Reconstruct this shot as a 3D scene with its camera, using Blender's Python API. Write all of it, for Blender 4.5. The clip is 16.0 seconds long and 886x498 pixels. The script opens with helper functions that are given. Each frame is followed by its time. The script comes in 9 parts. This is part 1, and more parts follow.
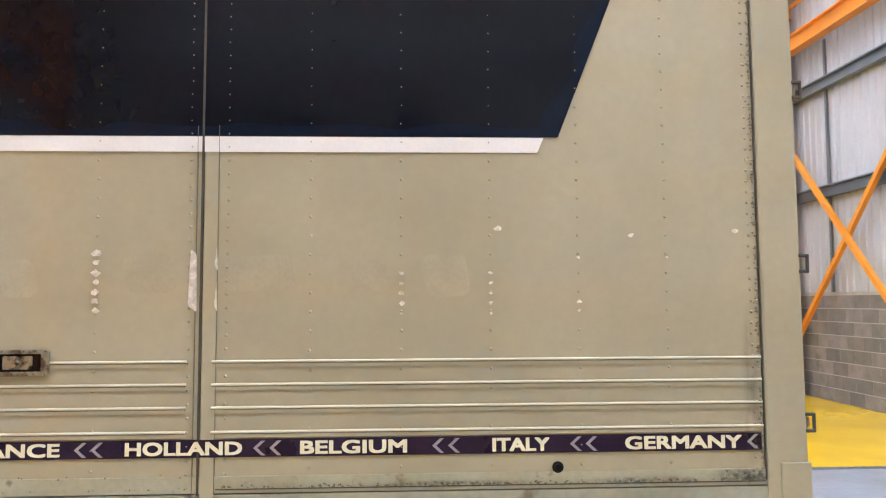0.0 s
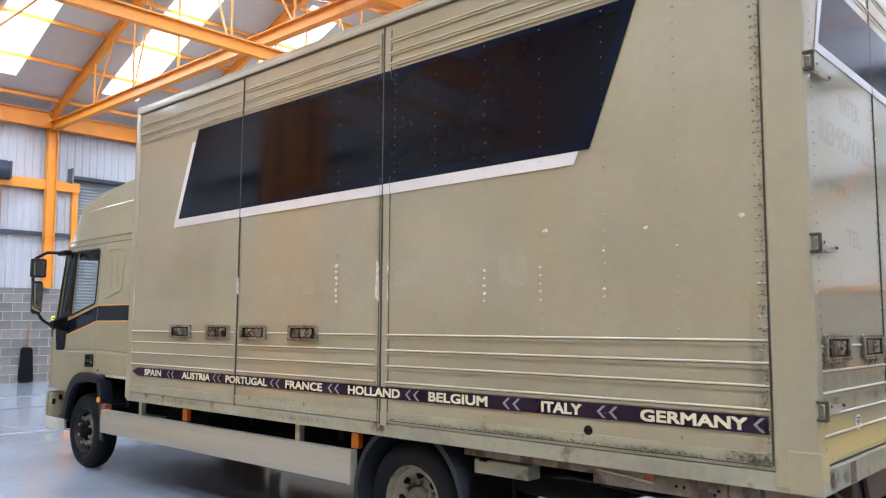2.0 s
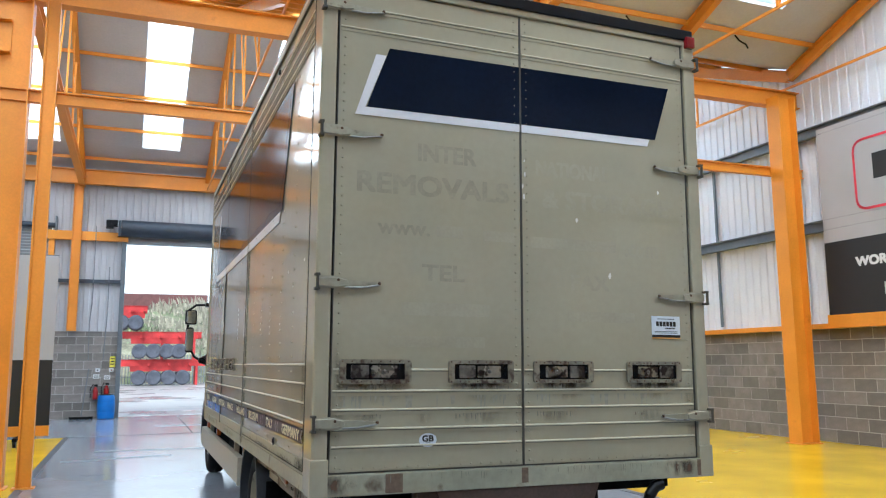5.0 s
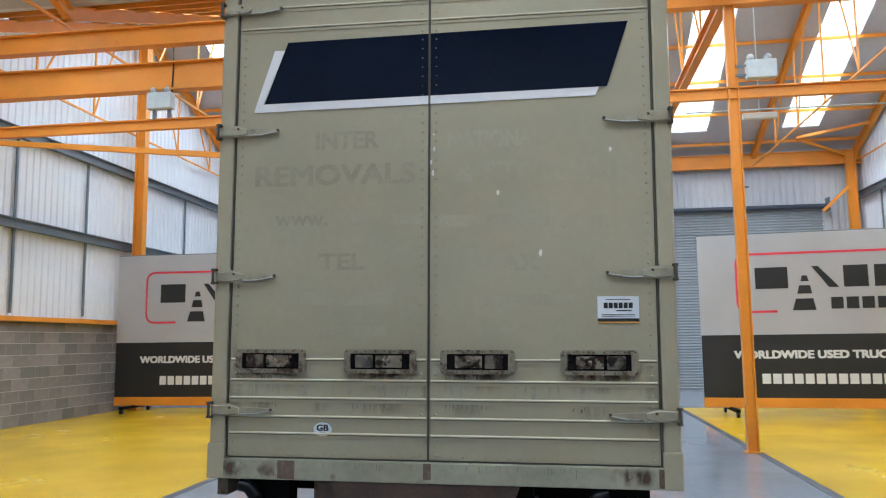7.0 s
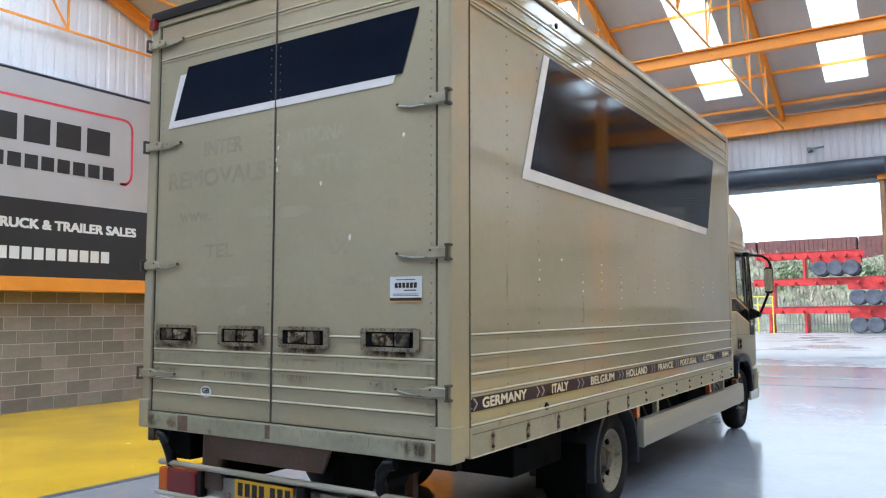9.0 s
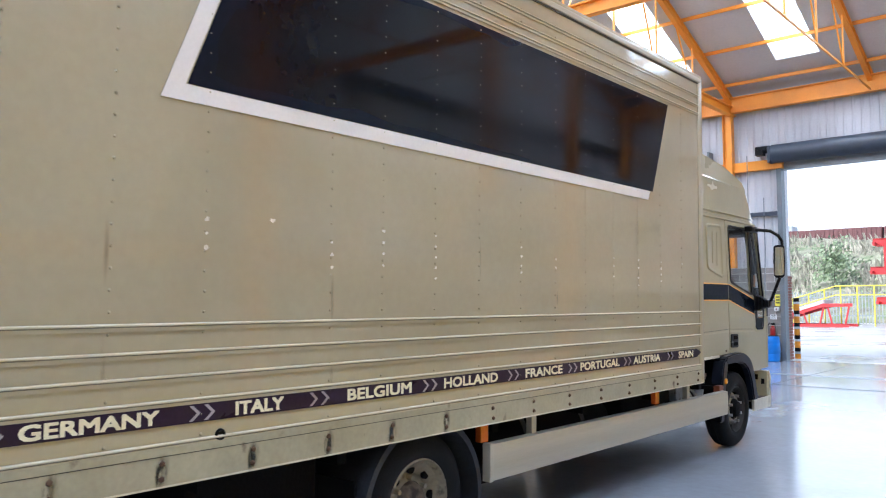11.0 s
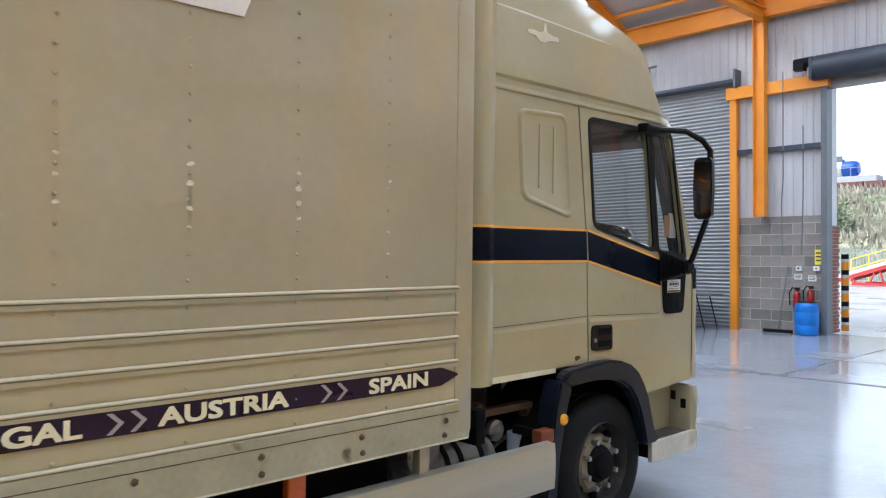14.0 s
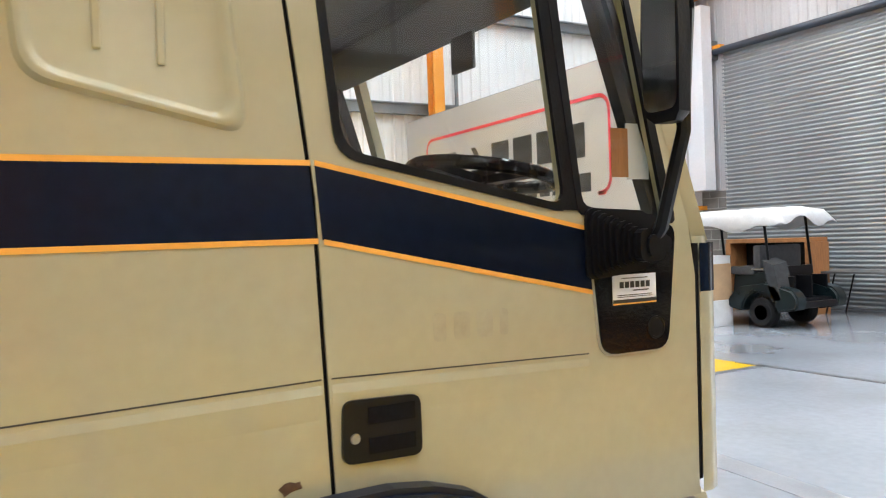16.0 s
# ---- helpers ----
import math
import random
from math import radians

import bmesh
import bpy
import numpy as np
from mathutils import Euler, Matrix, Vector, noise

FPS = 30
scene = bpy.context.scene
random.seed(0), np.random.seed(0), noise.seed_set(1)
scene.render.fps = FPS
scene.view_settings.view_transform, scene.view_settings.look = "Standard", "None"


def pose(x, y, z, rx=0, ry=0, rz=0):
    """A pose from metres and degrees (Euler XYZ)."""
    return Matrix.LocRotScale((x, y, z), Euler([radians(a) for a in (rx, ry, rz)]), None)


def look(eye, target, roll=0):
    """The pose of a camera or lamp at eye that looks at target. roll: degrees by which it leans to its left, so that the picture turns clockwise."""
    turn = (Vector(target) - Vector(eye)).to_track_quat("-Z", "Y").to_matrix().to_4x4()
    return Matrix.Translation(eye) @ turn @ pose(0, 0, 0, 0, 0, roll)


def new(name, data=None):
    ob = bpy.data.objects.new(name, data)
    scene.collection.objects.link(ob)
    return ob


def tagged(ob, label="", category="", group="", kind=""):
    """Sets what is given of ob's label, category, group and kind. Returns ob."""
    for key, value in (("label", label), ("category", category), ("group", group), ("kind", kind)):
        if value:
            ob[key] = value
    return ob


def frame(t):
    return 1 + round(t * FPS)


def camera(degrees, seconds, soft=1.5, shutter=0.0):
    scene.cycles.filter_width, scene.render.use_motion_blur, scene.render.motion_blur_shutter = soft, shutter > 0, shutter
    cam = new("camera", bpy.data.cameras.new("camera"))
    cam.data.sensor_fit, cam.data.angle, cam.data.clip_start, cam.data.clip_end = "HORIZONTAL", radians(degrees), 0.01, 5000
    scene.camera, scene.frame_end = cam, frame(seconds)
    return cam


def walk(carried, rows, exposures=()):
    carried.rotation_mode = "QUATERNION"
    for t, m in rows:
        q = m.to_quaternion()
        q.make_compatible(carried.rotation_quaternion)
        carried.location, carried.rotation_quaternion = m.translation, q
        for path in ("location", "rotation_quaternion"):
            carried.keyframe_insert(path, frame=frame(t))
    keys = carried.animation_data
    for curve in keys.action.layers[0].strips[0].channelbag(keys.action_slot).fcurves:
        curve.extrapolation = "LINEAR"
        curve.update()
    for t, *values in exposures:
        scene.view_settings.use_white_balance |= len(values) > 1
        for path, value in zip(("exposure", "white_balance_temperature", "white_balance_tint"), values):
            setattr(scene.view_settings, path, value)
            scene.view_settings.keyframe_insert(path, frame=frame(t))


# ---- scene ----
cam = camera(58.9, 16.0, 1.15, 0.12)
PATH = [
    (0, (-4.717, 1.792, 1.717), (-2.724, 1.699, 1.852), -0.3),
    (0.5, (-4.806, 1.091, 1.712), (-2.839, 1.434, 1.818), -0.9),
    (1, (-4.865, 0.315, 1.615), (-3.079, 1.194, 1.803), -0.4),
    (1.5, (-4.821, -0.341, 1.562), (-3.243, 0.873, 1.762), -0.2),
    (2, (-4.782, -1.1, 1.56), (-3.306, 0.238, 1.739), -0.2),
    (2.5, (-4.559, -1.747, 1.527), (-3.132, -0.358, 1.709), -0.2),
    (3, (-4.271, -2.413, 1.532), (-2.956, -0.915, 1.697), -1.2),
    (3.5, (-3.846, -2.95, 1.498), (-2.64, -1.364, 1.669), -0.5),
    (3.7, (-3.653, -3.147, 1.494), (-2.498, -1.524, 1.669), -0.3),
    (5.8, (-0.981, -4.122, 1.461), (-0.601, -2.185, 1.779), -0.7),
    (6, (-0.722, -4.109, 1.465), (-0.439, -2.153, 1.772), -0.7),
    (6.5, (-0.075, -4.068, 1.5), (-0.065, -2.082, 1.741), -0.3),
    (7, (0.655, -4.098, 1.516), (0.372, -2.132, 1.75), -0.7),
    (7.5, (1.377, -4.044, 1.506), (0.829, -2.135, 1.744), -0.4),
    (8, (2.132, -3.955, 1.497), (1.373, -2.117, 1.708), -0.4),
    (8.2, (2.421, -3.91, 1.53), (1.589, -2.102, 1.722), -0.4),
    (10.3, (4.115, -1.82, 1.504), (2.833, -0.293, 1.66), -0.1),
    (10.5, (4.126, -1.532, 1.493), (2.833, -0.012, 1.633), 0.1),
    (11, (4.171, -0.813, 1.509), (2.865, 0.696, 1.645), -0.1),
    (11.5, (4.165, -0.038, 1.527), (2.848, 1.462, 1.659), 0.2),
    (12, (4.096, 0.716, 1.547), (2.765, 2.203, 1.674), 0.5),
    (12.5, (4.037, 1.454, 1.552), (2.683, 2.921, 1.672), 0.6),
    (13, (3.905, 2.232, 1.552), (2.523, 3.675, 1.642), 0.3),
    (13.5, (3.76, 3.02, 1.551), (2.344, 4.431, 1.602), -0.0),
    (14, (3.602, 3.802, 1.551), (2.158, 5.185, 1.57), 0.1),
    (14.5, (3.409, 4.579, 1.555), (1.917, 5.911, 1.537), -0.1),
    (15, (3.221, 5.302, 1.549), (1.662, 6.554, 1.5), -0.7),
    (15.2, (3.122, 5.624, 1.512), (1.529, 6.833, 1.496), -1.2),
    (15.5, (3.028, 6.035, 1.483), (1.37, 7.152, 1.486), -1.8),
    (15.6, (2.961, 6.206, 1.482), (1.275, 7.283, 1.477), -2.4),
    (16, (2.663, 6.733, 1.515), (0.919, 7.712, 1.497), -2.1),
]
EXPOSURES = [(0.0, 0.95, 5750, 10), (0.5, 0.93, 5400, 9), (1.5, 0.82, 5380, 8), (2.0, 0.74, 5360, 8), (2.5, 0.72, 5355, 7), (3.0, 0.62, 5350, 7), (3.7, 0.5, 5400, 5), (6.0, 0.25, 5450, 2), (8.0, 0.23, 5420, 2), (10.4, 0.62, 5350, 8), (12.0, 0.67, 5350, 9), (14.0, 0.47, 5600, 7), (15.0, 0.83, 6250, 4), (15.5, 1.0, 6270, 4), (16.0, 1.06, 6330, 5)]
walk(cam, [(t, look(e, a, r)) for t, e, a, r in PATH], EXPOSURES)

# ---- world, daylight and exposure ----
world = bpy.data.worlds.new("sky")
scene.world = world
world.use_nodes = True
_wn = world.node_tree
_bg = _wn.nodes["Background"]
_sky = _wn.nodes.new("ShaderNodeTexSky")
_sky.sky_type = "NISHITA"
_sky.sun_disc = False
_sky.sun_elevation = radians(47)
_sky.sun_rotation = radians(214)
_sky.air_density, _sky.dust_density, _sky.ozone_density = 1.0, 5.0, 1.0
_wn.links.new(_sky.outputs["Color"], _bg.inputs["Color"])
_bg.inputs["Strength"].default_value = 0.15

_sun = new("sun", bpy.data.lights.new("sun", "SUN"))
_sun.data.energy, _sun.data.angle, _sun.data.color = 1.8, radians(25), (1.0, 0.97, 0.93)
_sun.matrix_world = look((-30, -25, 55), (0, 20, 0))

SKY_LAMP = 95.0


# ---- materials ----


def material(name, base, rough=0.5, metal=0.0, vary=0.12, scale=3.0, grain=60.0, bump=0.05, rough_vary=0.15,
             stain=None, stain_at=0.62, stain_scale=2.0, coat=0.0, random_piece=0.0, stretch=(1, 1, 1), spec=0.5, soft=0.1, coat_rough=0.10):
    """Painted or raw surface: broad tone shifts, fine grain, optional stains, fine relief."""
    m = bpy.data.materials.new(name)
    m.use_nodes = True
    t = m.node_tree
    n, link = t.nodes, t.links.new
    b = n["Principled BSDF"]
    co = n.new("ShaderNodeTexCoord")
    mp = n.new("ShaderNodeMapping")
    mp.inputs["Scale"].default_value = stretch
    link(co.outputs["Object"], mp.inputs["Vector"])
    big = n.new("ShaderNodeTexNoise")
    big.inputs["Scale"].default_value, big.inputs["Detail"].default_value = scale, 5
    fine = n.new("ShaderNodeTexNoise")
    fine.inputs["Scale"].default_value, fine.inputs["Detail"].default_value = grain, 3
    link(mp.outputs["Vector"], big.inputs["Vector"])
    link(mp.outputs["Vector"], fine.inputs["Vector"])
    mr = n.new("ShaderNodeMapRange")
    mr.inputs["From Min"].default_value, mr.inputs["From Max"].default_value = 0.3, 0.7
    mr.inputs["To Min"].default_value, mr.inputs["To Max"].default_value = 1 - vary, 1 + vary
    link(big.outputs["Fac"], mr.inputs["Value"])
    mf = n.new("ShaderNodeMapRange")
    mf.inputs["From Min"].default_value, mf.inputs["From Max"].default_value = 0.3, 0.7
    mf.inputs["To Min"].default_value, mf.inputs["To Max"].default_value = 1 - vary * 0.5, 1 + vary * 0.5
    link(fine.outputs["Fac"], mf.inputs["Value"])
    mul = n.new("ShaderNodeMath")
    mul.operation = "MULTIPLY"
    link(mr.outputs["Result"], mul.inputs[0])
    link(mf.outputs["Result"], mul.inputs[1])
    fac = mul.outputs["Value"]
    if random_piece:
        oi = n.new("ShaderNodeObjectInfo")
        gi = n.new("ShaderNodeNewGeometry")
        ad = n.new("ShaderNodeMath")
        ad.operation = "ADD"
        link(oi.outputs["Random"], ad.inputs[0])
        link(gi.outputs["Random Per Island"], ad.inputs[1])
        fr = n.new("ShaderNodeMath")
        fr.operation = "FRACT"
        link(ad.outputs["Value"], fr.inputs[0])
        rp = n.new("ShaderNodeMapRange")
        rp.inputs["To Min"].default_value, rp.inputs["To Max"].default_value = 1 - random_piece, 1 + random_piece
        link(fr.outputs["Value"], rp.inputs["Value"])
        m2 = n.new("ShaderNodeMath")
        m2.operation = "MULTIPLY"
        link(fac, m2.inputs[0])
        link(rp.outputs["Result"], m2.inputs[1])
        fac = m2.outputs["Value"]
    sc = n.new("ShaderNodeVectorMath")
    sc.operation = "SCALE"
    sc.inputs[0].default_value = base
    link(fac, sc.inputs["Scale"])
    colour = sc.outputs["Vector"]
    if stain:
        sn = n.new("ShaderNodeTexNoise")
        sn.inputs["Scale"].default_value, sn.inputs["Detail"].default_value = stain_scale, 8
        link(mp.outputs["Vector"], sn.inputs["Vector"])
        sm = n.new("ShaderNodeMapRange")
        sm.inputs["From Min"].default_value, sm.inputs["From Max"].default_value = stain_at, stain_at + soft
        link(sn.outputs["Fac"], sm.inputs["Value"])
        mx = n.new("ShaderNodeMix")
        mx.data_type = "RGBA"
        link(sm.outputs["Result"], mx.inputs["Factor"])
        link(colour, mx.inputs["A"])
        mx.inputs["B"].default_value = (*stain, 1)
        colour = mx.outputs["Result"]
    link(colour, b.inputs["Base Color"])
    rr = n.new("ShaderNodeMapRange")
    rr.inputs["From Min"].default_value, rr.inputs["From Max"].default_value = 0.3, 0.7
    rr.inputs["To Min"].default_value = max(0.02, rough * (1 - rough_vary))
    rr.inputs["To Max"].default_value = min(1, rough * (1 + rough_vary))
    link(big.outputs["Fac"], rr.inputs["Value"])
    link(rr.outputs["Result"], b.inputs["Roughness"])
    b.inputs["Metallic"].default_value = metal
    b.inputs["Specular IOR Level"].default_value = spec
    b.inputs["Coat Weight"].default_value = coat
    b.inputs["Coat Roughness"].default_value = coat_rough
    b.inputs["Coat IOR"].default_value = 1.5
    if bump:
        bp = n.new("ShaderNodeBump")
        bp.inputs["Strength"].default_value = bump
        bp.inputs["Distance"].default_value = 0.01
        link(fine.outputs["Fac"], bp.inputs["Height"])
        link(bp.outputs["Normal"], b.inputs["Normal"])
    return m


def panel_paint(name, base, rough, coat, wave=0.30, detail=1.0, coat_rough=0.10):
    """Aged metallic vehicle paint on thin sheet, faintly wavy."""
    m = material(name, base, rough, 0.08, 0.05, 0.9, 25, 0.0, 0.25, stain=tuple(c * 0.84 for c in base), stain_at=0.48, stain_scale=1.1, coat=coat, soft=0.35, coat_rough=coat_rough, spec=0.15)
    n, link = m.node_tree.nodes, m.node_tree.links.new
    co = n.new("ShaderNodeTexCoord")
    wv = n.new("ShaderNodeTexNoise")
    wv.inputs["Scale"].default_value, wv.inputs["Detail"].default_value = 2.0, detail
    link(co.outputs["Object"], wv.inputs["Vector"])
    bp = n.new("ShaderNodeBump")
    bp.inputs["Strength"].default_value, bp.inputs["Distance"].default_value = wave, 0.012
    dt = n.new("ShaderNodeTexVoronoi")
    dt.inputs["Scale"].default_value = 1.7
    link(co.outputs["Object"], dt.inputs["Vector"])
    dm = n.new("ShaderNodeMapRange")
    dm.interpolation_type = "SMOOTHSTEP"
    dm.inputs["From Min"].default_value, dm.inputs["From Max"].default_value = 0.0, 0.10
    dm.inputs["To Min"].default_value, dm.inputs["To Max"].default_value = 0.22, 0.0
    link(dt.outputs["Distance"], dm.inputs["Value"])
    sm2 = n.new("ShaderNodeMath")
    link(wv.outputs["Fac"], sm2.inputs[0])
    link(dm.outputs["Result"], sm2.inputs[1])
    link(sm2.outputs["Value"], bp.inputs["Height"])
    link(bp.outputs["Normal"], n["Principled BSDF"].inputs["Normal"])
    link(bp.outputs["Normal"], n["Principled BSDF"].inputs["Coat Normal"])
    return m


def glass(name, tint, rough=0.02):
    m = bpy.data.materials.new(name)
    m.use_nodes = True
    n, link = m.node_tree.nodes, m.node_tree.links.new
    for x in list(n):
        if x.type == "BSDF_PRINCIPLED":
            n.remove(x)
    tr = n.new("ShaderNodeBsdfTransparent")
    tr.inputs["Color"].default_value = (*tint, 1)
    gl = n.new("ShaderNodeBsdfGlossy")
    gl.inputs["Roughness"].default_value = rough
    lw = n.new("ShaderNodeLayerWeight")
    pw = n.new("ShaderNodeMath")
    pw.operation, pw.inputs[1].default_value = "POWER", 4.0
    link(lw.outputs["Facing"], pw.inputs[0])
    fr = n.new("ShaderNodeMath")
    fr.operation, fr.inputs[1].default_value, fr.inputs[2].default_value = "MULTIPLY_ADD", 0.9, 0.05
    link(pw.outputs["Value"], fr.inputs[0])
    mx = n.new("ShaderNodeMixShader")
    link(fr.outputs["Value"], mx.inputs["Fac"])
    link(tr.outputs["BSDF"], mx.inputs[1])
    link(gl.outputs["BSDF"], mx.inputs[2])
    link(mx.outputs["Shader"], n["Material Output"].inputs["Surface"])
    return m


def roof_light_sheet(name):
    """Weathered translucent roof sheet: lets most daylight through, scatters some."""
    m = bpy.data.materials.new(name)
    m.use_nodes = True
    n, link = m.node_tree.nodes, m.node_tree.links.new
    for x in list(n):
        if x.type == "BSDF_PRINCIPLED":
            n.remove(x)
    tr = n.new("ShaderNodeBsdfTransparent")
    df = n.new("ShaderNodeBsdfTranslucent")
    df.inputs["Color"].default_value = (0.85, 0.88, 0.9, 1)
    mx = n.new("ShaderNodeMixShader")
    mx.inputs["Fac"].default_value = 0.35
    link(tr.outputs["BSDF"], mx.inputs[1])
    link(df.outputs["BSDF"], mx.inputs[2])
    link(mx.outputs["Shader"], n["Material Output"].inputs["Surface"])
    return m


def soft_stain(name, colour, strength, scale=16.0, stretch=(1, 1, 0.35), rough=0.6):
    """A film of dirt or rust that thins out towards the patch's edge, broken up by streaks."""
    m = bpy.data.materials.new(name)
    m.use_nodes = True
    n, link = m.node_tree.nodes, m.node_tree.links.new
    b = n["Principled BSDF"]
    b.inputs["Base Color"].default_value, b.inputs["Roughness"].default_value = (*colour, 1), rough
    co = n.new("ShaderNodeTexCoord")
    mp = n.new("ShaderNodeMapping")
    mp.inputs["Scale"].default_value = stretch
    link(co.outputs["Object"], mp.inputs["Vector"])
    nz = n.new("ShaderNodeTexNoise")
    nz.inputs["Scale"].default_value, nz.inputs["Detail"].default_value = scale, 5
    link(mp.outputs["Vector"], nz.inputs["Vector"])
    ds = n.new("ShaderNodeVectorMath")
    ds.operation, ds.inputs[1].default_value = "DISTANCE", (0.5, 0.5, 0.0)
    link(co.outputs["UV"], ds.inputs[0])
    fall = n.new("ShaderNodeMapRange")
    fall.interpolation_type = "SMOOTHSTEP"
    for k, v in (("From Min", 0.08), ("From Max", 0.5), ("To Min", 1.0), ("To Max", 0.0)):
        fall.inputs[k].default_value = v
    link(ds.outputs["Value"], fall.inputs["Value"])
    grain = n.new("ShaderNodeMapRange")
    grain.inputs["From Min"].default_value, grain.inputs["From Max"].default_value = 0.35, 0.62
    link(nz.outputs["Fac"], grain.inputs["Value"])
    mul = n.new("ShaderNodeMath")
    mul.operation = "MULTIPLY"
    link(fall.outputs["Result"], mul.inputs[0])
    link(grain.outputs["Result"], mul.inputs[1])
    k2 = n.new("ShaderNodeMath")
    k2.operation, k2.inputs[1].default_value = "MULTIPLY", strength
    link(mul.outputs["Value"], k2.inputs[0])
    tr = n.new("ShaderNodeBsdfTransparent")
    mx = n.new("ShaderNodeMixShader")
    link(k2.outputs["Value"], mx.inputs["Fac"])
    link(tr.outputs["BSDF"], mx.inputs[1])
    link(b.outputs["BSDF"], mx.inputs[2])
    link(mx.outputs["Shader"], n["Material Output"].inputs["Surface"])
    return m


def glow(name, colour, strength):
    m = bpy.data.materials.new(name)
    m.use_nodes = True
    b = m.node_tree.nodes["Principled BSDF"]
    b.inputs["Base Color"].default_value = (0.02, 0.02, 0.02, 1)
    b.inputs["Emission Color"].default_value = (*colour, 1)
    b.inputs["Emission Strength"].default_value = strength
    return m


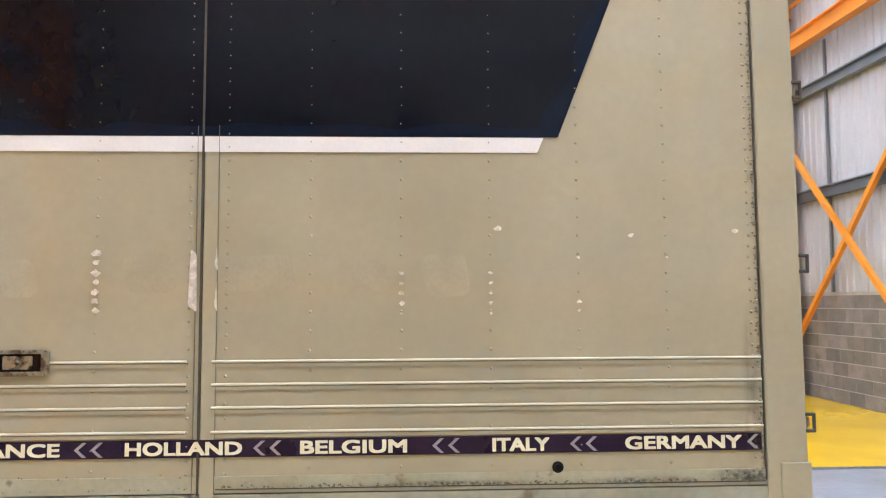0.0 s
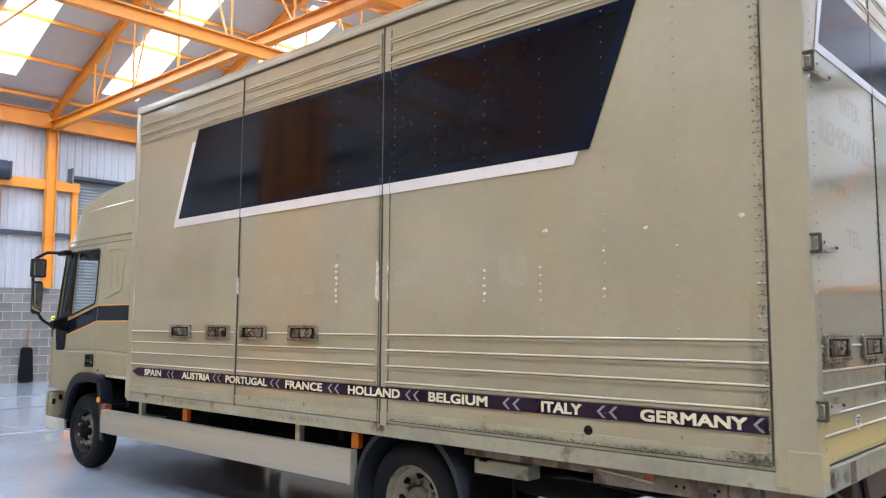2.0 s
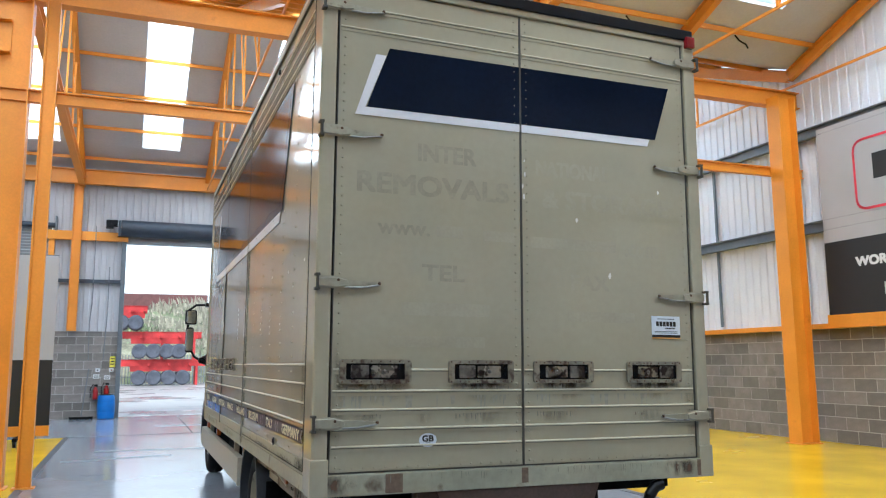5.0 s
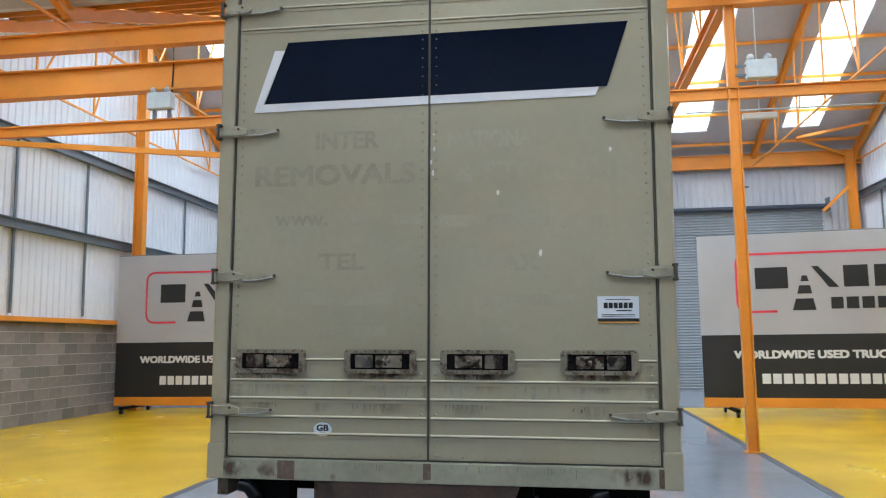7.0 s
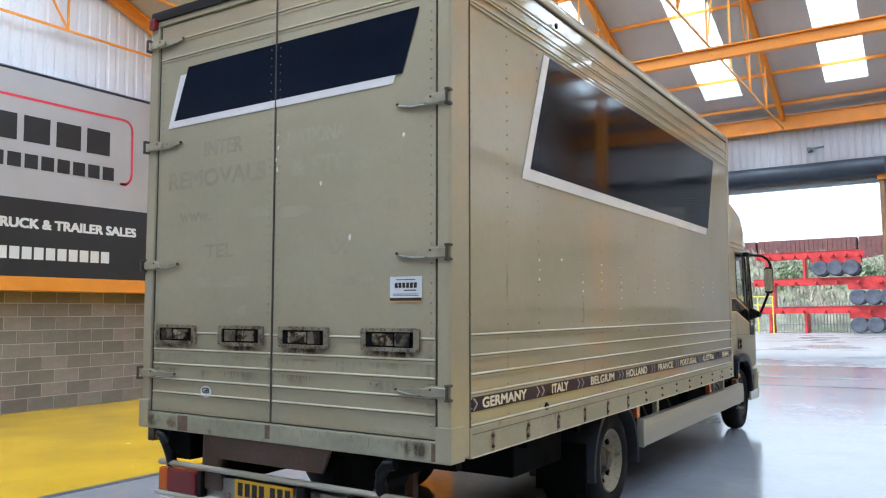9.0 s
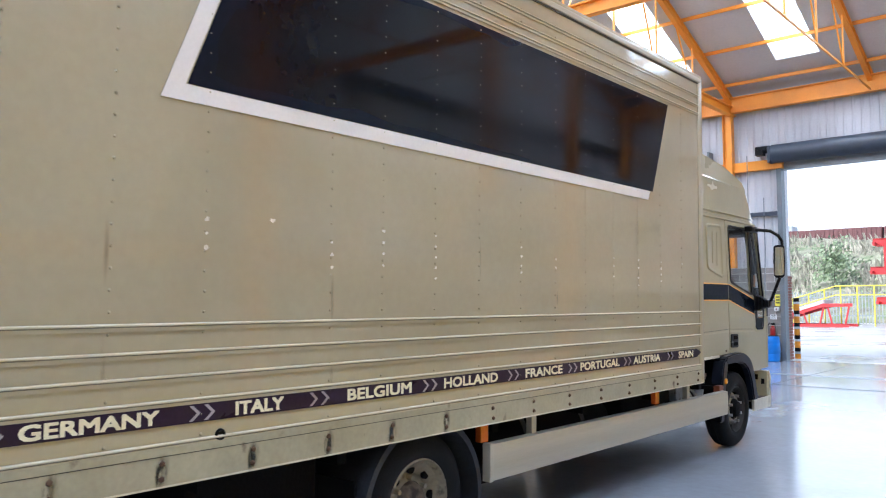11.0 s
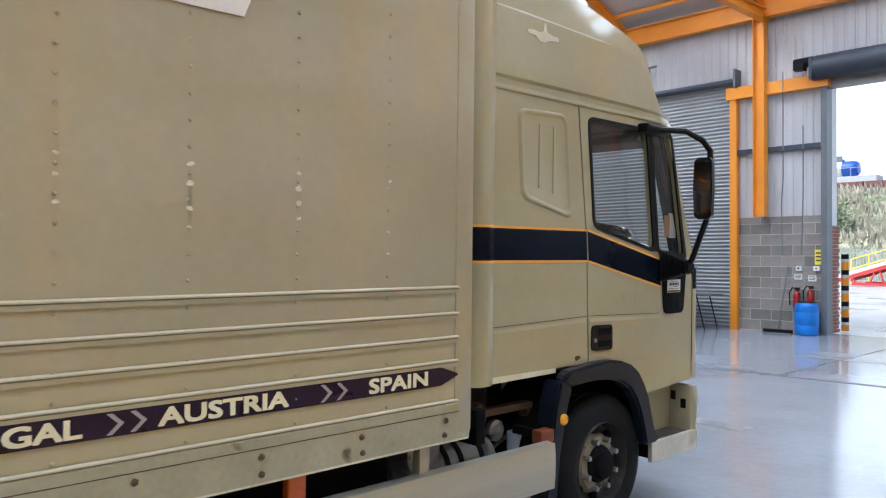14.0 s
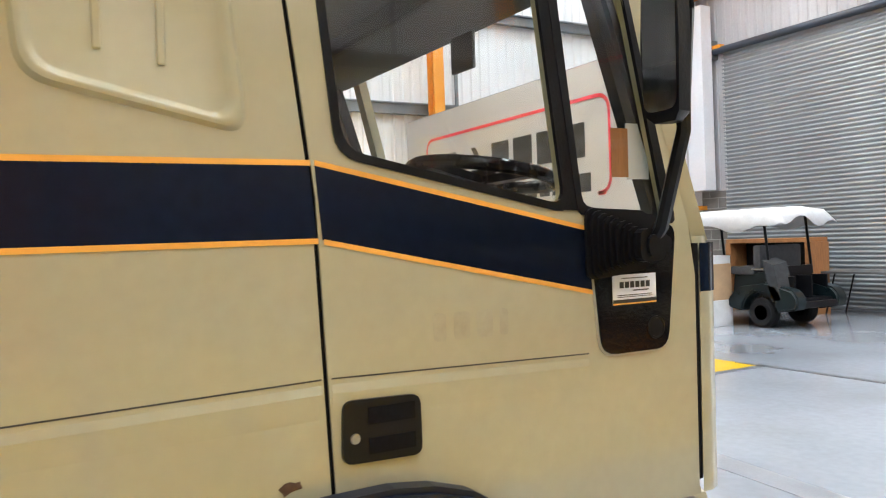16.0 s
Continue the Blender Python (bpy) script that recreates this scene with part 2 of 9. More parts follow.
BEIGE = (0.40, 0.366, 0.264)
M = {
    "beige": panel_paint("beige_body_paint", BEIGE, 0.38, 1.0, 0.19, 1.0, 0.065),
    "cab": panel_paint("champagne_cab_paint", (0.395, 0.365, 0.242), 0.36, 0.85, 0.10, 0.0, 0.06),
    "cabgloss": panel_paint("champagne_fairing_paint", (0.42, 0.392, 0.27), 0.22, 1.0, 0.02, 0.0, 0.025),
    # body beige made paler, so the beads' highlight sits in the paint colour
    "rib": material("highlit_rib_paint", (0.55, 0.51, 0.375), 0.42, 0.05, 0.05, 4, 40, 0.0, coat=0.1),
    "palecoat": material("worn_pale_edge", (0.62, 0.60, 0.50), 0.35, 0.3, 0.12, 4, 40, 0.03, stain=(0.36, 0.34, 0.26), stain_at=0.6),
    "alu": material("brushed_aluminium", (0.45, 0.43, 0.345), 0.36, 0.35, 0.1, 3, 90, 0.05, stretch=(1, 0.1, 4)),
    "navy": material("navy_vinyl", (0.005, 0.0085, 0.0195), 0.12, 0.0, 0.2, 1.2, 30, 0.005, 0.4, spec=0.14),
    "overpaint": material("near_black_overpaint", (0.0042, 0.0052, 0.009), 0.09, 0.0, 0.3, 1.0, 18, 0.01, 0.6, spec=0.18),
    "runner": material("rust_brown_runner", (0.17, 0.135, 0.095), 0.7, 0.05, 0.3, 6, 60, 0.2, stain=(0.06, 0.04, 0.028), stain_at=0.52, stain_scale=7),
    "guard": material("dusty_grey_plastic", (0.028, 0.030, 0.036), 0.55, 0, 0.3, 5, 60, 0.1, spec=0.3),
    "dullamber": material("dirty_amber_lens", (0.22, 0.055, 0.02), 0.35, 0, 0.2, 8),
    "dustmetal": material("dusty_tank_metal", (0.17, 0.16, 0.135), 0.5, 0.25, 0.3, 6, 60, 0.1, stain=(0.06, 0.05, 0.04), stain_at=0.55, stain_scale=6),
    "flare": material("dark_navy_arch_plastic", (0.007, 0.010, 0.020), 0.36, 0.0, 0.25, 4, 60, 0.04, stain=(0.02, 0.02, 0.025), stain_at=0.62, spec=0.35),
    "white": material("white_vinyl", (0.74, 0.73, 0.76), 0.4, 0, 0.05),
    "purple": material("dark_purple_vinyl", (0.019, 0.010, 0.030), 0.3, 0, 0.2, 6, spec=0.2),
    "cream": material("cream_lettering", (0.78, 0.73, 0.52), 0.45, 0, 0.08, 12),
    "greyvinyl": material("grey_chevron_vinyl", (0.33, 0.30, 0.33), 0.4, 0, 0.1),
    "gold": material("orange_pinstripe", (0.75, 0.36, 0.06), 0.4, 0, 0.06),
    "faint": material("faint_lettering_shade", (0.380, 0.347, 0.250), 0.42, 0.08, 0.08, 5, coat=1.0, coat_rough=0.06),
    "cabfaint": material("faint_door_shade", (0.365, 0.337, 0.225), 0.40, 0.08, 0.08, 9, coat=0.85, coat_rough=0.06),
    "ghost": material("ghost_lettering", (0.318, 0.291, 0.210), 0.45, 0.08, 0.12, 9, coat=1.0, coat_rough=0.06),
    "bare": material("bare_metal_chips", (0.72, 0.70, 0.66), 0.4, 0.5, 0.2, 30),
    "rustpatch": material("brown_rust_patch", (0.15, 0.10, 0.066), 0.65, 0.05, 0.3, 9, 60, 0.1, stain=(0.24, 0.21, 0.15), stain_at=0.56, stain_scale=11, soft=0.2),
    "rust": material("rusty_steel", (0.10, 0.055, 0.03), 0.8, 0.1, 0.4, 8, 80, 0.3),
    "palehinge": material("pale_hinge_paint", (0.36, 0.335, 0.25), 0.35, 0.25, 0.15, 8, 50, 0.05, stain=(0.2, 0.17, 0.12), stain_at=0.64, stain_scale=18),
    "chassis": material("grimy_black_chassis", (0.005, 0.0047, 0.005), 0.75, 0.0, 0.4, 5, 60, 0.2, spec=0.1),
    "seam": material("grimy_panel_seam", (0.055, 0.05, 0.04), 0.7, 0, 0.3, 6),
    "tankblue": material("blue_tank_paint", (0.03, 0.12, 0.55), 0.4, 0, 0.1, 2),
    "paddle": material("worn_dark_paddle", (0.17, 0.15, 0.125), 0.35, 0.5, 0.4, 14, 60, 0.1, stain=(0.03, 0.02, 0.018), stain_at=0.5, stain_scale=20),
    "scuff": material("grey_scuff", (0.20, 0.19, 0.15), 0.6, 0, 0.3, 20),
    # far tyres: rubber lifted to blue-grey, the outdoor haze put into its colour
    "dusty": material("hazy_tyre", (0.10, 0.11, 0.14), 0.8, 0, 0.3, 3),
    "rimblack": material("grimy_black_rim", (0.022, 0.019, 0.016), 0.5, 0.2, 0.35, 10, 60, 0.15, stain=(0.08, 0.06, 0.042), stain_at=0.64, stain_scale=10),
    "rimdark": material("rusty_dark_rim", (0.115, 0.09, 0.06), 0.6, 0.2, 0.35, 10, 60, 0.15, stain=(0.03, 0.022, 0.018), stain_at=0.52, stain_scale=10),
    "black": material("black_plastic", (0.006, 0.006, 0.0075), 0.34, 0, 0.25, 5, 120, 0.06, spec=0.2),
    "gloss": material("gloss_black", (0.005, 0.005, 0.006), 0.06, 0, 0.2, spec=0.2),
    "rubber": material("tyre_rubber", (0.009, 0.009, 0.010), 0.75, 0, 0.3, 6, 90, 0.2, stain=(0.022, 0.02, 0.019), stain_at=0.64, spec=0.2),
    "wheel": material("worn_cream_wheel_paint", (0.26, 0.225, 0.155), 0.5, 0.1, 0.2, 9, 60, 0.1, stain=(0.05, 0.036, 0.027), stain_at=0.54, stain_scale=9),
    "sill": material("rust_streaked_beige", (0.36, 0.35, 0.26), 0.5, 0.2, 0.15, 3, 30, 0.05, stain=(0.10, 0.06, 0.035), stain_at=0.62, stain_scale=5),
    "tray": material("rust_flecked_tray", (0.24, 0.215, 0.16), 0.4, 0.2, 0.2, 12, 60, 0.1, stain=(0.060, 0.030, 0.022), stain_at=0.50, stain_scale=26, soft=0.16),
    "lockplate": material("rust_stained_lock_plate", (0.34, 0.30, 0.24), 0.28, 0.7, 0.2, 12, 60, 0.1, stain=(0.045, 0.03, 0.025), stain_at=0.5, stain_scale=17, soft=0.08),
    # flaked dirt and grimy edges, and the painted shadow line under each rib
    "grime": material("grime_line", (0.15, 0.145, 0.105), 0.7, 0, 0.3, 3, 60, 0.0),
    "smear": material("faint_grey_smear", (0.315, 0.30, 0.235), 0.5, 0.2, 0.15, 20),
    "engine": material("greasy_engine_metal", (0.045, 0.043, 0.04), 0.5, 0.4, 0.5, 7, 60, 0.3, stain=(0.10, 0.05, 0.03), stain_at=0.62, stain_scale=8),
    "skirt": material("scuffed_beige_skirt", (0.385, 0.37, 0.27), 0.45, 0.25, 0.12, 4, 40, 0.05, stain=(0.13, 0.10, 0.07), stain_at=0.64, stain_scale=9),
    "steel": material("dull_steel", (0.36, 0.36, 0.34), 0.4, 0.8, 0.2, 10, 90, 0.08, stain=(0.12, 0.09, 0.07), stain_at=0.58, stain_scale=14),
    "amber": material("amber_lens", (0.55, 0.105, 0.012), 0.15, 0, 0.1, coat=0.5),
    "red": material("red_lens", (0.17, 0.006, 0.010), 0.15, 0, 0.15, coat=0.5),
    "repeater": material("yellow_amber_lens", (0.85, 0.36, 0.02), 0.3, 0, 0.08),
    "plate": material("yellow_number_plate", (0.62, 0.36, 0.02), 0.35, 0, 0.06),
    "brown": material("brown_leather_flap", (0.075, 0.045, 0.033), 0.6, 0, 0.3, 4, 60, 0.1),
    "orange": material("orange_steel_paint", (0.74, 0.278, 0.018), 0.45, 0, 0.09, 1.5, 40, 0.03, stain=(0.5, 0.17, 0.015), stain_at=0.68, stain_scale=3),
    "oilfilm": soft_stain("oily_dark_streak", (0.022, 0.019, 0.017), 1.0, 40.0),
    "rustveil": soft_stain("soft_rust_run", (0.10, 0.055, 0.032), 0.95, 26.0, (1, 1, 0.45)),
    "dirtveil": soft_stain("faint_dirt_veil", (0.17, 0.148, 0.105), 0.36, 26.0, (1, 1, 0.22)),
    "grimeveil": soft_stain("flaked_grime", (0.06, 0.052, 0.04), 0.55, 55.0, (1, 1, 1)),
    "greysteel": material("grey_galvanised_rail", (0.16, 0.18, 0.20), 0.5, 0.4, 0.15, 3),
    # the white sheeting darkened: the end walls' dimmer light is in the colour
    "cladshaded": material("shaded_white_sheeting", (0.45, 0.45, 0.475), 0.5, 0, 0.07, 0.8, 30, 0.02),
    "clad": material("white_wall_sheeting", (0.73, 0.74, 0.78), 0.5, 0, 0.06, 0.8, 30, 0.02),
    "roofsheet": material("pale_roof_sheeting", (0.50, 0.487, 0.49), 0.6, 0, 0.08, 0.7, 20, 0.02),
    "block": material("concrete_block", (0.215, 0.195, 0.18), 0.9, 0, 0.20, 5, 70, 0.5, random_piece=0.26, stain=(0.13, 0.12, 0.11), stain_at=0.6, stain_scale=3, soft=0.2),
    "mortar": material("mortar", (0.44, 0.42, 0.39), 0.9, 0, 0.1, 6, 80, 0.3),
    "yellowfloor": material("yellow_epoxy_floor", (0.74, 0.455, 0.010), 0.22, 0, 0.06, 0.8, 40, 0.02, 0.3, stain=(0.6, 0.36, 0.02), stain_at=0.68),
    "greyfloor": material("grey_epoxy_floor", (0.30, 0.32, 0.365), 0.15, 0, 0.10, 0.55, 14, 0.02, 0.2, stain=(0.23, 0.235, 0.255), stain_at=0.5, stain_scale=0.9, coat=0.1, soft=0.4),
    "darkline": material("dark_grey_floor_line", (0.085, 0.085, 0.095), 0.5, 0, 0.2, 4),
    "shutter": material("grey_shutter_lath", (0.285, 0.302, 0.32), 0.42, 0.3, 0.08, 2),
    "darksteel": material("dark_blue_grey_roller", (0.045, 0.055, 0.075), 0.45, 0.2, 0.2, 3),
    "banner": material("pale_grey_banner", (0.44, 0.435, 0.45), 0.55, 0, 0.04, 1.5),
    "bannerdark": material("charcoal_banner", (0.018, 0.018, 0.019), 0.5, 0, 0.1, 2),
    "bannerwhite": material("white_print", (0.72, 0.72, 0.72), 0.5, 0, 0.03),
    "bannerred": material("red_print", (0.75, 0.05, 0.085), 0.5, 0, 0.05),
    "lampgrey": material("grey_lamp_housing", (0.50, 0.54, 0.56), 0.45, 0.0, 0.08, 8),
    "paper": material("white_sticker", (0.70, 0.74, 0.80), 0.4, 0, 0.05, 8),
    "seat": material("dark_seat_cloth", (0.05, 0.05, 0.055), 0.9, 0, 0.3, 20, 150, 0.2),
    "trim": material("grey_cab_trim", (0.09, 0.09, 0.095), 0.6, 0, 0.2, 6),
    "headliner": material("cab_headlining", (0.07, 0.07, 0.072), 0.85, 0, 0.12, 5),
    "blue": material("blue_plastic_drum", (0.015, 0.16, 0.55), 0.4, 0, 0.12, 5),
    "extinguisher": material("red_cylinder", (0.30, 0.012, 0.012), 0.3, 0, 0.1),
    "sign": material("yellow_notice", (0.85, 0.75, 0.08), 0.5, 0, 0.1),
    "yard": material("wet_concrete_yard", (0.50, 0.49, 0.465), 0.35, 0, 0.15, 0.25, 4, 0.05, 0.6, stain=(0.25, 0.25, 0.25), stain_at=0.58, stain_scale=0.3),
    "bank": material("scrub_bank", (0.34, 0.335, 0.235), 0.95, 0, 0.5, 0.8, 6, 0.4, stain=(0.22, 0.27, 0.14), stain_at=0.5, stain_scale=0.6),
    "glossback": material("glossy_black_panel", (0.010, 0.0095, 0.009), 0.25, 0, 0.2, 3, 30, 0.02, spec=0.2),
    "drygrass": material("dry_bank_grass", (0.42, 0.395, 0.31), 0.8, 0, 0.3, 2, 20, 0.0, random_piece=0.3),
    "leaf": material("scrub_leaf", (0.31, 0.38, 0.225), 0.7, 0, 0.4, 4, 20, 0.0, random_piece=0.4),
    "redpaint": material("red_trailer_paint", (0.60, 0.05, 0.05), 0.45, 0, 0.2, 2),
    "maroon": material("maroon_container", (0.22, 0.10, 0.095), 0.7, 0, 0.2, 2),
    "fence": material("galvanised_fence", (0.36, 0.40, 0.42), 0.5, 0.4, 0.15),
    "wood": material("warm_wood", (0.36, 0.16, 0.06), 0.5, 0, 0.2, 8, 40, 0.1, stretch=(1, 6, 1)),
    "card": material("cardboard", (0.50, 0.34, 0.20), 0.85, 0, 0.1, 6),
    "plastic": material("white_plastic_sheet", (0.70, 0.71, 0.73), 0.35, 0, 0.08, 6),
    "teal": material("dark_green_buggy_body", (0.006, 0.012, 0.0145), 0.3, 0, 0.2, 5, spec=0.35),
    "floormark": material("faint_tyre_mark", (0.245, 0.255, 0.285), 0.35, 0, 0.15, 3),
    "cloth": material("dark_coat_cloth", (0.03, 0.032, 0.036), 0.9, 0, 0.4, 12, 120, 0.3),
    "chrome": material("bright_chrome", (0.7, 0.7, 0.7), 0.15, 1.0, 0.05),
    "tread": material("grimy_step_tread", (0.12, 0.105, 0.09), 0.75, 0, 0.3, 12, 60, 0.2),
    "doorpost": material("rusty_brown_post", (0.33, 0.19, 0.10), 0.6, 0, 0.2, 4, 40, 0.1),
    "bankgreen": material("teal_mesh_fence", (0.20, 0.36, 0.36), 0.6, 0, 0.1, 2),
    "brick": material("red_brick", (0.30, 0.13, 0.09), 0.85, 0, 0.2, 12, 60, 0.3),
    "glass": glass("clear_cab_glass", (0.93, 0.95, 0.94)),
    "overcast": glow("bright_overcast_sky", (0.95, 0.975, 1.0), 1.35),
    "mirror": material("mirror_face", (0.75, 0.76, 0.77), 0.03, 1.0, 0.02, 2, 20, 0.0),
    "rooflight": roof_light_sheet("translucent_roof_light"),
}

# ---- builders ----


def box(bm, x0, x1, y0, y1, z0, z1, bevel=0.0, mat=None):
    g = bmesh.ops.create_cube(bm, size=1.0, matrix=Matrix.Translation(((x0 + x1) / 2, (y0 + y1) / 2, (z0 + z1) / 2)) @ Matrix.Diagonal((x1 - x0, y1 - y0, z1 - z0, 1)))
    vs = g["verts"]
    if bevel:
        es = list({e for v in vs for e in v.link_edges})
        r = bmesh.ops.bevel(bm, geom=es, offset=bevel, segments=2, profile=0.6, affect="EDGES")
        vs = list({v for f in r["faces"] for v in f.verts} | {v for v in vs if v.is_valid})
    if mat is not None:
        bmesh.ops.transform(bm, matrix=mat, verts=vs)
    return vs


def rod(bm, a, b, r, seg=10, r2=None):
    a, b = Vector(a), Vector(b)
    d = b - a
    m = Matrix.Translation((a + b) / 2) @ d.to_track_quat("Z", "Y").to_matrix().to_4x4()
    return bmesh.ops.create_cone(bm, cap_ends=True, segments=seg, radius1=r, radius2=r if r2 is None else r2, depth=d.length, matrix=m)["verts"]


def tube(bm, pts, r, seg=8):
    """A round bar along a polyline, with mitred joints."""
    pts = [Vector(p) for p in pts]
    rings = []
    for i, p in enumerate(pts):
        d = (pts[min(i + 1, len(pts) - 1)] - pts[max(i - 1, 0)]).normalized()
        q = d.to_track_quat("Z", "Y")
        rings.append([bm.verts.new(p + q @ Vector((r * math.cos(2 * math.pi * k / seg), r * math.sin(2 * math.pi * k / seg), 0))) for k in range(seg)])
    for a, b in zip(rings, rings[1:]):
        for k in range(seg):
            bm.faces.new((a[k], a[(k + 1) % seg], b[(k + 1) % seg], b[k]))
    bm.faces.new(rings[0][::-1])
    bm.faces.new(rings[-1])


def bar(bm, a, b, w, h):
    """A rectangular bar from a to b, w wide and h deep."""
    a, b = Vector(a), Vector(b)
    d = b - a
    q = d.to_track_quat("Z", "Y").to_matrix().to_4x4()
    bmesh.ops.create_cube(bm, size=1.0, matrix=Matrix.Translation((a + b) / 2) @ q @ Matrix.Diagonal((w, h, d.length, 1)))


def ibeam(bm, a, b, w, h, t=0.02, up=(0, 0, 1)):
    """An I-section from a to b: flanges w wide, h deep along up."""
    a, b, up = Vector(a), Vector(b), Vector(up).normalized()
    d = (b - a).normalized()
    s = d.cross(up).normalized()
    up = s.cross(d).normalized()
    m = Matrix((s, d, up)).transposed().to_4x4()
    m.translation = (a + b) / 2
    n = (b - a).length
    for sx, sz, oz in ((w, t, h / 2 - t / 2), (w, t, -h / 2 + t / 2), (t, h - 2 * t, 0)):
        bmesh.ops.create_cube(bm, size=1.0, matrix=m @ Matrix.Translation((0, 0, oz)) @ Matrix.Diagonal((sx, n, sz, 1)))


def plate(bm, loops, thick, place):
    """A flat plate with holes: loops of (u, v), the first the outline; place maps (u, v, w) to the world; w from 0 to thick."""
    from mathutils.geometry import tessellate_polygon
    flat = [p for lp in loops for p in lp]
    tris = tessellate_polygon([[Vector((u, v, 0)) for u, v in lp] for lp in loops])
    lo = [bm.verts.new(place(u, v, 0)) for u, v in flat]
    hi = [bm.verts.new(place(u, v, thick)) for u, v in flat]
    for t in tris:
        if len(set(t)) == 3:
            bm.faces.new([hi[i] for i in t])
            bm.faces.new([lo[i] for i in reversed(t)])
    k = 0
    for lp in loops:
        n = len(lp)
        for i in range(n):
            a, b = k + i, k + (i + 1) % n
            bm.faces.new((lo[a], lo[b], hi[b], hi[a]))
        k += n
    bmesh.ops.recalc_face_normals(bm, faces=bm.faces)


def rounded(pts, r, seg=4):
    """A polygon with its corners rounded."""
    out, n = [], len(pts)
    for i in range(n):
        p, a, b = Vector(pts[i]), Vector(pts[i - 1]), Vector(pts[(i + 1) % n])
        da, db = (a - p), (b - p)
        k = min(r, da.length * 0.45, db.length * 0.45)
        p0, p1 = p + da.normalized() * k, p + db.normalized() * k
        for s in range(seg + 1):
            u = s / seg
            q = p0 * (1 - u) ** 2 + p * 2 * u * (1 - u) + p1 * u * u
            out.append((q.x, q.y))
    return out


def lathe(bm, prof, centre, axis="x", seg=32, close=True):
    """Turns a profile of (along, radius) round an axis."""
    c = Vector(centre)
    rings = []
    for al, r in prof:
        ring = []
        for k in range(seg):
            a = 2 * math.pi * k / seg
            u, v = r * math.cos(a), r * math.sin(a)
            ring.append(bm.verts.new(c + (Vector((al, u, v)) if axis == "x" else Vector((u, v, al)) if axis == "z" else Vector((u, al, v)))))
        rings.append(ring)
    for a, b in zip(rings, rings[1:]):
        for k in range(seg):
            bm.faces.new((a[k], a[(k + 1) % seg], b[(k + 1) % seg], b[k]))
    if close:
        bm.faces.new(rings[0])
        bm.faces.new(rings[-1])
    bmesh.ops.recalc_face_normals(bm, faces=bm.faces)


def part(name, bm, mat, parent=None, label="", smooth=False, mods=None):
    me = bpy.data.meshes.new(name)
    bm.to_mesh(me)
    bm.free()
    me.materials.append(M[mat] if isinstance(mat, str) else mat)
    if smooth:
        me.shade_smooth()
        me.set_sharp_from_angle(angle=radians(35))
    ob = new(name, me)
    if parent is not None:
        ob.parent = parent
        off = parent.location.copy()
        if parent.parent is not None:
            off = parent.parent.location + parent.location
        me.transform(Matrix.Translation(-off))
    if label:
        tagged(ob, label)
    return ob


def thing(name, at, label, category, group="", kind=""):
    ob = new(name)
    ob.location = at
    return tagged(ob, label, category, group, kind)


def solid(name, mat, label, category, kind="", group="", smooth=False, parent=None, *shapes):
    """A one-mesh thing out of boxes given as (x0, x1, y0, y1, z0, z1[, bevel])."""
    bm = bmesh.new()
    for s in shapes:
        box(bm, *s)
    return tagged(part(name, bm, mat, parent, "", smooth), label, category, group, kind)


def on_left(y, z, d=0.0):
    return Vector((-1.225 - d, y, z))


def on_right(y, z, d=0.0):
    return Vector((1.225 + d, y, z))


def on_rear(x, z, d=0.0):
    return Vector((x, -d, z))


def glyph_mesh(text):
    """The outlines of a line of text, scaled to the unit square: points and polygons."""
    cu = bpy.data.curves.new("lettering", "FONT")
    cu.body, cu.size, cu.resolution_u = text, 1.0, 3
    tmp = bpy.data.objects.new("lettering", cu)
    me = bpy.data.meshes.new_from_object(tmp)
    co = np.array([v.co for v in me.vertices])
    lo, hi = co.min(0), co.max(0)
    pts = [((c[0] - lo[0]) / (hi[0] - lo[0]), (c[1] - lo[1]) / (hi[1] - lo[1])) for c in co]
    polys = [tuple(p.vertices) for p in me.polygons]
    bpy.data.objects.remove(tmp)
    bpy.data.curves.remove(cu)
    bpy.data.meshes.remove(me)
    return pts, polys


def lay_glyphs(bm, pts, polys, place, u0, u1, v0, v1, depth, weight):
    """Lay glyph polygons out in (u0..u1, v0..v1), fattened by weight of their height."""
    g = weight * (v1 - v0)
    k = 1 if u1 > u0 else -1
    for n, (du, dv) in enumerate(((0, 0), (1, 1), (1, -1), (-1, 1), (-1, -1), (1, 0), (-1, 0)) if g else ((0, 0),)):
        vs = {}
        for p in polys:
            for i in p:
                if i not in vs:
                    a, b = pts[i]
                    vs[i] = bm.verts.new(place(u0 + k * g + a * (u1 - u0 - 2 * k * g) + du * g, v0 + 0.7 * g + b * (v1 - v0 - 1.4 * g) + 0.7 * dv * g, depth + 0.00012 * n))
            bm.faces.new([vs[i] for i in p])


def lettering(bm, text, place, u0, u1, v0, v1, depth=0.002, weight=0.0):
    """Lettering stretched to fill (u0..u1, v0..v1); place(u, v, d) gives the world."""
    pts, polys = glyph_mesh(text)
    lay_glyphs(bm, pts, polys, place, u0, u1, v0, v1, depth, weight)


def word_bars(bm, place, u0, u1, v0, v1, depth, n):
    """A name drawn as n plain upright blocks of letter size."""
    step = (u1 - u0) / n
    for k in range(n):
        a, b = u0 + k * step + 0.1 * step, u0 + (k + 1) * step - 0.1 * step
        bm.faces.new([bm.verts.new(place(u, v, depth)) for u, v in ((a, v0), (b, v0), (b, v1), (a, v1))])


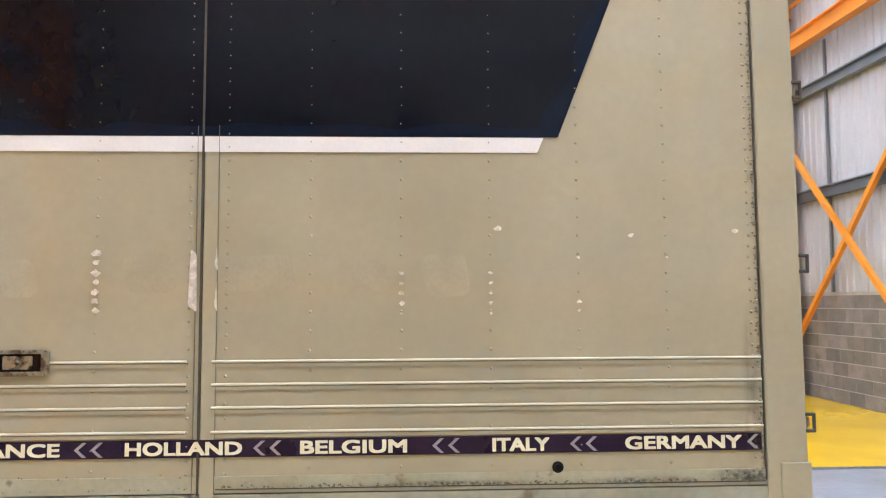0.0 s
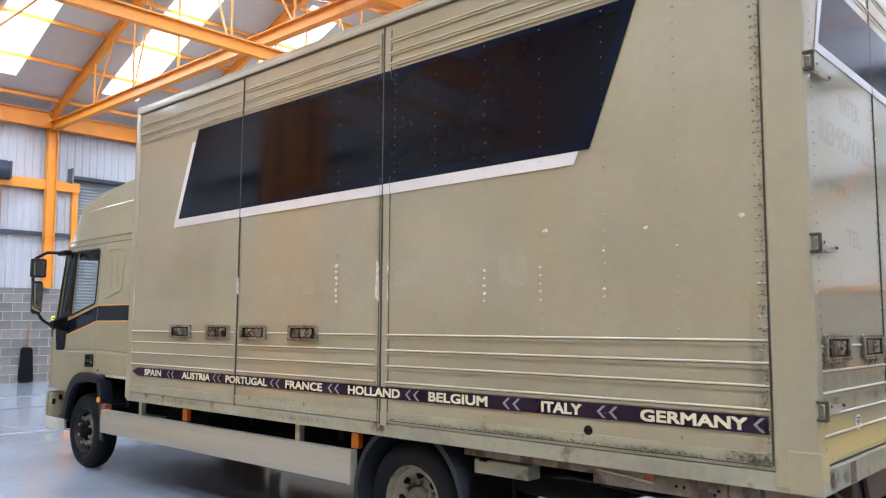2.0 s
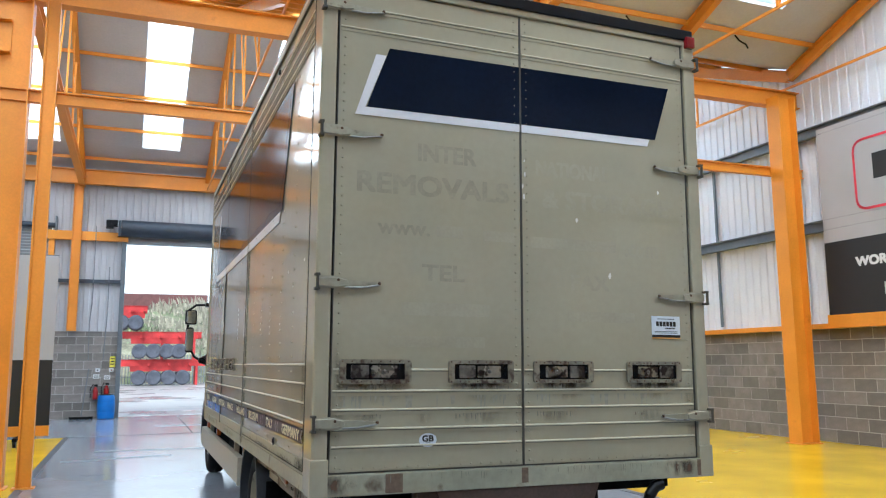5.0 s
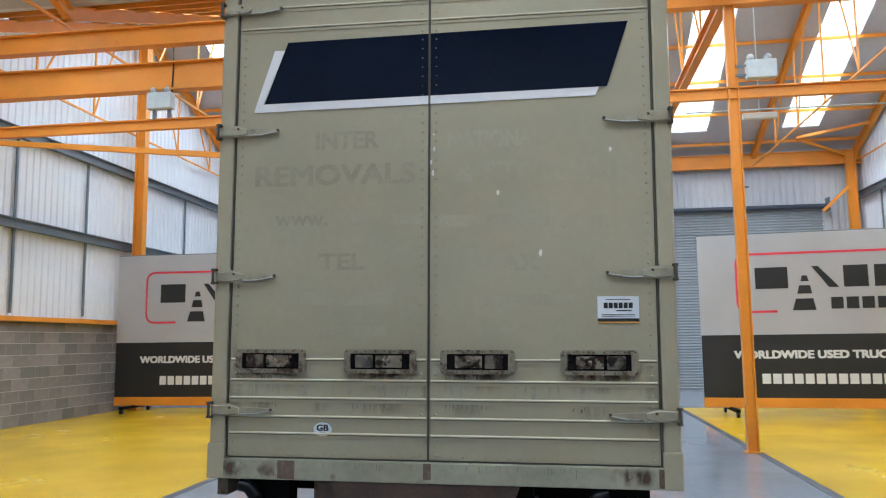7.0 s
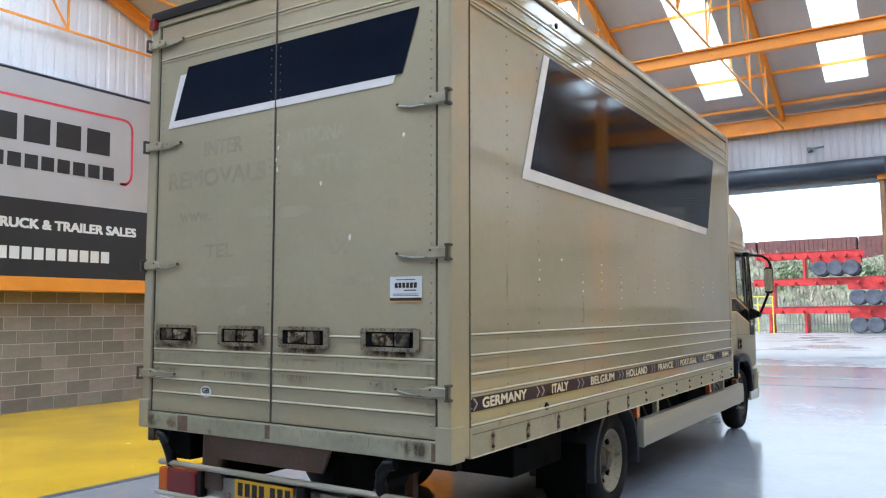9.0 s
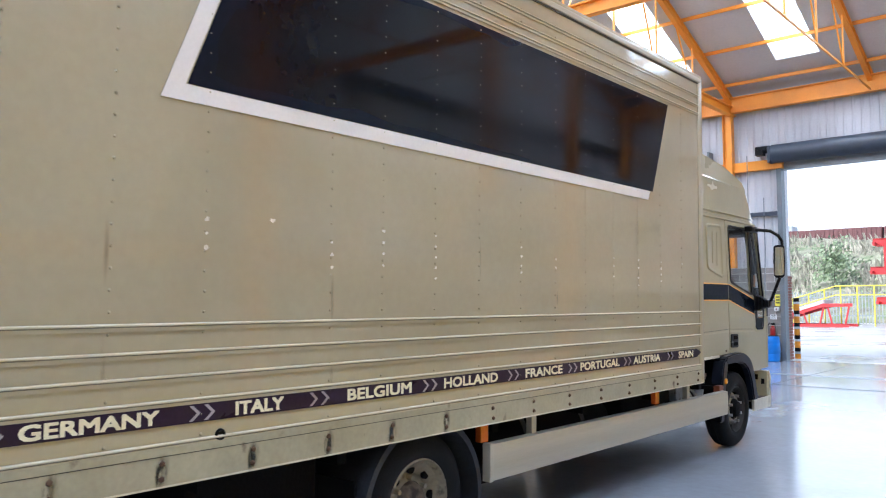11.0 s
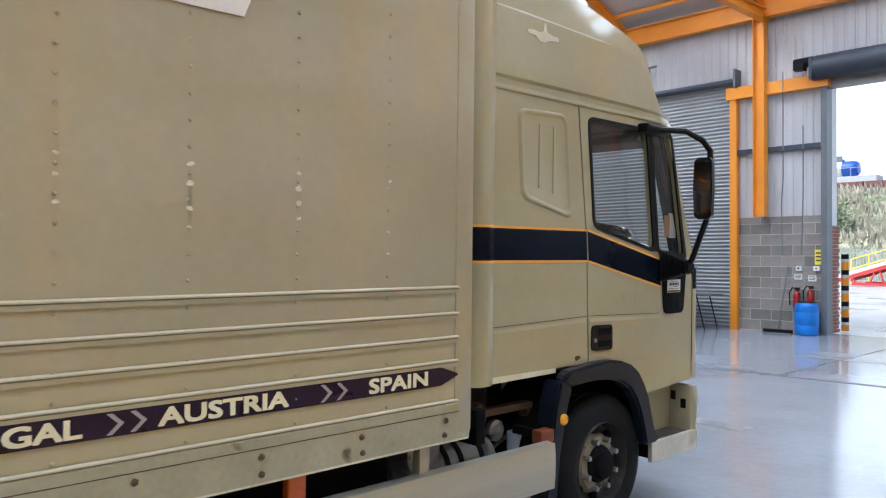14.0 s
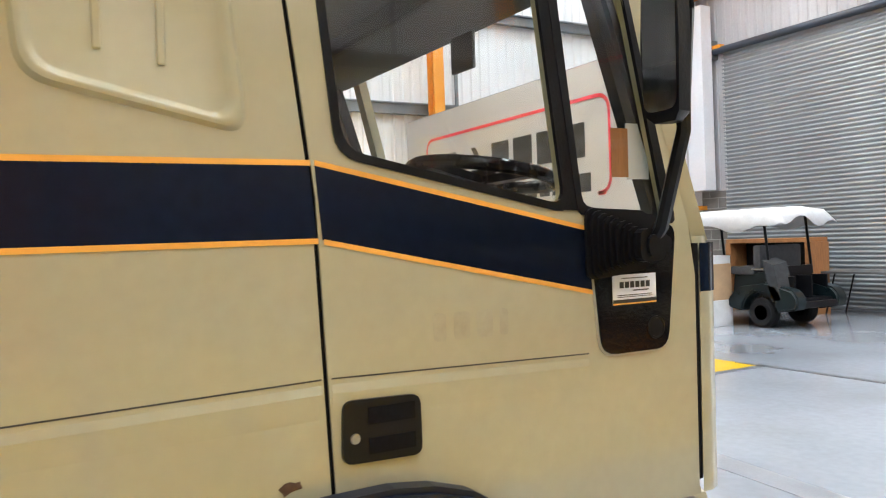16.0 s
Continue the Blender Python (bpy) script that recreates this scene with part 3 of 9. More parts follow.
def letter_parts(name, mat, label, parent, text, place, u0, u1, v0, v1, depth, weight=0.0):
    """Lettering with each letter a part of its own."""
    pts, polys = glyph_mesh(text)
    owner = list(range(len(pts)))
    for p in polys:
        roots = set()
        for i in p:
            while owner[i] != i:
                i = owner[i]
            roots.add(i)
        low = min(roots)
        for r in roots:
            owner[r] = low
    letters = {}
    for p in polys:
        i = p[0]
        while owner[i] != i:
            i = owner[i]
        letters.setdefault(i, []).append(p)
    for group in letters.values():
        bm = bmesh.new()
        lay_glyphs(bm, pts, group, place, u0, u1, v0, v1, depth, weight)
        part(name, bm, mat, parent, label)


# ---- the hall ----
XL, XR, YF, YV, YB = -9.6, 9.6, 20.2, 7.05, -5.45  # side walls, front wall, valley, back wall
YV2 = -6.1  # rear eave
BAYS = ((YV, YF), (YV2, YV))
EAVE, SLOPE = 7.0, 0.40
DOOR = (-2.42, 2.12, 5.0)
SHUT_L, SHUT_R, SHUT_TOP = (-8.93, -4.32), (3.95, 8.5), 5.3
COLS = (-3.67, 3.3)


def roof_z(y):
    for a, b in BAYS:
        if a <= y <= b + 0.4:
            return EAVE + ((b - a) / 2 - abs(y - (a + b) / 2)) * SLOPE
    return EAVE


def build_floor():
    bm = bmesh.new()
    box(bm, -3.25, 3.25, YB, YF + 0.3, -0.2, 0.0)
    f = tagged(part("floor", bm, "greyfloor"), "glossy pale grey epoxy concrete floor down the hall's middle", "floor", kind="structure")
    for nm, x0, x1 in (("floor_left", XL, -3.25), ("floor_right", 3.25, XR)):
        bm = bmesh.new()
        box(bm, x0, x1, YB, 14.1, -0.2, 0.0)
        tagged(part(nm, bm, "yellowfloor"), "glossy bright yellow painted floor beside the grey aisle", "floor", kind="structure")
    for nm, x0, x1 in (("floor_front_left", XL, -3.25), ("floor_front_right", 3.25, XR)):
        bm = bmesh.new()
        box(bm, x0, x1, 14.1, YF + 0.3, -0.2, 0.0)
        tagged(part(nm, bm, "greyfloor"), "pale grey concrete floor before the shutters", "floor", kind="structure")
    for s in (-1, 1):
        bm = bmesh.new()
        box(bm, s * 3.25 - 0.05, s * 3.25 + 0.05, YB, 14.1, 0.0, 0.004)
        tagged(part("floor_line", bm, "darkline"), "dark grey painted line edging the yellow floor", "floor line", kind="structure")
    bm = bmesh.new()
    box(bm, -3.6, 8.0, 14.06, 14.14, 0.0, 0.004)
    tagged(part("floor_joint", bm, "darkline"), "dark straight joint across the grey floor", "floor joint", kind="structure")
    bm = bmesh.new()
    box(bm, -0.80, -0.77, 14.14, YF + 0.2, 0.0, 0.003)
    tagged(part("floor_joint", bm, "darkline"), "dark straight joint along the grey floor", "floor joint", kind="structure")
    for i, (a, b, y) in enumerate(((-2.6, 0.4, 11.0), (-1.5, 1.9, 16.4), (-3.0, -1.4, 9.6))):
        bm = bmesh.new()
        bar(bm, (a, y, 0.002), (b, y + 0.35 * (i - 1), 0.002), 0.22, 0.002)
        tagged(part("floor_scuff", bm, "floormark"), "faint dark tyre scuff on the grey floor", "floor scuff", kind="structure")


def sheeting(name, x0, y0, x1, y1, z0, top, label, holes=(), pitch=0.2, depth=0.02, mat="clad"):
    """Profiled steel wall sheet between two plan points, up to top(x, y); the ribs stand to the left of the way."""
    bm = bmesh.new()
    a, b = Vector((x0, y0, 0)), Vector((x1, y1, 0))
    n, d = (b - a).length, (b - a).normalized()
    out = Vector((-d.y, d.x, 0))
    s, pts = 0.0, []
    while s < n:
        for du, dd in ((0, 0), (0.11, 0), (0.13, depth), (0.18, depth)):
            if s + du < n:
                pts.append((s + du, dd))
        s += pitch
    pts.append((n, 0))
    for (u0, d0), (u1, d1) in zip(pts, pts[1:]):
        um = (u0 + u1) / 2
        spans = [(z0, None)]
        for hu0, hu1, hz in holes:
            if hu0 <= um <= hu1:
                spans = [(hz, None)]
        for zl, _ in spans:
            p, q = a + d * u0 + out * d0, a + d * u1 + out * d1
            zp, zq = top(p.x, p.y), top(q.x, q.y)
            f = [bm.verts.new((p.x, p.y, zl)), bm.verts.new((q.x, q.y, zl)), bm.verts.new((q.x, q.y, zq)), bm.verts.new((p.x, p.y, zp))]
            bm.faces.new(f)
    bmesh.ops.remove_doubles(bm, verts=bm.verts, dist=0.0005)
    ob = tagged(part(name, bm, mat), label, "wall", kind="structure")
    md = ob.modifiers.new("thickness", "SOLIDIFY")
    md.thickness, md.offset = 0.02, 0
    return ob


BLOCK_MESH = {}


def block_wall(name, a, b, z1, label, near, rows=None):
    """A wall of laid concrete blocks from plan point a to b; near picks the blocks that are objects of their own."""
    a, b = Vector((*a, 0)), Vector((*b, 0))
    n, d = (b - a).length, (b - a).normalized()
    m = Matrix((d, Vector((-d.y, d.x, 0)), Vector((0, 0, 1)))).transposed().to_4x4()
    m.translation = a
    bm = bmesh.new()
    box(bm, 0, n, -0.19, -0.005, 0, z1, 0, m)
    wall = tagged(part(name, bm, "mortar"), label, "wall", kind="structure")
    course, length, j = 0.225, 0.45, 0.014
    rest, singles = bmesh.new(), 0
    k = 0
    while k * course < z1 - 0.05:
        s = -0.225 if k % 2 else 0.0
        while s < n:
            u0, u1 = max(s, 0) + (j / 2), min(s + length, n) - j / 2
            z0, zt = k * course + j / 2, min((k + 1) * course, z1) - j / 2
            s += length
            if u1 - u0 < 0.05:
                continue
            p = m @ Vector(((u0 + u1) / 2, 0, (z0 + zt) / 2))
            key = (round(u1 - u0, 3), round(zt - z0, 3))
            if near(p) and singles < 300:
                if key not in BLOCK_MESH:
                    bb = bmesh.new()
                    box(bb, -key[0] / 2, key[0] / 2, -0.03, 0, -key[1] / 2, key[1] / 2, 0.004)
                    me = bpy.data.meshes.new("block")
                    bb.to_mesh(me)
                    bb.free()
                    me.materials.append(M["block"])
                    BLOCK_MESH[key] = me
                o = new("block", BLOCK_MESH[key])
                o.parent = wall
                o.matrix_basis = Matrix.Translation(p) @ m.to_3x3().to_4x4() @ Matrix.Translation((0, random.uniform(-0.002, 0.002), 0))
                singles += 1
            else:
                v = [rest.verts.new(m @ Vector(c)) for c in ((u0, 0, z0), (u1, 0, z0), (u1, 0, zt), (u0, 0, zt), (u0, -0.03, z0), (u1, -0.03, z0), (u1, -0.03, zt), (u0, -0.03, zt))]
                for f in ((0, 1, 2, 3), (0, 4, 5, 1), (1, 5, 6, 2), (2, 6, 7, 3), (3, 7, 4, 0)):
                    rest.faces.new([v[i] for i in f])
        k += 1
    if len(rest.verts):
        tagged(part("blocks", rest, "block", wall), kind="stuff")
    else:
        rest.free()
    return wall


def build_walls():
    gable = lambda x, y: roof_z(y) - 0.02
    sheeting("wall_left", XL, YB, XL, YF, 2.0, gable, "white profiled steel sheeting above the block base")
    sheeting("wall_right", XR, YF, XR, YB, 2.0, gable, "white profiled steel sheeting above the block base")
    flat = lambda x, y: EAVE
    sheeting("wall_back", XR, YB, XL, YB, 1.85, gable, "white profiled steel sheeting above the block base", mat="cladshaded")
    holes = [(SHUT_L[0] - XL, SHUT_L[1] - XL, SHUT_TOP), (DOOR[0] - XL, DOOR[1] - XL, DOOR[2]), (SHUT_R[0] - XL, SHUT_R[1] - XL, SHUT_TOP)]
    sheeting("wall_front", XL, YF, XR, YF, 2.4, flat, "pale profiled steel sheeting over the doors and piers", holes, mat="cladshaded")
    for z in (3.56, 5.42):
        bm = bmesh.new()
        for q in ((0.04, 0.10, z - 0.10, z + 0.10), (0.10, 0.16, z + 0.08, z + 0.10), (0.10, 0.16, z - 0.10, z - 0.08)):
            box(bm, XL + 0.2, XR - 0.2, YB + q[0], YB + q[1], q[2], q[3])
        tagged(part("rail_back", bm, "greysteel"), "dark grey steel sheeting rail along the back wall", "wall rail", kind="structure")
    for k in range(8):
        x = -8.5 + k * 2.385
        bm = bmesh.new()
        box(bm, x, x + 0.06, YB + 0.03, YB + 0.06, 1.85, 6.2)
        tagged(part("wall_seam", bm, "greysteel"), "grey steel sheeting post", "wall post", kind="structure")
    for nm, x in (("rail_left", XL), ("rail_right", XR)):
        s = 1 if x < 0 else -1
        for z in (3.85, 5.62):
            bm = bmesh.new()
            for q in ((0.04, 0.10, z - 0.10, z + 0.10), (0.10, 0.16, z + 0.08, z + 0.10), (0.10, 0.16, z - 0.10, z - 0.08)):
                xs = sorted((x + s * q[0], x + s * q[1]))
                box(bm, xs[0], xs[1], YB, YF - 0.2, q[2], q[3])
            tagged(part(nm, bm, "greysteel"), "dark grey steel sheeting rail along the wall", "wall rail", kind="structure")
        y = YB + 1.0
        while y < YF:
            bm = bmesh.new()
            xs = sorted((x + s * 0.045, x + s * 0.075))
            box(bm, xs[0], xs[1], y, y + 0.06, 2.15, 5.5)
            tagged(part("wall_seam", bm, "greysteel"), "grey steel sheeting post", "wall post", kind="structure")
            y += 2.3
        bm = bmesh.new()
        xs = sorted((x, x + s * 0.14))
        box(bm, xs[0], xs[1], YB, YF, 2.0, 2.08)
        box(bm, xs[0], xs[1], YB, YF, 2.08, 2.09)
        tagged(part("ledge", bm, "orange"), "orange painted ledge along the top of the block base", "ledge", kind="structure")


def build_roof():
    xs = [-7.72 + 3.08 * k for k in range(6)]
    for bay, (ya, yb) in enumerate(BAYS):
        ym = (ya + yb) / 2
        for y0, y1, low in ((ya, ym, ya), (ym, yb, yb)):
            zf = lambda y: EAVE + abs(y - low) * SLOPE
            h0, h1 = (y0 + 1.2, y1 - 0.5) if low == ya else (y0 + 0.5, y1 - 1.2)
            end = y1 + 0.3 if y1 == YF else y1
            loops = [[(XL, y0), (XR, y0), (XR, end), (XL, end)]] + [[(x - 0.5, h0), (x - 0.5, h1), (x + 0.5, h1), (x + 0.5, h0)] for x in xs]
            bm = bmesh.new()
            plate(bm, loops, 0.06, lambda u, v, w: (u, v, (EAVE + abs(min(v, YF) - low) * SLOPE) + w))
            tagged(part("ceiling", bm, "roofsheet"), "pale grey lined roof sheeting on orange purlins", "ceiling", kind="structure")
            for x in xs:
                bm = bmesh.new()
                c = [(x - 0.54, h0 - 0.05), (x + 0.54, h0 - 0.05), (x + 0.54, h1 + 0.05), (x - 0.54, h1 + 0.05)]
                bm.faces.new([bm.verts.new((u, v, zf(v) + 0.07)) for u, v in c])
                o = tagged(part("roof_light", bm, "rooflight"), "long translucent white roof light strip", "roof light", group="roof lights", kind="structure")
                o.visible_shadow = False
                yc = (h0 + h1) / 2
                nrm = Vector((0, -SLOPE if low == ya else SLOPE, 1)).normalized()
                lamp = new("roof_daylight", bpy.data.lights.new("roof_daylight", "AREA"))
                lamp.data.shape, lamp.data.size, lamp.data.size_y = "RECTANGLE", 1.0, (h1 - h0) * 1.06
                lamp.data.energy, lamp.data.color = SKY_LAMP, (0.90, 0.96, 1.0)
                lamp.matrix_world = Matrix.Translation((x, yc, zf(yc) + 0.14)) @ (Vector((0, 0, -1)).rotation_difference(-nrm).to_matrix().to_4x4())
            for k in range(5):
                y = y0 + (y1 - y0) * (k + 0.5) / 5
                bm = bmesh.new()
                bar(bm, (XL, y, zf(y) - 0.05), (XR, y, zf(y) - 0.05), 0.04, 0.085)
                tagged(part("purlin", bm, "orange"), "slim orange roof purlin", "purlin", kind="structure")


def build_frame():
    for k in range(7):
        x = (-9.45, -7.0, -3.6, -0.2, 3.3, 6.6, 9.45)[k]
        for y0, y1 in [(e, (a + b) / 2) for a, b in BAYS for e in (a, b)]:
            bm = bmesh.new()
            ibeam(bm, (x, y0, EAVE - 0.16), (x, y1, roof_z(y1) - 0.22), 0.12, 0.22)
            tagged(part("rafter", bm, "orange"), "orange painted steel roof rafter", "rafter", kind="structure")
        for ya, yb in BAYS:
            ym = (ya + yb) / 2
            bm = bmesh.new()
            zt = 6.62
            if k in (2, 4):
                ibeam(bm, (x, ya, zt), (x, yb, zt), 0.16, 0.24)
            else:
                bar(bm, (x, ya, zt), (x, yb, zt), 0.035, 0.04)
            for f in (0.2, 0.35, 0.65, 0.8):
                y = ya + (yb - ya) * f
                bar(bm, (x, y, zt), (x, y, roof_z(y) - 0.25), 0.035, 0.035)
                y2 = y + (0.95 if f < 0.5 else -0.95)
                bar(bm, (x, y, zt), (x, y2, roof_z(y2) - 0.28), 0.03, 0.03)
            bar(bm, (x, ym, zt), (x, ym, roof_z(ym) - 0.25), 0.04, 0.04)
            tagged(part("roof_truss", bm, "orange"), "orange lattice tie and hangers below the rafters", "roof truss", kind="structure")
    beams = (("valley_beam", (XL, YV, 6.35), (XR, YV, 6.35), 0.18, 0.32, "deep orange valley beam across the hall"),
             ("eave_beam", (XL, YB + 0.3, 6.3), (XR, YB + 0.3, 6.3), 0.18, 0.3, "orange eaves beam along the back wall"),
             ("cross_rail", (XL, YV, 4.92), (XR, YV, 4.92), 0.10, 0.17, "slim orange rail across the hall between the posts"),
             ("crane_beam", (XL, YV - 0.02, 5.67), (-3.7, YV - 0.02, 5.67), 0.2, 0.45, "deep orange beam from the wall to the column"),
             ("eave_beam", (XL, YF - 0.22, 6.76), (XR, YF - 0.22, 6.76), 0.2, 0.42, "orange eaves beam along the front wall"))
    for nm, a, b, w, h, lab in beams:
        bm = bmesh.new()
        ibeam(bm, a, b, w, h)
        tagged(part(nm, bm, "orange"), lab, "beam", kind="structure")
    cols = [(-3.705, YV, 0.26, 0.5, 0, 6.2, "broad orange I-section column on the yellow floor"),
            (-3.22, YV - 0.1, 0.1, 0.17, 0, 6.2, "slim orange post beside the aisle"),
            (3.185, YV, 0.1, 0.145, 0, 6.2, "slim orange post beside the aisle"),
            (XL + 0.6, YV - 0.2, 0.3, 0.4, 0, 6.3, "broad orange I-section column by the block wall"),
            (XR - 0.6, YV - 0.2, 0.3, 0.4, 0, 6.3, "broad orange I-section column by the block wall")]
    for x, y, d, w, z0, z1, lab in cols:
        bm = bmesh.new()
        ibeam(bm, (x, y, z0), (x, y, z1), d, w, 0.018, up=(1, 0, 0))
        box(bm, x - w / 2 - 0.04, x + w / 2 + 0.04, y - d / 2 - 0.04, y + d / 2 + 0.04, 0, 0.015)
        tagged(part("column", bm, "orange"), lab, "column", kind="structure")
    bm = bmesh.new()
    box(bm, XL + 0.12, XL + 0.58, YF - 0.5, YF - 0.2, 2.4, 6.3, 0.01)
    tagged(part("column_casing", bm, "clad"), "white sheeted casing round the corner column", "column casing", kind="structure")
    bm = bmesh.new()
    box(bm, XL + 0.42, SHUT_L[0] + 0.12, YF - 0.18, YF - 0.06, 5.30, 5.46, 0.005)
    tagged(part("lintel", bm, "orange"), "short orange lintel stub at the shutter's corner", "beam", kind="structure")
    for x, y in [(x, y) for x in (XL + 0.35, XR - 0.35) for y in (13.4, YF - 0.35, YB + 0.3)]:
        if x > 0 or y != YF - 0.35:
            bm = bmesh.new()
            ibeam(bm, (x, y, 0), (x, y, roof_z(y) - 0.3), 0.2, 0.24, 0.015, up=(1, 0, 0))
            tagged(part("column", bm, "orange"), "orange column against the side wall", "column", kind="structure")
    for a, b in (((XL + 0.6, YV, 4.85), (-4.0, YV, 4.35)), ((7.65, 19.3, 7.24), (XR - 0.1, 18.7, 7.45)), ((7.65, 19.3, 7.22), (XR - 0.3, 19.95, 6.75)), ((XR - 0.4, YF - 0.4, 5.9), (8.4, YF - 0.4, 5.15)),
                 ((9.5, YB + 0.2, 0.7), (5.3, YB + 0.2, 4.9)), ((9.5, YB + 0.29, 4.85), (5.3, YB + 0.29, 0.7)),
                 ((XR - 0.25, -5.1, 1.7), (XR - 0.25, -2.2, 4.1)), ((XR - 0.25, -5.1, 1.75), (XR - 0.25, -2.2, 0.65))):
        bm = bmesh.new()
        bar(bm, a, b, 0.08, 0.08)
        tagged(part("brace", bm, "orange"), "orange diagonal steel brace", "brace", kind="structure")


def build_front():
    for s, (pa, pb) in ((-1, (SHUT_L[1], DOOR[0])), (1, (DOOR[1], SHUT_R[0]))):
        cx = COLS[0] if s < 0 else COLS[1]
        bm = bmesh.new()
        ibeam(bm, (cx, YF - 0.22, 2.4), (cx, YF - 0.22, 6.6), 0.2, 0.24, 0.015, up=(1, 0, 0))
        tagged(part("column", bm, "orange"), "orange steel stanchion standing on the block pier", "column", kind="structure")
        bm = bmesh.new()
        box(bm, pa - 0.12 if s < 0 else pa - 0.1, pb + 0.1 if s < 0 else pb + 0.12, YF - 0.2, YF - 0.04, 4.95, 5.2)
        tagged(part("lintel", bm, "orange"), "orange steel lintel between the door openings", "beam", kind="structure")
        bm = bmesh.new()
        box(bm, pa, pb, YF - 0.12, YF - 0.05, 3.75, 3.85)
        tagged(part("rail", bm, "darksteel"), "dark sheeting rail above the pier", "wall rail", kind="structure")
        xs = pa if s < 0 else pb
        bm = bmesh.new()
        box(bm, xs - 0.05, xs + 0.1, YF - 0.16, YF - 0.04, 0, 5.0)
        tagged(part("door_post", bm, "orange"), "orange steel post at the shutter's edge", "door post", kind="structure")
        xd = pb if s < 0 else pa
        bm = bmesh.new()
        box(bm, xd - 0.06, xd + 0.06, YF - 0.14, YF + 0.12, 0, 4.95)
        tagged(part("door_frame", bm, "greysteel" if s < 0 else "doorpost"), "steel upright guide of the open roller door", "door frame", kind="structure")
    for nm, (x0, x1) in (("roller_shutter", SHUT_L), ("roller_shutter", SHUT_R)):
        t = thing(nm, ((x0 + x1) / 2, YF, 0), "closed grey steel roller shutter door", "roller shutter", group="roller shutters", kind="structure")
        z, k = 0.0, 0
        bm = bmesh.new()
        box(bm, x0, x1, YF + 0.02, YF + 0.03, 0, SHUT_TOP)
        part("backing", bm, "shutter", t)
        me = None
        while z < SHUT_TOP - 0.05:
            if me is None:
                b2 = bmesh.new()
                prof = [(0, 0.0), (0.012, 0.012), (0.0, 0.03), (-0.022, 0.055), (-0.012, 0.078), (0, 0.083)]
                a = [b2.verts.new((-(x1 - x0) / 2, p[0], p[1])) for p in prof]
                b = [b2.verts.new(((x1 - x0) / 2, p[0], p[1])) for p in prof]
                for i in range(len(prof) - 1):
                    b2.faces.new((a[i], b[i], b[i + 1], a[i + 1]))
                bmesh.ops.recalc_face_normals(b2, faces=b2.faces)
                me = bpy.data.meshes.new("slat")
                b2.to_mesh(me)
                b2.free()
                me.materials.append(M["shutter"])
                me.shade_smooth()
            o = new("slat", me)
            o.parent = t
            o.location = (0, 0, z)
            z += 0.083
        bm = bmesh.new()
        rod(bm, (x0 - 0.1, YF - 0.12, SHUT_TOP + 0.04), (x1 + 0.1, YF - 0.12, SHUT_TOP + 0.04), 0.075, 20)
        part("roller", bm, "darksteel", t, "dark coiled roller above the shutter", True)
        for x in (x0 - 0.12, x1 + 0.12):
            bm = bmesh.new()
            box(bm, x - 0.02, x + 0.02, YF - 0.32, YF, SHUT_TOP - 0.12, SHUT_TOP + 0.28)
            part("end_plate", bm, "greysteel", t)
    t = thing("roller_door", ((DOOR[0] + DOOR[1]) / 2, YF, 0), "open roller door with a dark coil above the daylight opening", "roller door", kind="structure")
    bm = bmesh.new()
    rod(bm, (DOOR[0] - 0.1, YF - 0.25, 5.32), (DOOR[1] + 0.1, YF - 0.25, 5.32), 0.24, 28)
    part("roller", bm, "darksteel", t, "dark blue-grey coiled door curtain", True)
    bm = bmesh.new()
    box(bm, DOOR[0], DOOR[1], YF - 0.02, YF + 0.02, 4.9, 5.2)
    for z in (4.94, 5.02, 5.1):
        box(bm, DOOR[0], DOOR[1], YF - 0.035, YF - 0.02, z, z + 0.03)
    part("bottom_lath", bm, "shutter", t)
    for x in (DOOR[0] - 0.14, DOOR[1] + 0.14):
        bm = bmesh.new()
        box(bm, x - 0.03, x + 0.03, YF - 0.46, YF, 5.08, 5.52)
        part("end_plate", bm, "darksteel", t)
    bm = bmesh.new()
    rod(bm, (DOOR[0] - 0.5, YF - 0.3, 5.45), (DOOR[0] - 0.2, YF - 0.3, 5.45), 0.1, 14)
    box(bm, DOOR[0] - 0.5, DOOR[0] - 0.3, YF - 0.4, YF - 0.2, 5.3, 5.42, 0.01)
    part("motor", bm, "black", t, "black electric door motor")
    bm = bmesh.new()
    tube(bm, [(DOOR[0] - 0.75, YF - 0.28, 5.35), (DOOR[0] - 0.75, YF - 0.28, 3.2), (DOOR[0] - 0.8, YF - 0.25, 2.6), (DOOR[0] - 0.78, YF - 0.25, 1.6)], 0.012)
    tube(bm, [(DOOR[0] - 0.35, YF - 0.28, 4.2), (DOOR[0] - 0.35, YF - 0.28, 2.9), (DOOR[0] - 0.4, YF - 0.25, 1.6)], 0.012)
    part("hand_chain", bm, "greysteel", t, "hanging steel hand chain")
    for x in (-6.3, 0.6, 6.2):
        bm = bmesh.new()
        rod(bm, (x - 0.2, YF - 0.25, 5.95), (x + 0.2, YF - 0.25, 5.98), 0.03, 8)
        box(bm, x - 0.22, x - 0.12, YF - 0.3, YF + 0.01, 5.9, 6.0, 0.01)
        tagged(part("wall_bracket", bm, "greysteel"), "small grey steel fitting on the front wall", "bracket")


build_floor()
build_walls()
build_roof()
build_frame()
build_front()


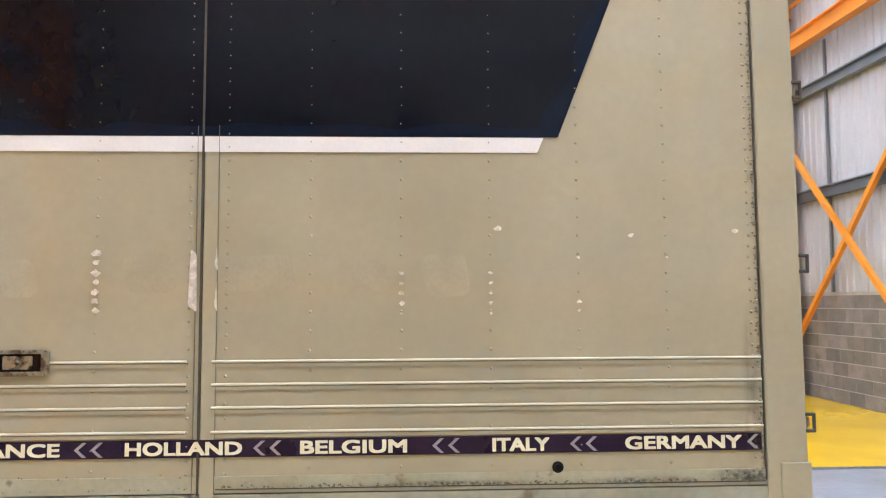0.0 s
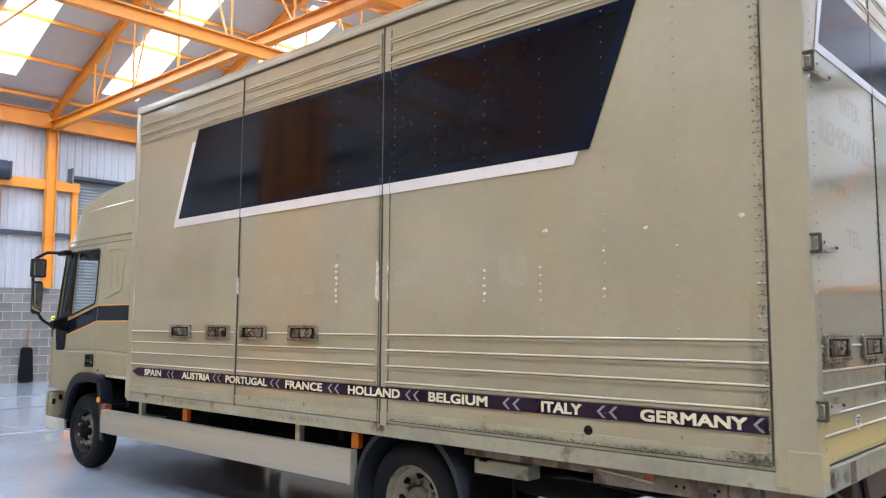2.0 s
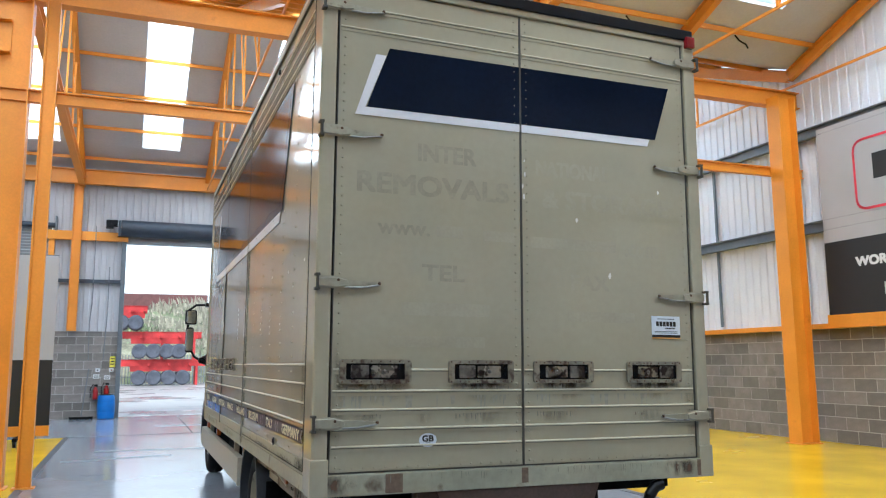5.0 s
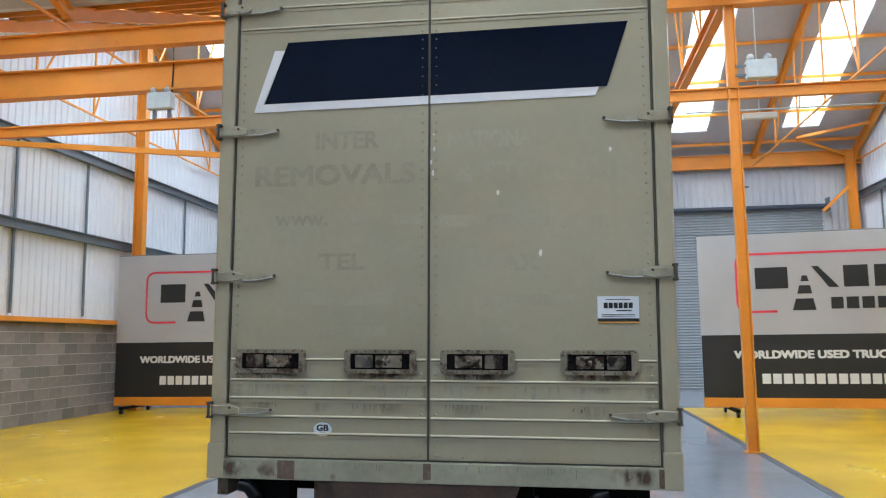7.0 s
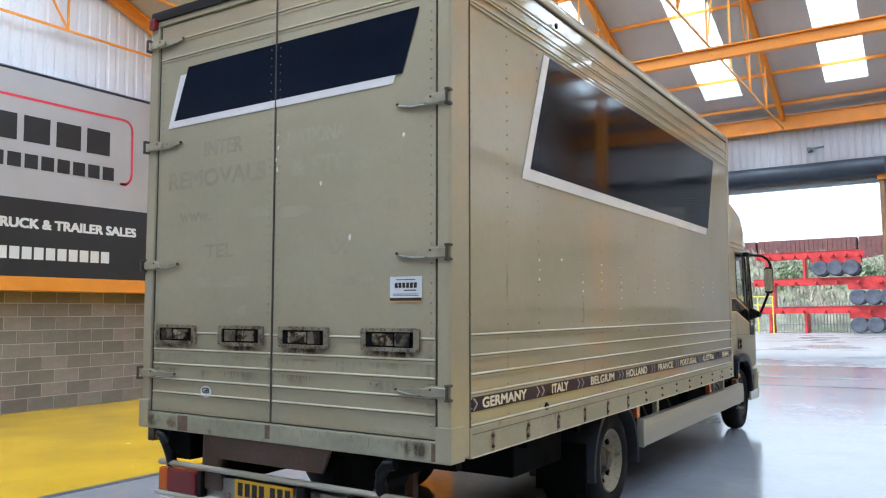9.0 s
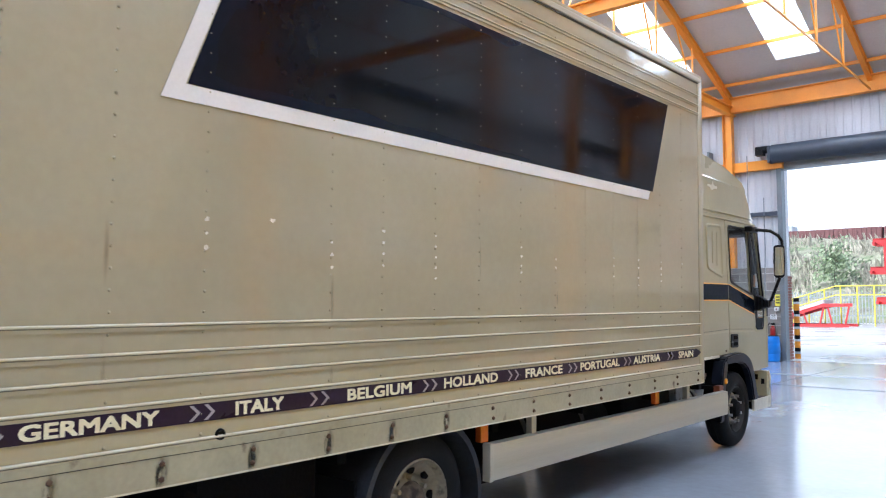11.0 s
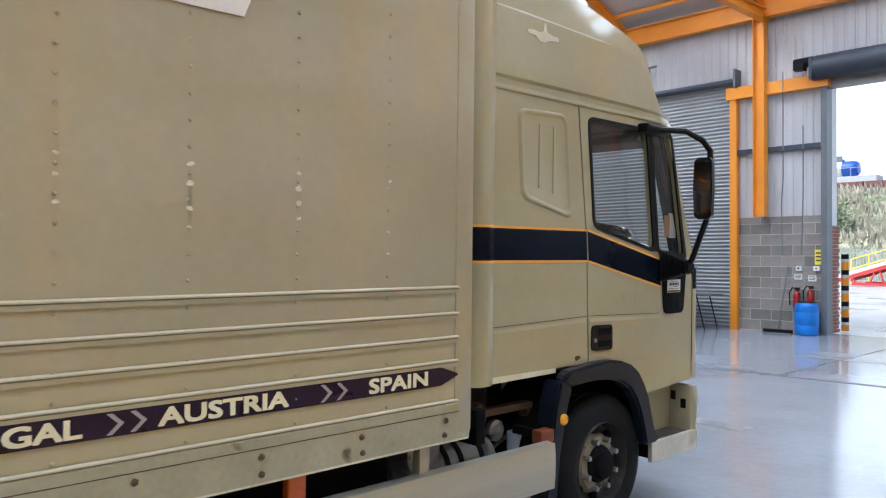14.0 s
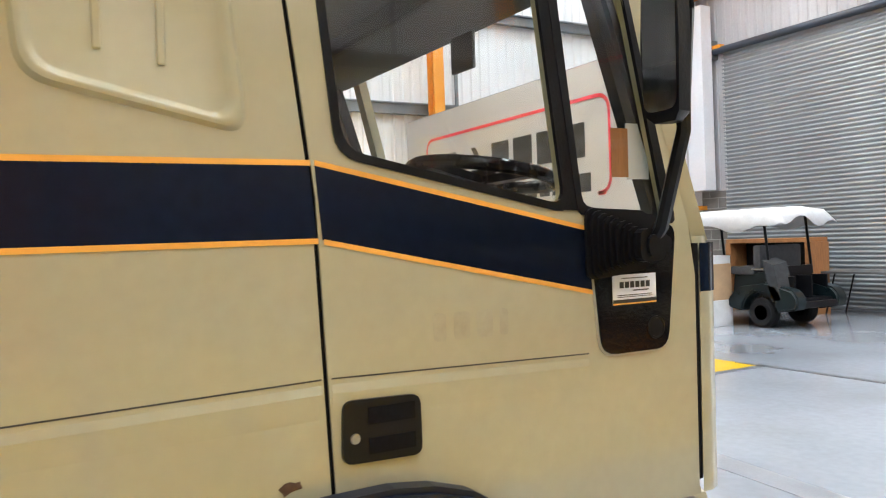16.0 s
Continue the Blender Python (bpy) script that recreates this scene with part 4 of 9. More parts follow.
def banner_face(t, u0, u1, v0, v1, place):
    """Print of a banner on its face: pale upper field, charcoal foot, red rounded outline, dark name blocks."""
    w, h = u1 - u0, v1 - v0
    bm = bmesh.new()
    plate(bm, [[(u0, v0), (u1, v0), (u1, v1), (u0, v1)]], 0.03, lambda u, v, d: place(u, v, d - 0.03))
    part("sheet", bm, "banner", t, "pale grey printed banner sheet")
    bm = bmesh.new()
    plate(bm, [[(u0, v0), (u1, v0), (u1, v0 + 0.38 * h), (u0, v0 + 0.38 * h)]], 0.004, lambda u, v, d: place(u, v, d + 0.001))
    part("dark_field", bm, "bannerdark", t, "charcoal lower field")
    X = lambda f: u0 + f * w
    Y = lambda f: v0 + f * h
    bm = bmesh.new()
    st = 0.045
    outer = rounded([(X(0.12), Y(0.52)), (X(0.12), Y(0.875)), (X(0.865), Y(0.875)), (X(0.865), Y(0.52))], 0.22, 6)
    c = Vector((X(0.49), Y(0.7)))
    path = [Vector((X(0.24), Y(0.52)))] + [Vector(p) for p in outer] + [Vector((X(0.848), Y(0.52)))]
    for p, q in zip(path, path[1:]):
        d = q - p
        if d.length < 1e-4:
            continue
        nn = Vector((-d.y, d.x)).normalized() * st / 2
        e = d.normalized() * st * 0.2
        bm.faces.new([bm.verts.new(place(*v, 0.006)) for v in (p - e + nn, p - e - nn, q + e - nn, q + e + nn)])
    part("red_outline", bm, "bannerred", t, "red rounded outline")
    blocks = [[(a, 0.66), (b, 0.66), (b, 0.79), (a, 0.79)] for a, b in [(0.178, 0.279)] + [(0.437 + 0.0907 * k + 0.009, 0.437 + 0.0907 * (k + 1) - 0.009) for k in range(4)]]
    blocks += [[(0.40 + 0.0456 * k + 0.0046, 0.53), (0.40 + 0.0456 * (k + 1) - 0.0046, 0.53), (0.40 + 0.0456 * (k + 1) - 0.0046, 0.60), (0.40 + 0.0456 * k + 0.0046, 0.60)] for k in range(9)]
    blocks += [[(0.352, 0.79), (0.372, 0.79), (0.432, 0.66), (0.402, 0.66)], [(0.322, 0.735), (0.337, 0.735), (0.342, 0.70), (0.317, 0.70)],
               [(0.312, 0.675), (0.345, 0.675), (0.35, 0.625), (0.305, 0.625)], [(0.300, 0.595), (0.352, 0.595), (0.36, 0.525), (0.288, 0.525)]]
    for f in blocks:
        bm = bmesh.new()
        bm.faces.new([bm.verts.new(place(X(a), Y(b), 0.006)) for a, b in f])
        part("name_block", bm, "bannerdark", t, "heavy dark name block")
    bm = bmesh.new()
    lettering(bm, "WORLDWIDE USED TRUCK & TRAILER SALES", place, X(0.10), X(0.885), Y(0.235), Y(0.285), 0.007, 0.07)
    word_bars(bm, place, X(0.18), X(0.80), Y(0.085), Y(0.145), 0.007, 19)
    tagged(part("white_lettering", bm, "bannerwhite", t), "white capital lettering", kind="stuff")


def standing_banner(u0, u1, y, turn):
    """turn: how much nearer the far end stands."""
    t = thing("banner_stand", ((u0 + u1) / 2, y, 0), "wheeled stand with a wide grey and charcoal company banner", "banner", group="standing banners")
    at = lambda u: y - turn * (u - u0) / (u1 - u0)
    banner_face(t, u0, u1, 0.34, 3.58, lambda u, v, d: Vector((u, at(u) - d, v)))
    for nm, mt, d0, d1, z0, z1, lab in (("base_rail", "orange", -0.02, 0.05, 0.15, 0.34, "orange base rail"), ("top_rail", "greysteel", 0.04, 0.09, 3.56, 3.6, "")):
        bm = bmesh.new()
        plate(bm, [[(u0, z0), (u1, z0), (u1, z1), (u0, z1)]], d1 - d0, lambda u, v, w: Vector((u, at(u) + d0 + w, v)))
        part(nm, bm, mt, t, lab)
    for x in (u0 + 0.04, u1 - 0.04, (u0 + u1) / 2):
        bm = bmesh.new()
        box(bm, x - 0.03, x + 0.03, at(x) + 0.04, at(x) + 0.09, 0.17, 3.56)
        part("upright", bm, "greysteel", t)
    for x in (u0 + 0.5, u1 - 0.5):
        bm = bmesh.new()
        box(bm, x - 0.04, x + 0.04, at(x) - 0.6, at(x) + 0.7, 0.1, 0.16)
        part("foot", bm, "chassis", t)
        for dy in (-0.55, 0.62):
            bm = bmesh.new()
            rod(bm, (x - 0.025, at(x) + dy, 0.055), (x + 0.025, at(x) + dy, 0.055), 0.055, 14)
            part("castor", bm, "black", t)


def wall_banner(y0, y1, x, s):
    t = thing("wall_banner", (x, (y0 + y1) / 2, 2.2), "wide grey and charcoal company banner hung above the block wall", "banner", group="wall banners")
    if s > 0:
        banner_face(t, y0, y1, 2.23, 5.62, lambda u, v, d: Vector((x + d, u, v)))
    else:
        banner_face(t, -y1, -y0, 2.23, 5.62, lambda u, v, d: Vector((x - d, -u, v)))
    bm = bmesh.new()
    xs = sorted((x - s * 0.05, x + s * 0.06))
    box(bm, xs[0], xs[1], y0, y1, 2.0, 2.23, 0.005)
    part("base_rail", bm, "orange", t, "orange base rail")
    wx = XL if s > 0 else XR
    for yy in (y0 + 0.3, (y0 + y1) / 2, y1 - 0.3):
        bm = bmesh.new()
        xs = sorted((wx, x - s * 0.02))
        box(bm, xs[0], xs[1], yy - 0.03, yy + 0.03, 5.3, 5.36)
        part("fixing", bm, "greysteel", t)


standing_banner(-9.45, -3.48, 12.9, 0.0)
standing_banner(3.52, 9.5, 12.4, 0.7)
wall_banner(0.25, 6.5, XL + 0.3, 1)
wall_banner(0.25, 6.5, XR - 0.16, -1)

# ---- the removal truck ----
truck = thing("removal_truck", (0, 3.2, 0), "beige box-bodied removal truck with a sleeper cab on the grey floor", "truck")
truck.rotation_euler = (0, radians(0.8), 0)  # it leans a little to the driver's side
W, BL, ZB, ZT = 1.225, 6.2, 0.80, 3.60  # half width, body length, underside, roof


def tp(name, bm, mat, label="", parent=truck, smooth=False):
    return part(name, bm, mat, parent, label, smooth)


def bx(name, mat, label, *shapes, parent=truck, smooth=False):
    bm = bmesh.new()
    for s in shapes:
        box(bm, *s)
    return tp(name, bm, mat, label, parent, smooth)


# load box: skin, roof, frame posts and rails
bx("box_shell", "beige", "beige sheet-metal load box", (-W + 0.004, W - 0.004, 0.03, BL - 0.02, 0.88, ZT - 0.02))
bx("roof_cap", "beige", "pale roof cap", (-W - 0.01, W + 0.01, -0.01, BL + 0.02, ZT - 0.03, ZT + 0.03, 0.02))
for s in (-1, 1):
    xs = sorted((s * (W - 0.06), s * (W + 0.012)))
    bx("top_rail", "alu", "worn alloy top rail", (*xs, 0.0, BL, 3.555, ZT, 0.008))
    bx("rail_gap", "seam", "dark line under the top rail", (*sorted((s * (W - 0.05), s * (W + 0.006))), 0.19, BL - 0.05, 3.543, 3.554))
    bx("front_post", "beige", "", (*sorted((s * (W - 0.08), s * (W + 0.008))), BL - 0.07, BL + 0.038, 0.8, ZT, 0.03), smooth=True)
    bx("rear_post", "beige", "broad beige rear corner post", (*sorted((s * 1.145, s * (W + 0.006))), -0.012, 0.18, 0.8, ZT, 0.015))
    bx("corner_cap", "beige", "", (*sorted((s * 1.14, s * (W + 0.012))), -0.022, 0.12, 0.79, 0.975, 0.008))
bx("roof_edge", "black", "black rubber edge over the rear doors", (-W + 0.01, W - 0.01, -0.026, -0.004, ZT - 0.045, ZT + 0.022, 0.006))
# side skirts: on the near side rusty, on the driver's side with bracket bolts
bx("side_skirt", "skirt", "scuffed beige lower skirt", (-W - 0.002, -W + 0.05, 0.18, BL, 0.878, 0.95, 0.003))
bx("side_skirt", "skirt", "beige lower skirt", (W - 0.05, W + 0.006, 0.18, BL + 0.02, 0.79, 0.95, 0.004))
bx("chassis_runner", "sill", "rust-streaked runner under the body", (-W + 0.001, -W + 0.07, 0.1, BL, 0.79, 0.872, 0.003))


bx("skirt_lap", "seam", "dark lap line along the skirt", (W - 0.01, W + 0.0075, 0.2, BL + 0.01, 0.912, 0.915))
bx("skirt_lip", "palecoat", "pale folded lip of the skirt", (W - 0.01, W + 0.009, 0.2, BL + 0.01, 0.79, 0.797))


def rivet_lines(side, ys, z0, z1, step, name="rivets"):
    place = on_left if side < 0 else on_right
    for y in ys:
        bm = bmesh.new()
        z = z0
        while z < z1:
            p = place(y + random.uniform(-0.002, 0.002), z, 0.0)
            bmesh.ops.create_cone(bm, cap_ends=True, segments=7, radius1=0.0075, radius2=0.003, depth=0.006, matrix=Matrix.Translation(p + Vector((side * 0.002, 0, 0))) @ Matrix.Rotation(side * math.pi / 2, 4, "Y"))
            z += step
        tagged(tp(name, bm, "beige"), kind="stuff")
    


def lap(name, mat, prof, p0, p1, parent):
    """A thin moulding with one section from p0 to p1; prof gives (up, out)."""
    bm = bmesh.new()
    a = [bm.verts.new(p0(v, w)) for v, w in prof]
    b = [bm.verts.new(p1(v, w)) for v, w in prof]
    for i in range(len(prof) - 1):
        bm.faces.new((a[i], a[i + 1], b[i + 1], b[i]))
    bm.faces.new(a)
    bm.faces.new(b[::-1])
    bmesh.ops.recalc_face_normals(bm, faces=bm.faces)
    return part(name, bm, mat, parent)


def stain(name, mat, place, u, v, w, h, d, label, parent=truck):
    """One soft-edged patch of dirt, w wide and h high, d proud of the sheet."""
    bm = bmesh.new()
    uv = bm.loops.layers.uv.new("patch")
    f = bm.faces.new([bm.verts.new(place(u + a * w, v + b * h, d)) for a, b in ((-0.5, -0.5), (0.5, -0.5), (0.5, 0.5), (-0.5, 0.5))])
    for loop, q in zip(f.loops, ((0, 0), (1, 0), (1, 1), (0, 1))):
        loop[uv].uv = q
    o = part(name, bm, mat, parent, label)
    o.visible_shadow = False
    return o


LIP = ((-0.020, 0), (-0.020, 0.004), (0.0, 0.004), (0.002, 0))
# section of the dark strip that paints the shadow under a bead
SHADE_LINE = ((-0.0045, 0.003), (-0.0045, 0.0046), (-0.0002, 0.0046), (-0.0002, 0.003))
BEAD = ((0.0, 0), (0.0, 0.0075), (0.0025, 0.009), (0.006, 0.009), (0.0095, 0.005), (0.011, 0))


def rib(side, y0, y1, z):
    place = on_left if side < 0 else on_right
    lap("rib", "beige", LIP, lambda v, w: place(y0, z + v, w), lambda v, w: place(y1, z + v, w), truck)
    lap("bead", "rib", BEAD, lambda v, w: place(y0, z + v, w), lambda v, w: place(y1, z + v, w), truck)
    lap("grime_line", "grime", SHADE_LINE, lambda v, w: place(y0, z + v, w), lambda v, w: place(y1, z + v, w), truck)


LEFT_BAYS = ((0.19, 2.645), (2.755, 4.36), (4.41, 6.13))
for y0, y1 in LEFT_BAYS:
    for z in (1.44, 1.34, 1.24, 1.135, 3.43, 3.34, 3.265):
        rib(-1, y0, y1, z)
for z in (1.435, 1.325, 1.225, 1.125, 0.957, 3.43, 3.34, 3.265):
    rib(1, 0.19, 6.15, z)
# near-side door seams and posts
bx("seam_post", "beige", "upright post between the side panels", (-W - 0.003, -W + 0.02, 2.63, 2.69, 0.86, 3.52, 0.002))
bx("seam_gap", "seam", "dark door gap", (-W - 0.0055, -W + 0.01, 2.694, 2.704, 0.87, 3.54))
bx("seam_gap", "seam", "dark door gap", (-W - 0.0055, -W + 0.01, 4.378, 4.387, 0.87, 3.54))
bx("seam_edge", "grime", "grimy edge of the upright post", (-W - 0.0045, -W + 0.01, 2.6275, 2.630, 0.88, 3.5))
bx("seam_edge", "grime", "grimy door edge", (-W - 0.0045, -W + 0.01, 2.722, 2.7245, 0.88, 3.5))
bx("seam_strip", "beige", "", (-W - 0.003, -W + 0.02, 4.39, 4.42, 0.87, 3.5, 0.002))
rivet_lines(-1, (0.61, 1.015, 1.415, 1.815, 2.22, 3.155), 0.98, 3.5, 0.085)
rivet_lines(-1, (0.195, 0.225), 0.9, 3.5, 0.05)
rivet_lines(-1, (2.585, 2.75), 0.9, 3.5, 0.06)
rivet_lines(1, (0.62, 1.03, 1.726, 2.08, 2.494, 2.896, 3.326, 3.733, 4.132, 4.54, 4.94, 5.345, 5.762), 0.98, 3.5, 0.085)
rivet_lines(1, (0.2,), 0.9, 3.5, 0.05)


def chips(side, spots):
    """Rows of rivets rubbed to bare metal."""
    place = on_left if side < 0 else on_right
    for y, zs, big in spots:
        bm = bmesh.new()
        for z in zs:
            r = random.uniform(0.006, 0.010) * big
            c = place(y, z, 0.0062)
            k = 8
            ring = []
            for i in range(k):
                a = 2 * math.pi * i / k
                q = r * random.uniform(0.6, 1.4)
                ring.append(bm.verts.new(c + Vector((0, q * 1.3 * math.cos(a), q * math.sin(a)))))
            bm.faces.new(ring)
        tagged(tp("chipped_paint", bm, "bare"), "paint chipped to bright metal", kind="stuff")


seq = lambda a, b, n: [a + (b - a) * i / max(1, n - 1) for i in range(n)]
chips(-1, ((1.815, seq(1.65, 1.83, 5), 1), (1.415, seq(1.65, 1.83, 5), 1), (1.015, (1.9, 1.66, 1.70), 1), (0.61, (1.9,), 1), (3.155, seq(1.67, 1.92, 7), 1.5), (0.77, (2.0,), 1.3), (0.29, (2.02,), 1.2), (1.38, (2.03,), 1.4)))
chips(1, ((1.03, (1.76, 1.82, 1.88), 1), (1.37, (1.9,), 1), (1.726, (1.7, 1.76, 1.82), 1), (2.08, (1.72, 1.78, 1.84, 1.9), 1), (2.494, seq(1.66, 1.9, 5), 1), (3.326, (1.76, 1.82, 1.88, 1.72), 1), (3.733, (1.76, 1.82), 1), (4.54, (1.72, 1.8, 1.86), 1), (4.94, (1.66, 1.72, 1.8, 1.86), 1), (5.345, seq(1.7, 1.86, 4), 1), (5.762, (1.86,), 1)))
bm = bmesh.new()
for y0, y1, z0, z1 in ((2.715, 2.755, 1.66, 1.94), (2.625, 2.640, 1.66, 1.80), (2.625, 2.640, 1.84, 1.96), (4.36, 4.40, 1.74, 1.9)):
    pts = rounded([(y0, z0), (y1, z0 + 0.03), (y1 - 0.01, z1), (y0 + 0.005, z1 - 0.02)], 0.01, 2)
    bm.faces.new([bm.verts.new(on_left(y, z, 0.0066)) for y, z in pts])
tagged(tp("scraped_edge", bm, "bare"), "door edges scraped to bare metal", kind="stuff")
# dark edge grime along the near-side skirt and up the rear post's edge


def flakes(bm, spots):
    for y, z, r in spots:
        k = random.choice((5, 6, 7))
        a0 = random.uniform(0, 6)
        bm.faces.new([bm.verts.new(on_left(y + 1.25 * r * random.uniform(0.35, 1.2) * math.cos(a0 + i * 2 * math.pi / k), z + r * random.uniform(0.35, 1.1) * math.sin(a0 + i * 2 * math.pi / k), 0.0064)) for i in range(k)])


spots = []
for k in range(260):
    y = random.uniform(0.22, 2.6)
    wgt = 0.5 + 0.5 * noise.noise(Vector((y * 2.2, 3.1, 0)))
    if random.random() < wgt * 1.1:
        spots.append((y, 0.899 + abs(random.gauss(0, 0.007)), random.uniform(0.002, 0.0075)))
spots += [(0.2 + abs(random.gauss(0, 0.05)), 0.90 + abs(random.gauss(0, 0.016)), random.uniform(0.003, 0.010)) for k in range(60)]
spots += [(0.198 + abs(random.gauss(0, 0.007)), random.uniform(0.92, 3.5), random.uniform(0.0025, 0.008)) for k in range(150)]
spots += [(random.uniform(2.75, 4.3), random.choice((0.952, 0.899)) + random.gauss(0, 0.004), random.uniform(0.002, 0.006)) for k in range(60)]
bm = bmesh.new()
flakes(bm, spots)
tagged(tp("flaked_paint", bm, "grime"), "dark flaked paint along the skirt and post edge", kind="stuff")
for y, z, w, h, mt in ((0.30, 0.92, 0.34, 0.09, "grimeveil"), (0.75, 0.905, 0.7, 0.05, "grimeveil"), (1.6, 0.905, 0.9, 0.04, "grimeveil"), (2.70, 0.85, 0.22, 0.12, "rustveil"), (3.6, 0.835, 1.2, 0.07, "dirtveil"), (5.3, 0.84, 1.2, 0.07, "dirtveil"), (0.24, 1.3, 0.10, 0.9, "dirtveil")):
    stain("skirt_grime", mt, lambda u, v, d: on_left(u, v, d), y, z, w, h, 0.0066 if z > 0.88 else 0.0006, "soft grime along the skirt")
bx("edge_gap", "seam", "thin dark gap beside the rear corner post", (-W - 0.0062, -W + 0.01, 0.182, 0.187, 0.9, 3.5))
bx("edge_gap", "seam", "thin dark gap above the sill", (-W - 0.0062, -W + 0.01, 0.19, 2.62, 0.893, 0.897))
bx("edge_gap", "grime", "thin dark gap beside the rear corner post", (W - 0.01, W + 0.0072, 0.182, 0.185, 0.95, 3.5))

# painted panel, white edge strip and country stripe on both sides
for side, place in ((-1, on_left), (1, on_right)):
    def quad(name, pts, mat, d0, d1, label):
        bm = bmesh.new()
        plate(bm, [pts], d1 - d0, lambda u, v, w: place(u, v, d0 + w))
        return tp(name, bm, mat, label)
    if side < 0:
        win = [(5.355, 2.45), (1.098, 2.45), (0.795, 3.22), (5.065, 3.22)]
        strip = [(5.445, 2.378), (1.195, 2.378), (1.165, 2.447), (5.365, 2.447), (5.10, 3.12), (5.165, 3.12)]
    else:
        win = [(0.925, 2.44), (5.205, 2.44), (5.50, 3.22), (1.22, 3.22)]
        strip = [(0.805, 2.365), (5.125, 2.365), (5.155, 2.437), (0.915, 2.437), (1.215, 3.22), (1.13, 3.22)]
    quad("dark_panel", win, "navy", 0.0, 0.004, "glossy dark navy painted panel")
    def wavy(pts, inset):
        c = [sum(p[i] for p in pts) / 4 for i in (0, 1)]
        res = []
        for k in range(4):
            p, q = pts[k], pts[(k + 1) % 4]
            for m_ in range(26):
                f = m_ / 26
                y, z = p[0] + (q[0] - p[0]) * f, p[1] + (q[1] - p[1]) * f
                w_ = inset * (1.0 + 1.3 * noise.noise(Vector((y * 3.1, z * 3.1, side * 2.0))))
                dy, dz = c[0] - y, c[1] - z
                res.append((y + math.copysign(min(abs(dy), w_ * 1.6), dy), z + math.copysign(min(abs(dz), w_ * 0.8), dz)))
        return res
    quad("overpainted_patch", wavy(win, 0.055), "overpaint", 0.004, 0.0048, "blacker overpainted middle of the panel")
    quad("white_strip", strip, "white", 0.0, 0.0038, "white strip edging the dark panel")
    ya, yb = (0.2, 6.1) if side < 0 else (0.2, 6.16)
    tip = [(yb - 0.11, 1.032), (yb, 1.071), (yb - 0.11, 1.108)]
    quad("country_stripe", [(ya, 1.032)] + tip + [(ya, 1.108)], "purple", 0.0, 0.0045, "dark purple stripe low on the body")
    flip = side < 0
    tpl = (lambda u, v, d: on_left(-u, v, d)) if flip else (lambda u, v, d: on_right(u, v, d))
    words = (("SPAIN", 5.859, 5.552), ("AUSTRIA", 5.19, 4.743), ("PORTUGAL", 4.511, 3.943), ("FRANCE", 3.714, 3.285), ("HOLLAND", 3.01, 2.508), ("BELGIUM", 2.258, 1.791), ("ITALY", 1.415, 1.16), ("GERMANY", 0.822, 0.292)) if flip else (
        ("GERMANY", 0.309, 0.838), ("ITALY", 1.194, 1.453), ("BELGIUM", 1.843, 2.307), ("HOLLAND", 2.574, 3.08), ("FRANCE", 3.375, 3.815), ("PORTUGAL", 4.05, 4.62), ("AUSTRIA", 4.845, 5.315), ("SPAIN", 5.67, 5.975))
    for wd, a, b in words:
        letter_parts("letter", "cream", "cream capital letter", truck, wd, tpl, -a if flip else a, -b if flip else b, 1.041, 1.100, 0.0056, 0.06)
    ends = [(words[i][2] + words[i + 1][1]) / 2 for i in range(7)]
    for c in ends + [0.245 if flip else 0.24]:
        for dy in ((-0.045, 0.025) if c > 0.26 else (-0.03,)):
            o, w = c + dy, 0.018
            bm = bmesh.new()
            e = (0.035, 0.0) if not flip else (0.035, 0.0)
            for z0, z1 in ((1.038, 1.070), (1.102, 1.070)):
                bm.faces.new([bm.verts.new(place(*q, 0.0055)) for q in ((o, z0), (o + w, z0), (o + 0.035 + w, z1), (o + 0.035, z1))])
            tp("chevron", bm, "greyvinyl", "grey chevron")
    # round dark vent hole
    bm = bmesh.new()
    lathe(bm, ((0, 0.026), (0.006, 0.024), (0.008, 0.017), (0.002, 0.013)), place(1.124, 0.968, 0), "x", 20) if side > 0 else lathe(bm, ((0, 0.026), (-0.006, 0.024), (-0.008, 0.017), (-0.002, 0.013)), place(1.124, 0.968, 0), "x", 20)
    tp("drain_plug", bm, "black", "round black plug", smooth=True)
    bm = bmesh.new()
    lathe(bm, ((0, 0.02), (side * 0.012, 0.018), (side * 0.014, 0.012)), place(1.3, 3.46, 0.012), "x", 12)
    tp("marker_lamp", bm, "black", "small round marker lamp", smooth=True)

# faded ghost lettering on the rear doors, and faint shades on the near side
for txt, x0, x1, z0, z1 in (("INTER", -0.675, -0.32, 2.565, 2.665), ("NATIONAL", 0.06, 0.565, 2.55, 2.645), ("REMOVALS", -1.02, -0.115, 2.365, 2.483), ("& STORAGE", 0.10, 0.995, 2.36, 2.475), ("www.", -0.90, -0.60, 2.143, 2.20), (".com", 0.66, 0.905, 2.10, 2.175), ("TEL", -0.645, -0.39, 1.90, 1.99), ("FAX", 0.285, 0.547, 1.885, 1.975)):
    letter_parts("ghost_letter", "ghost" if x0 < -0.5 else "faint", "faint ghost of a removed letter", truck, txt, on_rear, x0, x1, z0, z1, -0.0034, 0.05)
